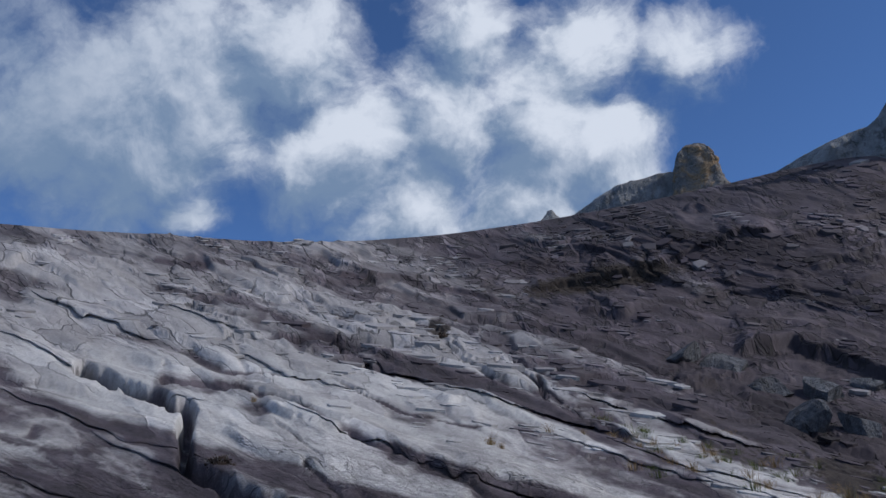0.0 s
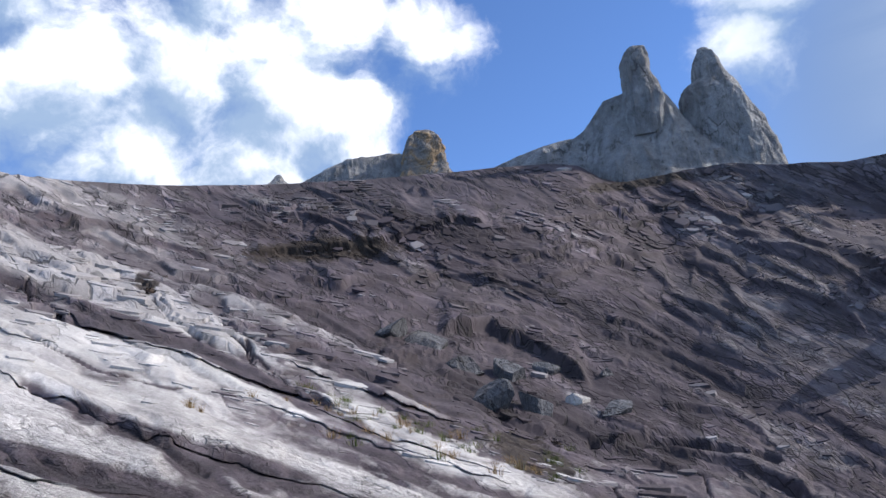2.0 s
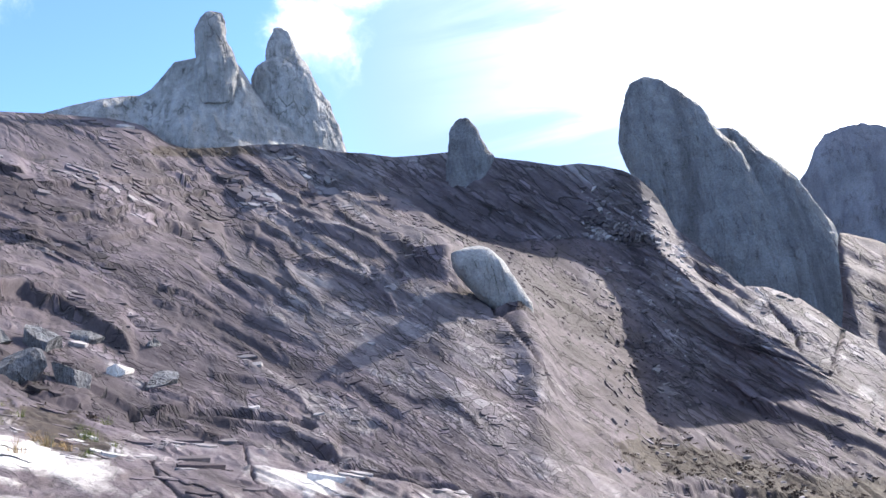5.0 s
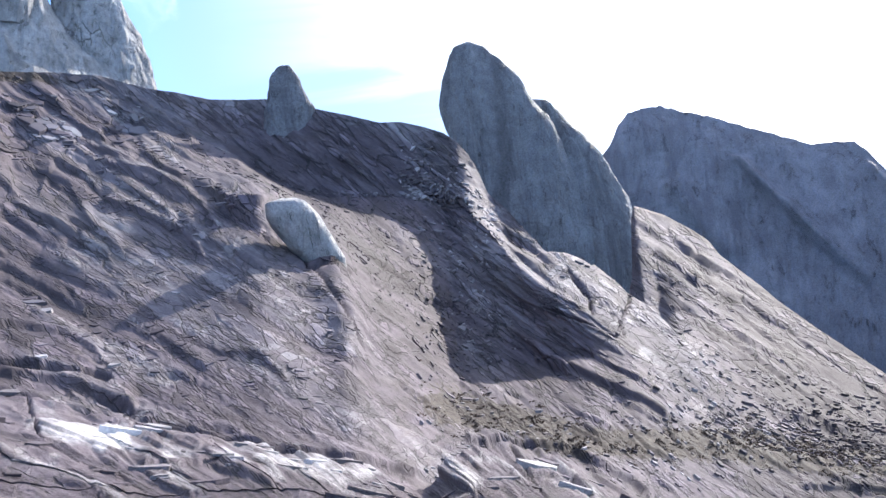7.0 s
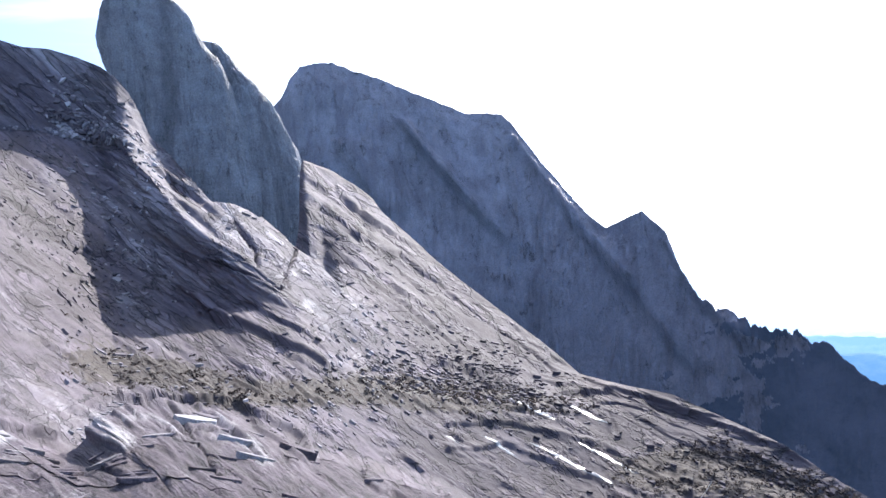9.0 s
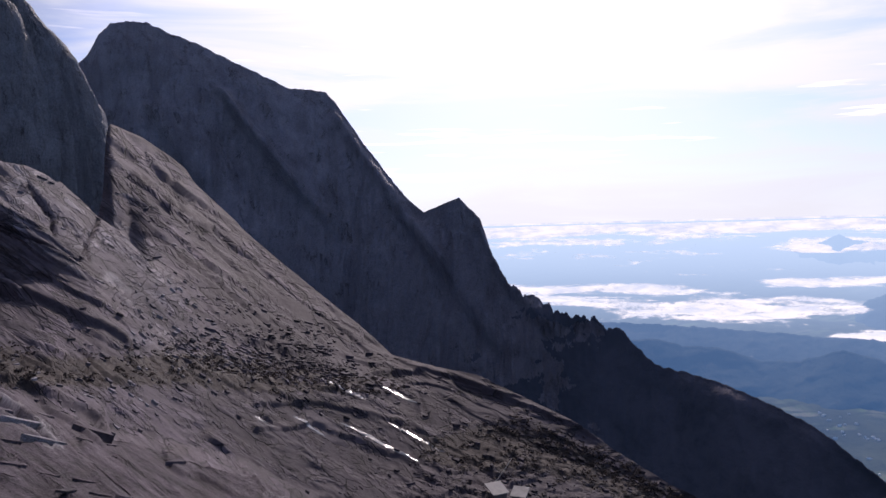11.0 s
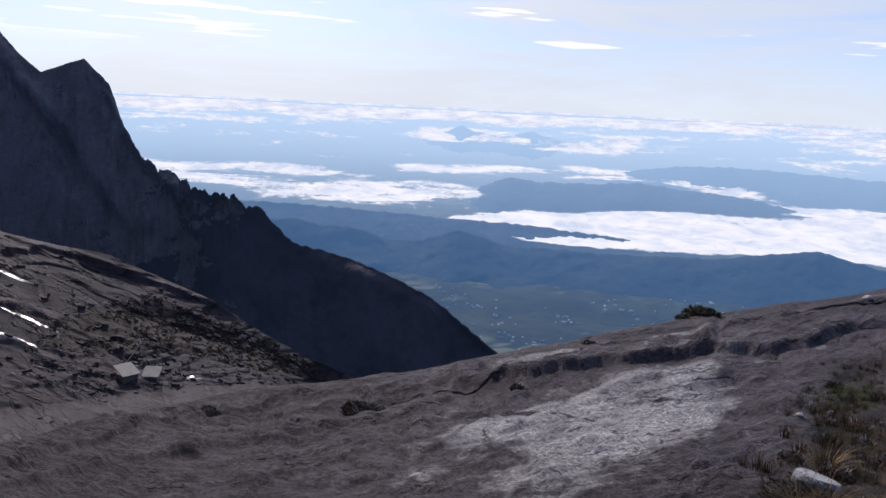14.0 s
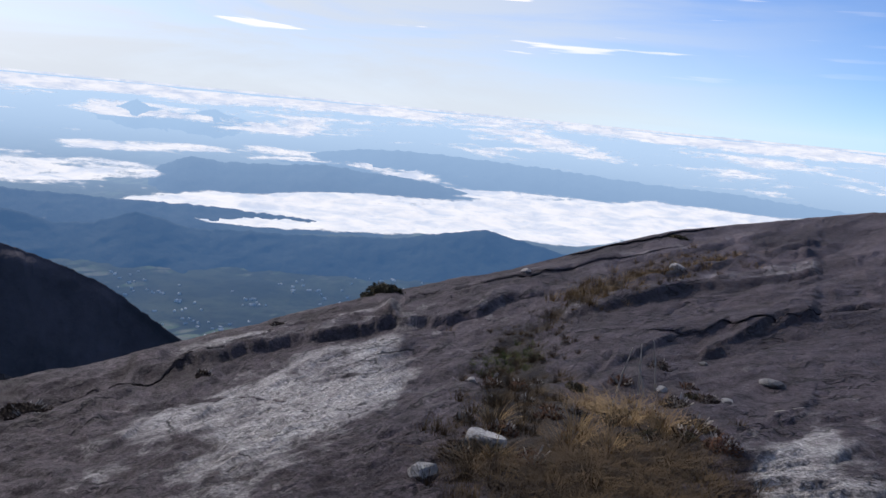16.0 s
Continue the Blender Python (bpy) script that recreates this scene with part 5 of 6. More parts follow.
part("shoulder", ridge_mesh("shoulder", (20, 22.5, 24, 25.7, 27.4, 28.8, 30, 30.7, 31.4, 32.4, 33.4, 34, 35.4, 36.4, 36.9, 37.4, 37.8, 38.4, 39.5, 42, 43.2, 44.2),
     (18.6, 19.5, 20.05, 20.6, 21.0, 21.2, 21.3, 21.7, 22.4, 23.5, 23.65, 23.75, 23.8, 23.6, 23.1, 22.3, 21.5, 20.8, 19.6, 18.2, 17.0, 15.0), (232,) * 22, (14.0,) * 22, CLIFF, 5.0, 420, 140, 520, 0.05, 0.09), ears)
part("horn", rock_tower("horn", 228, (20.5, 23.0, 23.9, 24.9, 25.5, 26.1, 26.45, 26.62), (34.0, 33.8, 33.95, 33.95, 34.05, 34.4, 34.75, 35.1),
     (36.2, 36.7, 36.4, 35.95, 36.0, 35.9, 35.75, 35.3), 0.8, CLIFF, 1.2, 31, 80, 130, 1.5, 0.6, 0.014, 0.006), ears)
part("horn", rock_tower("horn", 238, (14.0, 17.0, 18.4, 19.4, 21.06, 21.6, 22.3, 22.7, 23.1, 23.36, 24.1, 24.8, 25.1, 25.45, 25.55), (36.5, 37.0, 37.3, 37.5, 37.7, 37.75, 37.85, 38.1, 38.5, 38.9, 38.95, 39.3, 39.45, 39.55, 39.7),
     (44.2, 43.7, 43.4, 43.1, 42.5, 42.25, 41.9, 41.65, 41.4, 41.25, 40.9, 40.6, 40.45, 40.1, 39.9), 0.7, CLIFF, 0.8, 45, 120, 200, 1.6, 0.5, 0.02, 0.008), ears)



# ---- far hills and sea of cloud ----
def ground_el(r):
    return float(np.interp(math.log(r), np.log(LR[CREST + 2:CREST + 5, 0]), LE[CREST + 2:CREST + 5, 0]))


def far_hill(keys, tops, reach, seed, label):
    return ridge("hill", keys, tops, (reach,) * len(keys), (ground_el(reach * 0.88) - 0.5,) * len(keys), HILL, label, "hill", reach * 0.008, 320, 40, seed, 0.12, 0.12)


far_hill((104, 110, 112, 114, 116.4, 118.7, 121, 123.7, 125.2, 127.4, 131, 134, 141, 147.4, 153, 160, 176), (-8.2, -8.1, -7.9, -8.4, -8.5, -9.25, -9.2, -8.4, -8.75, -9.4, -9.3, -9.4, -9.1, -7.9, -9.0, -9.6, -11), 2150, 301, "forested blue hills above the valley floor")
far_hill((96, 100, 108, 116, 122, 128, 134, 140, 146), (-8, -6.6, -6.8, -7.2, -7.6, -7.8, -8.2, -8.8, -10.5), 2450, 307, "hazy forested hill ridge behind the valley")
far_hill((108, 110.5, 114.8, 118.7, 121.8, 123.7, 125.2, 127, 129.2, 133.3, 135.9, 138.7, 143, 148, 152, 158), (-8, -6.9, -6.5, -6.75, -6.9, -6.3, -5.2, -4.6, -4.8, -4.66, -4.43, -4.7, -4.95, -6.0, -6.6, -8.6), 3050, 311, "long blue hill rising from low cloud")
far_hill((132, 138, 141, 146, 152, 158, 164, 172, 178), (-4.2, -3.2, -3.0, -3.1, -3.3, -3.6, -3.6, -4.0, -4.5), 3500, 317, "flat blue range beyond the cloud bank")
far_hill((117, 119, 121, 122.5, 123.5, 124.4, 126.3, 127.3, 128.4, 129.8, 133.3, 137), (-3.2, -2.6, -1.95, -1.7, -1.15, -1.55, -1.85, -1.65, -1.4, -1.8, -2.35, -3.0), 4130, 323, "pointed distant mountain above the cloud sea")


def cloud_sea():
    """Thin low cloud lying over the far country, whole in places and torn to streaks in others."""
    az = np.linspace(96, 180, 560)
    el = np.linspace(-9.9, -0.30, 200)
    A, E = np.meshgrid(az, el)
    reach = np.exp(np.interp(E, LE[CREST + 2:CREST + 5, 0], np.log(LR[CREST + 2:CREST + 5, 0]))) * 0.97
    lump = field(A * 0.22, E * 2.2, 5, 402, rough=0.55)
    P = np.stack([reach * np.sin(np.radians(A)), reach * np.cos(np.radians(A)), 1.6 + reach * np.tan(np.radians(E)) + lump * 12 + 6], -1)

    def lies(keys, lows, highs, soft=0.35):
        lo, hi = np.interp(A, keys, lows), np.interp(A, keys, highs)
        return step(E, lo - soft, lo + soft) * (1 - step(E, hi - soft, hi + soft)) * step(A, keys[0], keys[0] + 1.5) * (1 - step(A, keys[-1] - 1.5, keys[-1]))

    full = 1.0 * lies((122, 125, 128.5, 137, 141.5, 146, 153, 159, 170), (-8.0, -8.4, -9.1, -9.2, -9.0, -8.5, -8.6, -7.4, -6.4), (-7.6, -7.3, -7.0, -6.4, -6.3, -6.1, -5.4, -4.9, -4.8), 0.22)
    full = np.maximum(full, 0.62 * lies((99, 104, 110, 118, 126), (-5.2, -5.7, -6.4, -6.9, -6.4), (-4.0, -4.3, -4.5, -4.9, -5.6)))
    full = np.maximum(full, 0.60 * lies((118, 124, 130, 137, 141, 146, 158, 178), (-4.8, -4.6, -4.5, -4.6, -5.1, -5.9, -6.0, -5.4), (-4.2, -3.9, -3.7, -3.6, -4.1, -5.2, -5.0, -4.6), 0.25))
    full = np.maximum(full, 0.36 * lies((97, 110, 120, 132, 145, 179), (-3.0, -2.6, -2.4, -2.8, -2.8, -3.0), (-0.1,) * 6, 0.5))
    full = np.maximum(full, 0.55 * lies((120, 124, 130, 136), (-2.5, -2.4, -2.7, -3.0), (-2.0, -1.9, -2.0, -2.2), 0.2))
    full = np.maximum(full, 1.1 * step(E, -1.5, -0.5) * (0.6 + 0.4 * (1 - step(A, 115, 150))))
    me = grid_mesh("cloud_sea", P, False, (WISP,))
    for label, kind, value in (("full", "FLOAT", full), ("drift", "FLOAT_VECTOR", np.stack([A, E, 0 * A], -1))):
        attr = me.attributes.new(label, kind, "POINT")
        attr.data.foreach_set("vector" if kind == "FLOAT_VECTOR" else "value", value.reshape(-1).astype(np.float32))
    ob = tagged(new("cloud_sea", me), "torn white low cloud lying over the far valley", "cloud", kind="stuff")
    ob.visible_shadow = False
    return ob


cloud_sea()


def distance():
    """A glowing ring added past the end of the land, standing for its last haze."""
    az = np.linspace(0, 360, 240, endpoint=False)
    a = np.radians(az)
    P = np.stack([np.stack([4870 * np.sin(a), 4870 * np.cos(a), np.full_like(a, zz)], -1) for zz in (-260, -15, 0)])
    return tagged(new("backdrop", grid_mesh("backdrop", P, True, (CLOUD,))), "glowing pale backdrop ring standing for haze at the end of the land", "haze", kind="structure")


distance()


# ---- loose rock, sheets and ledges on the ground ----
GRID_ROWS = np.arange(len(GS))


def sample(grid, az, s):
    """The ground's grid at headings and rows between its lines."""
    c = np.clip((np.asarray(az, float) + 32) / 0.12, 0, 1731)
    r = np.clip(np.interp(s, GS, GRID_ROWS), 0, len(GS) - 1.001)
    c0, r0 = np.floor(c).astype(int), np.floor(r).astype(int)
    fc, fr = c - c0, r - r0
    if grid.ndim == 3:
        fc, fr = fc[..., None], fr[..., None]
    return (grid[r0, c0] * (1 - fr) + grid[r0 + 1, c0] * fr) * (1 - fc) + (grid[r0, c0 + 1] * (1 - fr) + grid[r0 + 1, c0 + 1] * fr) * fc


def row_at(az, el, lo=3.0, hi=4.0):
    """The row at which the ground between two of its lines stands at this height angle."""
    pick = (GS >= lo) & (GS <= hi)
    out = []
    for a, e in zip(np.atleast_1d(az), np.atleast_1d(el)):
        j = int(round((a + 32) / 0.12))
        out.append(np.interp(e, GE[pick, j], GS[pick]))
    return np.array(out)


def on_ground(az, el, lo=3.0, hi=4.0, lift=0.0):
    p = sample(ground_co, np.array([az]), row_at(az, el, lo, hi))[0]
    return Vector(p) + Vector((0, 0, lift))


def raw_mesh(name, verts, faces, mats, smooth=False):
    me = bpy.data.meshes.new(name)
    me.from_pydata(verts, [], faces)
    for m in mats:
        me.materials.append(m)
    me.polygons.foreach_set("use_smooth", np.full(len(me.polygons), smooth))
    me.update()
    return me


def carry(me, az, s, dark):
    """Gives a mesh on the ground the same grain and dark tone as the ground below it."""
    flow = np.stack([az, sample(FV, az, s), sample(GE, az, s)], -1)
    for label, kind, value in (("plants", "FLOAT", np.zeros_like(az)), ("crust_shade", "FLOAT", dark), ("flow", "FLOAT_VECTOR", flow)):
        attr = me.attributes.new(label, kind, "POINT")
        attr.data.foreach_set("vector" if kind == "FLOAT_VECTOR" else "value", value.reshape(-1).astype(np.float32))


def loose_plates(name, az, s, size, thick, label, seed, shade=(-0.45, 0.35), tilt=0.14, turned=0.6):
    """Broken plates of rock lying on the slope: flat many-sided slabs, each with its own tilt."""
    g = np.random.default_rng(seed)
    n, k = len(az), 6
    p = sample(ground_co, az, s)
    nrm = sample(ground_n, az, s)
    reach = np.hypot(p[:, 0], p[:, 1])
    slope = np.interp(az, GRAIN_AZ, GRAIN)
    right = np.stack([np.cos(np.radians(az)), -np.sin(np.radians(az)), -slope], -1)
    right -= nrm * np.sum(right * nrm, -1, keepdims=True)
    right /= np.linalg.norm(right, axis=-1, keepdims=True)
    up = np.cross(nrm, right)
    spin = g.normal(0, turned, n)[:, None]
    right, up = right * np.cos(spin) + up * np.sin(spin), up * np.cos(spin) - right * np.sin(spin)
    nrm = nrm + right * g.normal(0, tilt, n)[:, None] + up * g.normal(0, tilt, n)[:, None]
    nrm /= np.linalg.norm(nrm, axis=-1, keepdims=True)
    long = size * g.uniform(0.7, 1.6, n) * reach * math.pi / 180
    wide = long * g.uniform(0.35, 0.8, n)
    high = thick * long * g.uniform(0.5, 1.5, n)
    th = (np.arange(k)[None] + g.uniform(-0.35, 0.35, (n, k))) / k * 2 * np.pi
    rad = g.uniform(0.55, 1.2, (n, k))
    x, y = np.cos(th) * rad * long[:, None] / 2, np.sin(th) * rad * wide[:, None] / 2
    ring = p[:, None] + x[..., None] * right[:, None] + y[..., None] * up[:, None]
    top = ring + nrm[:, None] * high[:, None, None]
    lid = p[:, None] + (x * 0.86)[..., None] * right[:, None] + (y * 0.82)[..., None] * up[:, None] + nrm[:, None] * (high * 1.12)[:, None, None]
    low = ring - nrm[:, None] * high[:, None, None] * 1.2
    V = np.stack([low, top, lid], 1).reshape(-1, 3)
    faces = []
    for i in range(n):
        b = i * 3 * k
        for j in range(k):
            j2 = (j + 1) % k
            faces.append((b + j, b + j2, b + k + j2, b + k + j))
            faces.append((b + k + j, b + k + j2, b + 2 * k + j2, b + 2 * k + j))
        faces.append(tuple(b + 2 * k + j for j in range(k)))
    me = raw_mesh(name, V.tolist(), faces, (ROCK,))
    carry(me, np.repeat(az, 3 * k), np.repeat(s, 3 * k), np.repeat(sample(crust_shade, az, s) + g.uniform(*shade, n), 3 * k))
    return tagged(new(name, me), label, "rock", kind="stuff")


def scatter(count, az_lo, az_hi, s_lo, s_hi, mask, seed):
    g = np.random.default_rng(seed)
    az, s = g.uniform(az_lo, az_hi, count * 8), g.uniform(s_lo, s_hi, count * 8)
    keep = g.uniform(0, 1, len(az)) < sample(mask, az, s)
    return az[keep][:count], s[keep][:count]


clump = step(field(FU * 0.35, FV * 0.8, 4, 210), -0.05, 0.35)
wall_free = 1 - (AZ[None] > 43) * (AZ[None] < 67) * (flat_s > 7.9)
broken = np.clip(rubble * 0.9 * clump + 0.10 * clump, 0, 1) * wall_free
a_, s_ = scatter(2400, -31, 64, 5.9, 10.95, broken, 1)
loose_plates("loose_slabs", a_, s_, np.random.default_rng(3).uniform(0.35, 1.02, len(a_)) ** 1.9, 0.08, "broken granite slabs strewn over the mountainside", 21, (-0.65, 0.0), 0.16)
a_, s_ = scatter(2600, 60, 116, 5.6, 10.6, np.clip(rubble * 0.9 + 0.15 * clump, 0, 1), 2)
loose_plates("loose_slabs", a_, s_, np.random.default_rng(4).uniform(0.10, 0.42, len(a_)), 0.22, "rubble of small granite blocks along the gully", 22, (-0.6, -0.1))
a_, s_ = scatter(420, 38, 57, 6.2, 8.0, np.clip(0.75 * clump, 0, 1), 11)
loose_plates("loose_slabs", a_, s_, np.random.default_rng(8).uniform(0.2, 0.7, len(a_)), 0.07, "thin granite plates flaking off the great face", 25, (-0.15, 0.2), 0.12)
a_, s_ = scatter(1100, 51, 67, 7.0, 8.4, np.clip(0.35 + 0.6 * clump, 0, 1), 12)
loose_plates("loose_slabs", a_, s_, np.random.default_rng(9).uniform(0.05, 0.2, len(a_)), 0.3, "scree of small grey stones below the headwall", 26, (-0.5, 0.1), 0.25)
a_, s_ = scatter(420, 75, 95, 7.2, 10.8, np.clip(0.1 + 0.6 * clump, 0, 1), 13)
loose_plates("loose_slabs", a_, s_, np.random.default_rng(10).uniform(0.12, 0.4, len(a_)), 0.10, "broken plates on the long slope beside the dome", 27, (-0.5, 0.1), 0.15)
upper = np.clip(step(AZ[None], -14, 0) * step(flat_s, 3.3, 3.55) + step(flat_s, 3.62, 3.8), 0, 1)
a_, s_ = scatter(480, -31, 32, 3.3, 3.985, np.clip((0.15 + 0.75 * clump) * upper, 0, 1), 5)
loose_plates("loose_slabs", a_, s_, np.random.default_rng(5).uniform(0.45, 1.7, len(a_)) ** 1.3, 0.045, "flat broken granite plates on the scoured slope", 23, (-0.5, 0.0), 0.10, 0.28)
a_, s_ = scatter(130, 30, 80, 2.9, 3.985, np.clip(0.25 + 0.6 * clump, 0, 1), 6)
loose_plates("loose_slabs", a_, s_, np.random.default_rng(6).uniform(0.6, 2.0, len(a_)) ** 1.3, 0.06, "flat broken granite plates below the great face", 24, (-0.45, 0.05), 0.10, 0.3)


def rock_sheet(az0, el0, long, wide, thick, seed, lo=3.0, hi=4.0, bend=0.0, name="rock_sheet", mat=None, dark=0.0):
    """A sheet of rock peeling off the slope: it follows the ground along the grain, with a ragged rim and a sharp lower lip."""
    g = np.random.default_rng(seed)
    n, m = 96, 10
    u = np.linspace(0, 1, n)
    az = az0 + u * long
    mid = el0 - (np.interp(az, line_az, drop_near) - np.interp(az0, line_az, drop_near)) + bend * u * (1 - u) * 4
    body = np.sqrt(np.clip(np.minimum(u * 3.0, (1 - u) * 2.2), 0, 1))
    rag = lambda q: fractal(np.stack([u * q, u * 0 + seed, u * 0], -1), 5, 0.45, seed)
    up_edge, low_edge = body * wide * (0.5 + 0.28 * rag(7)), body * wide * (0.5 + 0.28 * rag(11))
    t = np.linspace(0, 1, m)[:, None]
    el = mid + up_edge * (1 - t) - low_edge * t
    A = np.broadcast_to(az, el.shape)
    S = np.array([row_at(az, e, lo, hi) for e in el])
    P, N = sample(ground_co, A, S), sample(ground_n, A, S)
    reach = np.hypot(P[..., 0], P[..., 1])
    lift = thick * reach * math.pi / 180 * (0.12 + 0.88 * step(t, 0.0, 0.8)) * np.clip(body, 0.15, 1)
    top = P + N * lift[..., None]
    rim = P - N * (0.4 * thick * reach * math.pi / 180)[..., None]
    low = P[-3:-2] - N[-3:-2] * (0.5 * thick * reach[-3:-2] * math.pi / 180)[..., None]
    down = (low - top[-1:])
    out = N[-1:] * 0.0 + (top[-1:] - top[-2:-1]) * 0.25
    V = np.concatenate([rim[:1], top, top[-1:] + out + down * 0.12, top[-1:] + out * 1.2 + down * 0.3, low])
    me = grid_mesh(name, V, False, (mat or ROCK,))
    A2, S2 = np.concatenate([A[:1], A, A[-1:], A[-1:], A[-1:]]), np.concatenate([S[:1], S, S[-1:], S[-1:], S[-1:]])
    carry(me, A2.reshape(-1), S2.reshape(-1), sample(crust_shade, A2, S2).reshape(-1) + dark)
    return me


SHEETS = ((-31, 11.5, 20, 1.5), (-30, 14.2, 13, 1.1), (-24, 8.0, 24, 1.9), (-16, 13.0, 10, 0.9), (-12, 8.6, 18, 1.3), (-7, 11.8, 9, 0.8), (-4, 5.5, 20, 1.6), (-2, 9.8, 9, 1.0), (2, 8.6, 12, 1.1),
          (5, 5.9, 14, 1.2), (10, 4.6, 13, 1.0), (-28, 16.6, 8, 0.8), (-20, 15.8, 7, 0.7), (8, 8.0, 8, 0.8), (12, 6.4, 8, 0.7), (-30, 6.5, 14, 1.4), (14, 2.2, 9, 0.9))
for k, (a0, e0, long, wide) in enumerate(SHEETS):
    me = rock_sheet(a0, e0, long, wide, 0.14 + 0.05 * (k % 3), 700 + k, dark=-0.15)
    tagged(new("rock_sheet", me), "pale granite sheet peeling from the scoured slope", "rock sheet", "peeling sheets")
for k, (a0, e0, long, wide) in enumerate(((29, -2.2, 12, 1.5), (40, -5.0, 9, 0.7), (46, -6.2, 10, 0.7), (50, -7.4, 9, 0.7), (43, -7.2, 9, 0.8), (56, -9.3, 8, 0.7), (36, -5.5, 9, 1.1), (62, -9.6, 8, 1.4), (30, -5.0, 9, 1.0), (74, -14.5, 8, 0.8))):
    me = rock_sheet(a0, e0, long, wide, 0.11, 740 + k, dark=-0.15)
    tagged(new("rock_sheet", me), "grey granite sheet at the foot of the slope", "rock sheet", "foot sheets")
for k, (a0, e0, long, wide, th) in enumerate(((119, -20.3, 13, 0.9, 0.12), (146, -12.3, 15, 0.7, 0.10), (150, -9.8, 16, 0.8, 0.12), (159, -13.6, 14, 1.1, 0.14))):
    me = rock_sheet(a0, e0, long, wide, th, 770 + k, dark=(-0.2, -0.15, -0.15, -0.1)[k])
    tagged(new("rock_sheet", me), "dark weathered granite ledge on the slab", "rock ledge", "slab ledges")

# films of water shining on the rock
for k, (a0, e0, long, wide, lo, hi) in enumerate(((84.2, -7.0, 1.6, 0.7, 6, 8), (85.3, -7.9, 1.6, 0.5, 6, 8), (89.0, -10.1, 3.2, 0.22, 6, 8), (87.0, -12.6, 2.4, 0.26, 6, 8), (90.2, -13.2, 5.5, 0.24, 6, 8),
                                                  (84.5, -12.4, 1.2, 0.2, 6, 8), (93.0, -10.9, 2.8, 0.16, 6, 8), (93.5, -13.6, 4.0, 0.2, 6, 8), (104.8, -18.6, 1.4, 0.2, 6, 8))):
    me = rock_sheet(a0, e0, long, wide, 0.02, 800 + k, lo, hi, 0.0, "water_film", WET)
    tagged(new("water_film", me), "shining film of water on dark rock", "water", "wet rock", "structure")


# ---- plants ----
def leaf_cloud(count, rx, ry, rz, size, seed, flat=0.15):
    """Many small leaves round the twigs of a low shrub."""
    g = np.random.default_rng(seed)
    d = g.normal(0, 1, (count, 3))
    d /= np.linalg.norm(d, axis=1, keepdims=True)
    d[:, 2] = np.abs(d[:, 2])
    lump = 0.72 + 0.34 * fractal(d * 2.3, 3, 0.6, seed)
    c = d * (lump * g.uniform(0.55, 1.0, count) ** 0.5)[:, None] * np.array((rx, ry, rz))
    a = g.normal(0, 1, (count, 3))
    a /= np.linalg.norm(a, axis=1, keepdims=True)
    b = np.cross(a, d)
    b /= np.linalg.norm(b, axis=1, keepdims=True) + 1e-6
    ln = (size * g.uniform(0.6, 1.4, count))[:, None]
    v = np.stack([c - a * ln, c + b * ln * 0.45, c + a * ln, c - b * ln * 0.45], 1).reshape(-1, 3)
    f = np.arange(count * 4).reshape(-1, 4)
    return v, f


def twigs(count, rx, rz, seed, thick):
    g = np.random.default_rng(seed)
    V, F = [], []
    for k in range(count):
        a = g.uniform(0, 6.28)
        tip = Vector((math.cos(a) * rx * g.uniform(0.3, 0.9), math.sin(a) * rx * g.uniform(0.3, 0.9), rz * g.uniform(0.5, 1.0)))
        side = tip.cross(Vector((0, 0, 1))).normalized() * thick
        other = tip.cross(side).normalized() * thick
        b = len(V)
        for q in (Vector((0, 0, -0.03)), tip):
            w_ = 1.0 if q.z < 0 else 0.3
            V += [q + side * w_, q - side * 0.5 * w_ + other * w_, q - side * 0.5 * w_ - other * w_]
        F += [(b, b + 1, b + 4, b + 3), (b + 1, b + 2, b + 5, b + 4), (b + 2, b, b + 3, b + 5)]
    return [tuple(v) for v in V], F


def shrub(place, rx, ry, rz, leaf, leaves, label, mat, seed, turn=0.0):
    ob = tagged(new("shrub"), label, "shrub")
    ob.matrix_world = Matrix.Translation(place) @ Matrix.Rotation(turn, 4, "Z")
    v, f = twigs(14, rx * 0.8, rz * 0.8, seed, 0.012)
    part("stem", raw_mesh("stem", v, f, (TWIG if mat is not LEAF else BROWN,)), ob)
    v, f = leaf_cloud(leaves, rx, ry, rz, leaf, seed)
    part("foliage", raw_mesh("foliage", v.tolist(), f.tolist(), (mat,)), ob)
    return ob


shrub(on_ground(140.8, -13.0, lift=-0.03), 0.42, 0.36, 0.24, 0.028, 1500, "dark green leafy shrub on the slab's rim", LEAF, 31, 0.3)
shrub(on_ground(139.6, -13.05, lift=-0.03), 0.22, 0.2, 0.13, 0.026, 600, "small dark leafy shrub on the slab's rim", LEAF, 32)
shrub(on_ground(117.3, -21.2, lift=-0.02), 0.30, 0.2, 0.16, 0.016, 1500, "low reddish-brown heath clump on the slab", HEATH, 33, 0.6)
shrub(on_ground(128.6, -19.6, lift=-0.02), 0.14, 0.10, 0.08, 0.014, 600, "small rust-coloured heath tuft in a seam", HEATH, 34)
shrub(on_ground(106.5, -21.0, lift=-0.02), 0.2, 0.12, 0.07, 0.014, 500, "small rust-coloured heath tuft in a seam", HEATH, 35)
shrub(on_ground(133.5, -15.9, lift=-0.02), 0.2, 0.15, 0.07, 0.02, 400, "low brown heath tuft on the slab's rim", HEATH, 36)
shrub(on_ground(160.5, -7.0, lift=-0.02), 0.4, 0.3, 0.16, 0.03, 600, "dark low shrub on the far slab", LEAF, 37)
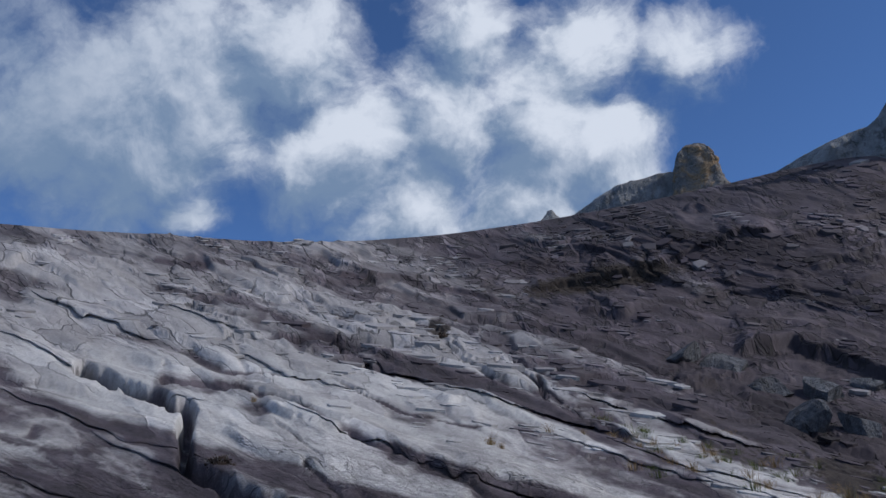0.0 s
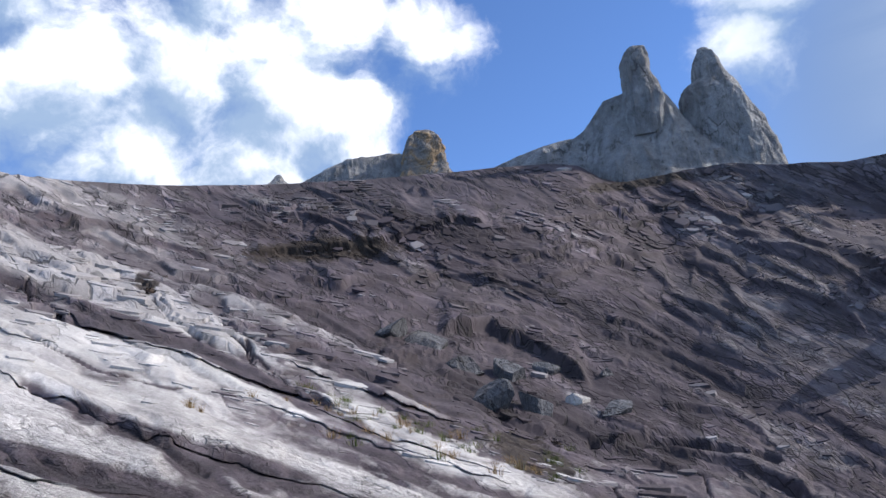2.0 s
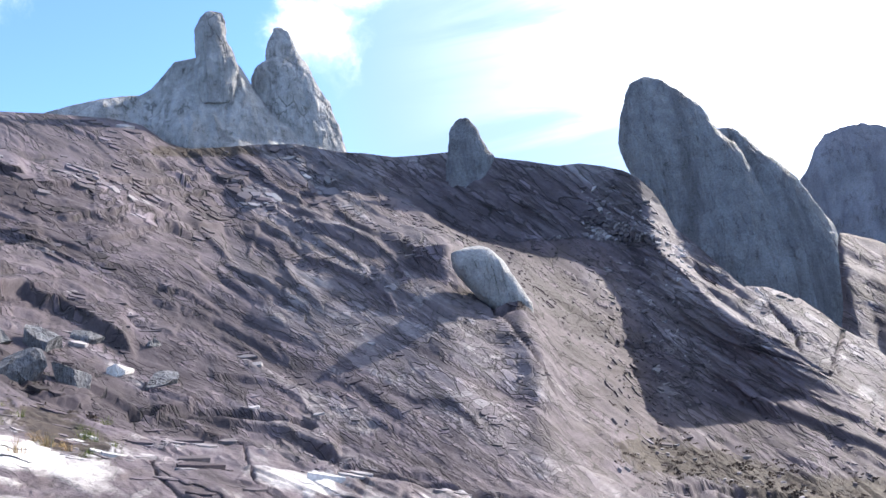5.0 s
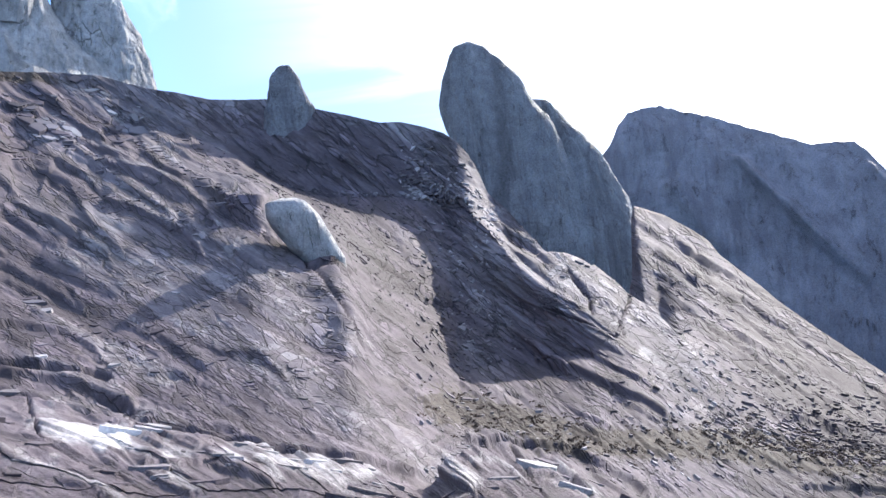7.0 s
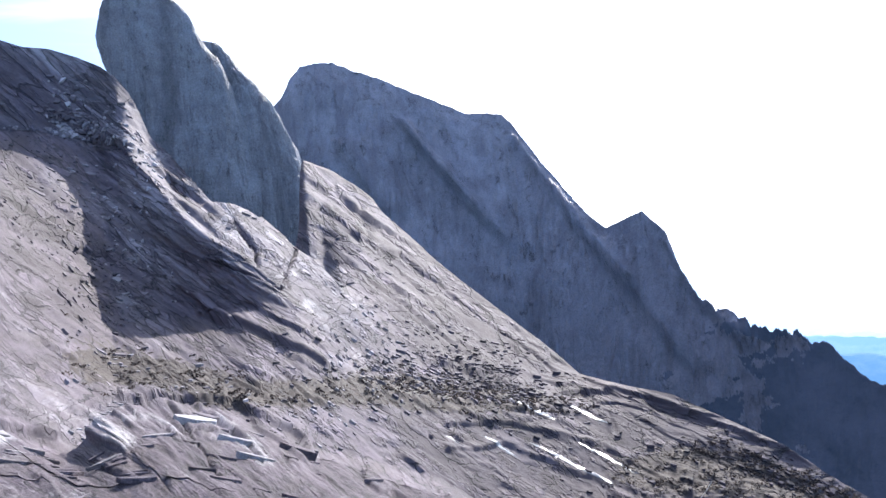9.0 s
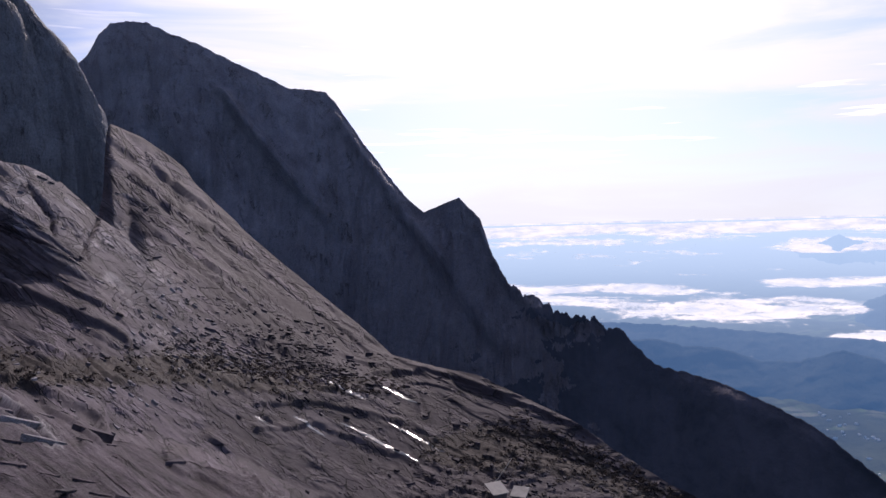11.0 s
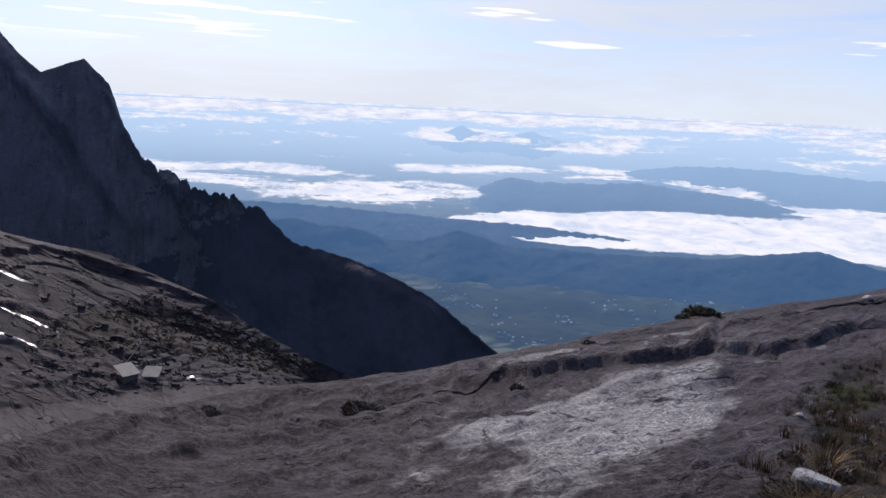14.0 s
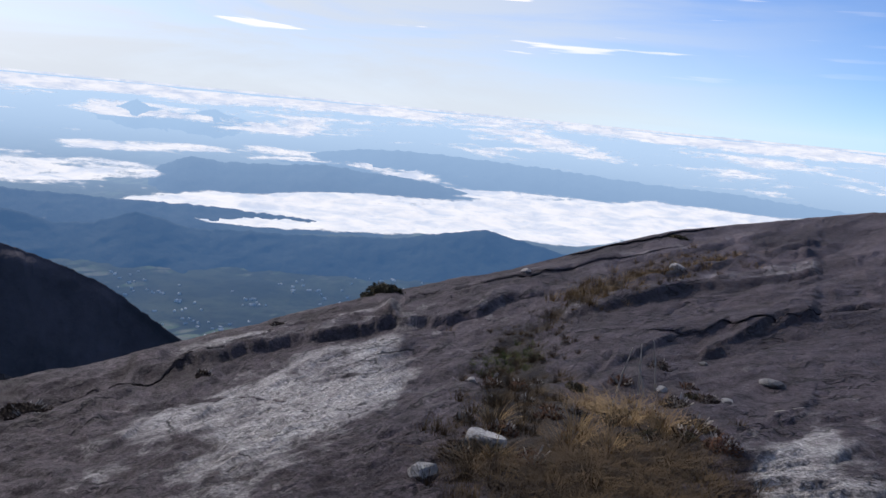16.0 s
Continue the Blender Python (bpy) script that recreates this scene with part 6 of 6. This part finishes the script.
shrub(on_ground(-0.8, 12.4, lift=-0.1), 1.0, 0.8, 0.7, 0.09, 500, "brown heath shrub in a rock hollow", HEATH, 38)
shrub(on_ground(-16.2, 5.4, lift=-0.05), 0.45, 0.35, 0.4, 0.04, 600, "rust-brown heath plant in the crack", HEATH, 39)

# heath and low scrub in the gully and along the ledges
g = np.random.default_rng(17)
a_, s_ = scatter(2200, -2, 114, 5.7, 10.9, np.clip(plants * 1.0 - 0.12, 0, 1), 9)
V, F, base_n = [], [], 0
for q, (az, s, p) in enumerate(zip(a_, s_, sample(ground_co, a_, s_))):
    wide = g.uniform(0.25, 0.8)
    v, f = leaf_cloud(26, wide, wide, wide * 0.45, wide * 0.2, 1000 + q % 40)
    V.append(v + p)
    F.append(f + base_n)
    base_n += len(v)
tagged(new("scrub", raw_mesh("scrub", np.concatenate(V).tolist(), np.concatenate(F).tolist(), (HEATH,))), "low brown heath scrub filling the gully", "scrub", kind="stuff")


def tufts(name, spots, blades, tall, wide, mat, label, seed, droop=0.6):
    """Grass: curved tapering blades that spread out of each tuft."""
    g = np.random.default_rng(seed)
    V, F = [], []
    for p, k in spots:
        for b in range(blades):
            a = g.uniform(0, 6.283)
            out = Vector((math.cos(a), math.sin(a), 0))
            side = Vector((-out.y, out.x, 0)) * (0.0022 * k * g.uniform(0.7, 1.5))
            h = tall * k * g.uniform(0.5, 1.2)
            reach = h * droop * g.uniform(0.3, 1.2)
            foot = Vector(p) + out * (wide * k * g.uniform(0, 0.5))
            n0 = len(V)
            for t in (0.0, 0.4, 0.75, 1.0):
                c = foot + out * (reach * t * t) + Vector((0, 0, h * (t - 0.35 * t * t * droop) - 0.02))
                V.append(c + side * (1 - t * 0.9)), V.append(c - side * (1 - t * 0.9))
            F += [(n0, n0 + 1, n0 + 3, n0 + 2), (n0 + 2, n0 + 3, n0 + 5, n0 + 4), (n0 + 4, n0 + 5, n0 + 7, n0 + 6)]
    return tagged(new(name, raw_mesh(name, [tuple(v) for v in V], F, (mat,))), label, "grass", kind="stuff")


def along(points, count, spread_az, spread_el, seed, size):
    """Places along a line of headings and height angles on the near slab."""
    g = np.random.default_rng(seed)
    pa, pe = np.array([p[0] for p in points]), np.array([p[1] for p in points])
    out = []
    t = g.uniform(0, len(points) - 1, count)
    for x in t:
        az = np.interp(x, np.arange(len(points)), pa) + g.normal(0, spread_az)
        el = np.interp(x, np.arange(len(points)), pe) + g.normal(0, spread_el)
        p = sample(ground_co, np.array([az]), row_at(az, max(el, -27), 2.0, 4.0))[0]
        out.append((p, size * g.uniform(0.7, 1.35)))
    return out


tufts("brown_grass", along(((147, -25), (151, -20), (150, -17), (152.5, -14.5)), 190, 1.8, 0.9, 51, 0.8), 60, 0.13, 0.16, BROWN, "brown withered grass and heath filling the seam", 61)
tufts("brown_grass", along(((153, -25.5), (157, -24), (161, -23.5), (164, -22)), 170, 2.6, 1.5, 52, 0.9), 70, 0.11, 0.2, BROWN, "dense dark brown grass tussocks beside the slab", 62, 1.1)
tufts("dry_grass", along(((152, -22.5), (157, -20.5), (161, -19.3)), 20, 2.6, 1.0, 53, 1.0), 70, 0.17, 0.14, STRAW, "straw-coloured dry grass tussocks", 63, 0.9)
tufts("dry_grass", along(((153.6, -13.0), (157, -10.8), (161, -8.6), (164, -7.6)), 110, 0.9, 0.3, 54, 1.2), 40, 0.16, 0.22, STRAW, "dry grass growing along the seam in the slab", 64)
tufts("brown_grass", along(((152.5, -14.0), (156, -11.6), (160, -9.2), (165, -7.4)), 110, 1.1, 0.35, 55, 1.2), 40, 0.14, 0.22, BROWN, "withered grass growing along the seam in the slab", 65)
tufts("dry_grass", along(((154.5, -19.2), (158.0, -19.6), (160.5, -18.6)), 5, 0.5, 0.3, 71, 1.3), 90, 0.20, 0.10, STRAW, "arching straw-coloured grass tussocks", 71, 1.7)
tufts("brown_grass", along(((150, -24.5), (155, -23.5), (160, -22.5), (163, -21.5)), 16, 1.6, 0.6, 72, 1.15), 120, 0.15, 0.16, BROWN, "large dark brown grass tussocks with drooping blades", 72, 1.5)
tufts("green_grass", along(((147.6, -17.6), (150, -16.8), (151.6, -15.4)), 44, 0.8, 0.4, 56, 0.75), 60, 0.11, 0.14, GREEN, "green grass and moss patch in the seam", 66)
tufts("dry_grass", [(on_ground(1.9, 4.9), 2.2), (on_ground(-13.9, 9.0), 1.6), (on_ground(2.6, 4.6), 1.4)], 90, 0.2, 0.16, STRAW, "lone dry grass tuft in a crack", 67)
tufts("dry_grass", along(((6, 6.5), (12, 4.0), (18, 1.6), (25, -1.5)), 30, 1.6, 0.7, 57, 2.2), 50, 0.2, 0.2, STRAW, "small dry grass tufts in the cracks of the slope", 68)
tufts("brown_grass", along(((10, 5.5), (16, 2.6), (22, 0.2), (26.5, -1.2)), 40, 1.5, 0.6, 58, 2.4), 50, 0.16, 0.25, GREEN, "olive grass tufts in the cracks of the slope", 69)
for k, (az, el, size) in enumerate(((147.3, -21.5, 0.10), (151.0, -18.6, 0.12), (149.5, -19.6, 0.1), (160.5, -16.0, 0.14), (162.5, -16.6, 0.12), (155, -18.3, 0.12), (147, -23.5, 0.12), (153.5, -20.5, 0.12), (158.5, -19.2, 0.14), (163.5, -19.5, 0.14), (165.3, -20.5, 0.13), (152, -16.4, 0.12), (162, -18.3, 0.14), (158, -17.4, 0.13), (149.2, -15.9, 0.12), (164.0, -17.6, 0.12))):
    shrub(on_ground(az, el, 2.0, 4.0, -0.01), size * 1.2, size, size * 0.9, 0.012, 420, "low brown heath plant in the grassy seam", (HEATH, RUST, LEAF)[k % 3], 90 + k)


g = np.random.default_rng(88)
for k in range(34):
    az = float(g.uniform(146.5, 165))
    el = float(np.interp(az, (146, 152, 158, 165), (-21.5, -20.5, -21, -20)) + g.normal(0, 1.6))
    size = float(g.uniform(0.05, 0.11))
    shrub(on_ground(az, el, 2.0, 4.0, -0.01), size * 1.4, size * 1.1, size, 0.010, 260, ("low rust-red heath plant among dry grass", "low dark green heath plant among dry grass", "low brown heath plant among dry grass")[k % 3], (RUST, LEAF, HEATH)[k % 3], 140 + k)


def stone(place, lx, ly, lz, turn, seed, label, mat, flat=0.8):
    """An angular weathered stone, sunk a little into the ground."""
    bm = bmesh.new()
    bmesh.ops.create_icosphere(bm, subdivisions=4, radius=1.0)
    co = np.array([v.co[:] for v in bm.verts])
    g = np.random.default_rng(seed)
    for _ in range(13):
        d = g.normal(0, 1, 3)
        d /= np.linalg.norm(d)
        over = co @ d - g.uniform(0.55, 0.85) * flat / 0.8
        co = co - np.clip(over, 0, None)[:, None] * d
    co = co * (1 + 0.05 * fractal(co * 3, 4, 0.6, seed))[:, None] * np.array((lx, ly, lz)) / 2 * 1.2
    for v, c in zip(bm.verts, co):
        v.co = c
    me = bpy.data.meshes.new("stone")
    bm.to_mesh(me)
    bm.free()
    me.materials.append(mat)
    ob = tagged(new("stone", me), label, "stone")
    ob.matrix_world = Matrix.Translation(place + Vector((0, 0, lz * 0.32))) @ Matrix.Rotation(turn, 4, "Z")
    return ob


stone(on_ground(148.8, -22.9, 2, 4), 0.25, 0.17, 0.14, 0.5, 41, "pale angular granite stone lying in withered grass", STONE)
stone(on_ground(144.6, -25.0, 2, 4), 0.14, 0.11, 0.10, 1.4, 42, "small pale granite stone beside the grass", STONE)
stone(on_ground(167.9, -15.7, 2, 4), 0.24, 0.14, 0.09, 0.2, 43, "flat grey stone lying on the dark slab", PALE)
stone(on_ground(163.3, -14.9, 2, 4), 0.13, 0.09, 0.06, 0.9, 44, "small grey stone at the edge of the grass", PALE)
stone(on_ground(147.6, -18.9, 2, 4), 0.07, 0.06, 0.05, 0.9, 45, "small white stone in the grassy seam", STONE)
stone(on_ground(149.3, -17.7, 2, 4), 0.06, 0.05, 0.05, 0.3, 46, "small white stone in the grassy seam", STONE)
stone(on_ground(160.8, -17.2, 2, 4), 0.10, 0.07, 0.06, 0.3, 47, "small grey stone among heath plants", STONE)
stone(on_ground(165.2, -17.3, 2, 4), 0.09, 0.06, 0.05, 0.3, 48, "small grey stone beside the grass", STONE)
stone(on_ground(160.6, -9.4, 3, 4), 0.35, 0.22, 0.2, 0.3, 49, "pale stone lying in dry grass on the slab", STONE)
stone(on_ground(150.5, -10.9, 3, 4), 0.22, 0.18, 0.12, 0.3, 50, "pale stone lying on the slab's rim", STONE)


for k, (az, el, w_, h_) in enumerate(((27.9, 3.4, 3.6, 4.0), (23.6, 5.6, 6.5, 5.5), (26.0, 5.6, 5.0, 4.5), (20.4, 6.4, 7.0, 4.5), (18.0, 8.2, 7.5, 4.0), (30.5, 2.4, 5.0, 3.0), (25.3, 2.9, 5.0, 5.0), (22.0, 3.8, 6.0, 5.0), (30.0, 5.0, 3.0, 2.0), (15.5, 9.2, 6.0, 3.5))):
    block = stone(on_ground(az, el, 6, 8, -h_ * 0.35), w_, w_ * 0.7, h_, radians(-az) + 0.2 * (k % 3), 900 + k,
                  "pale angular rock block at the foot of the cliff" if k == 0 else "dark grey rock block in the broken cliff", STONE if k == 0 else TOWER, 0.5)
    block.name = "rock_block"
    tagged(block, "", "rock block", "cliff blocks")


def rod(name, points, r0, r1, mat, label, category, group=""):
    """A thin tapering stalk through some places."""
    V, F = [], []
    for k, p in enumerate(points):
        r = r0 + (r1 - r0) * k / (len(points) - 1)
        for j in range(6):
            V.append((p[0] + r * math.cos(j * 1.047), p[1] + r * math.sin(j * 1.047), p[2]))
        if k:
            b = (k - 1) * 6
            F += [(b + j, b + (j + 1) % 6, b + 6 + (j + 1) % 6, b + 6 + j) for j in range(6)]
    F += [tuple(range(5, -1, -1)), tuple(len(V) - 6 + j for j in range(6))]
    return tagged(new(name, raw_mesh(name, V, F, (mat,))), label, category, group)


for k, (az, el, h, lean) in enumerate(((157.8, -17.8, 0.42, -0.06), (159.3, -17.6, 0.44, 0.02), (160.4, -17.2, 0.46, 0.05), (159.7, -17.6, 0.28, 0.06))):
    p = on_ground(az, el, 2, 4)
    rod("dead_stalk", [p, p + Vector((lean * 0.5, lean * 0.3, h * 0.5)), p + Vector((lean * 1.3, lean * 0.6, h))], 0.009, 0.005, TWIG, "bleached dead plant stalk standing in the seam", "stalk", "dead stalks")
p = on_ground(168.2, -17.2, 2, 4, 0.012)
q = on_ground(169.9, -16.7, 2, 4, 0.014)
d = (q - p)
rod("fallen_twig", [p, p + d * 0.5 + Vector((0, 0, 0.004)), q + Vector((0, 0, 0.01))], 0.006, 0.004, TWIG, "bleached twig lying on the dark slab", "twig")


# ---- the little shelter in the gully ----
TIN = simple("pale_tin", (0.13, 0.125, 0.12), (0.20, 0.19, 0.18), 1.0, 0.6, 0.01)
BOARD = simple("grey_board", (0.10, 0.085, 0.075), (0.17, 0.15, 0.13), 3.0, 0.85, 0.01)


def box_mesh(name, corners, mat):
    return raw_mesh(name, corners, [(0, 3, 2, 1), (4, 5, 6, 7), (0, 1, 5, 4), (1, 2, 6, 5), (2, 3, 7, 6), (3, 0, 4, 7)], (mat,))


def slab_box(x0, x1, y0, y1, z, thick, rise):
    """A board from x0 to x1 that rises towards y1."""
    return [(x0, y0, z), (x1, y0, z), (x1, y1, z + rise), (x0, y1, z + rise), (x0, y0, z + thick), (x1, y0, z + thick), (x1, y1, z + rise + thick), (x0, y1, z + rise + thick)]


def hut(az, el, wide, deep, tall, rise, label, turn):
    ob = tagged(new("hut"), label, "hut")
    ob.matrix_world = Matrix.Translation(on_ground(az, el, 6, 8)) @ Matrix.Rotation(radians(-az) + turn, 4, "Z")
    part("wall", box_mesh("wall", slab_box(-wide / 2, wide / 2, -deep / 2, deep / 2, -1.0, tall + 1.0, 0.0), BOARD), ob, "grey weathered boards")
    part("roof", box_mesh("roof", slab_box(-wide / 2 - 0.2, wide / 2 + 0.2, -deep / 2 - 0.25, deep / 2 + 0.25, tall + 0.02, 0.08, rise), TIN), ob, "pale sheet-metal roof")
    return ob


hut(101.1, -18.55, 1.5, 1.4, 0.45, 0.7, "low shelter with a pale sheet-metal roof", 0.5)
hut(102.7, -18.65, 1.3, 1.1, 0.4, 0.6, "low shelter with a pale sloping roof", -0.3)
p = on_ground(101.0, -17.5, 6, 8)
rod("pole", [p, p + Vector((-0.3, -0.9, 1.3)), p + Vector((-0.55, -1.8, 2.7))], 0.06, 0.04, TWIG, "bleached wooden pole leaning above the shelter", "pole")


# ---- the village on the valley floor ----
# pale walls with the same emission haze mixed in
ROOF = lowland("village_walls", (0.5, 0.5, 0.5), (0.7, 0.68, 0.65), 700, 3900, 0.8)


def village(count, seed):
    """Small far houses, boxes with gabled roofs, in loose clusters on the valley floor."""
    g = np.random.default_rng(seed)
    V, F = [], []
    hubs = ((124.5, -13.6), (127, -14.8), (131.5, -14.4), (129, -16.2), (134, -12.9), (139.5, -11.9), (123.5, -12.8), (137, -13.4), (142.5, -12.2), (126, -15.8))
    for k in range(count):
        a0, e0 = hubs[k % len(hubs)]
        az, el = a0 + g.normal(0, 1.1), e0 + g.normal(0, 0.35)
        r = math.exp(np.interp(el, LE[CREST + 2:CREST + 5, 0], np.log(LR[CREST + 2:CREST + 5, 0])))
        c = spot(az, r)
        w_, d_, h_ = g.uniform(1.5, 5), g.uniform(1.5, 3), g.uniform(1.2, 2.4)
        turn = Matrix.Rotation(g.uniform(0, 3.1), 3, "Z")
        n0 = len(V)
        for q in ((-w_, -d_, -4), (w_, -d_, -4), (w_, d_, -4), (-w_, d_, -4), (-w_, -d_, h_), (w_, -d_, h_), (w_, d_, h_), (-w_, d_, h_), (-w_, 0, h_ * 1.8), (w_, 0, h_ * 1.8)):
            V.append(tuple(c + turn @ Vector(q)))
        F += [tuple(n0 + i for i in f) for f in ((0, 1, 5, 4), (1, 2, 6, 9, 5), (2, 3, 7, 6), (3, 0, 4, 8, 7), (4, 5, 9, 8), (6, 7, 8, 9))]
    return tagged(new("village", raw_mesh("village", V, F, (ROOF,))), "far village of small pale houses on the valley floor", "village", kind="stuff")


village(110, 77)
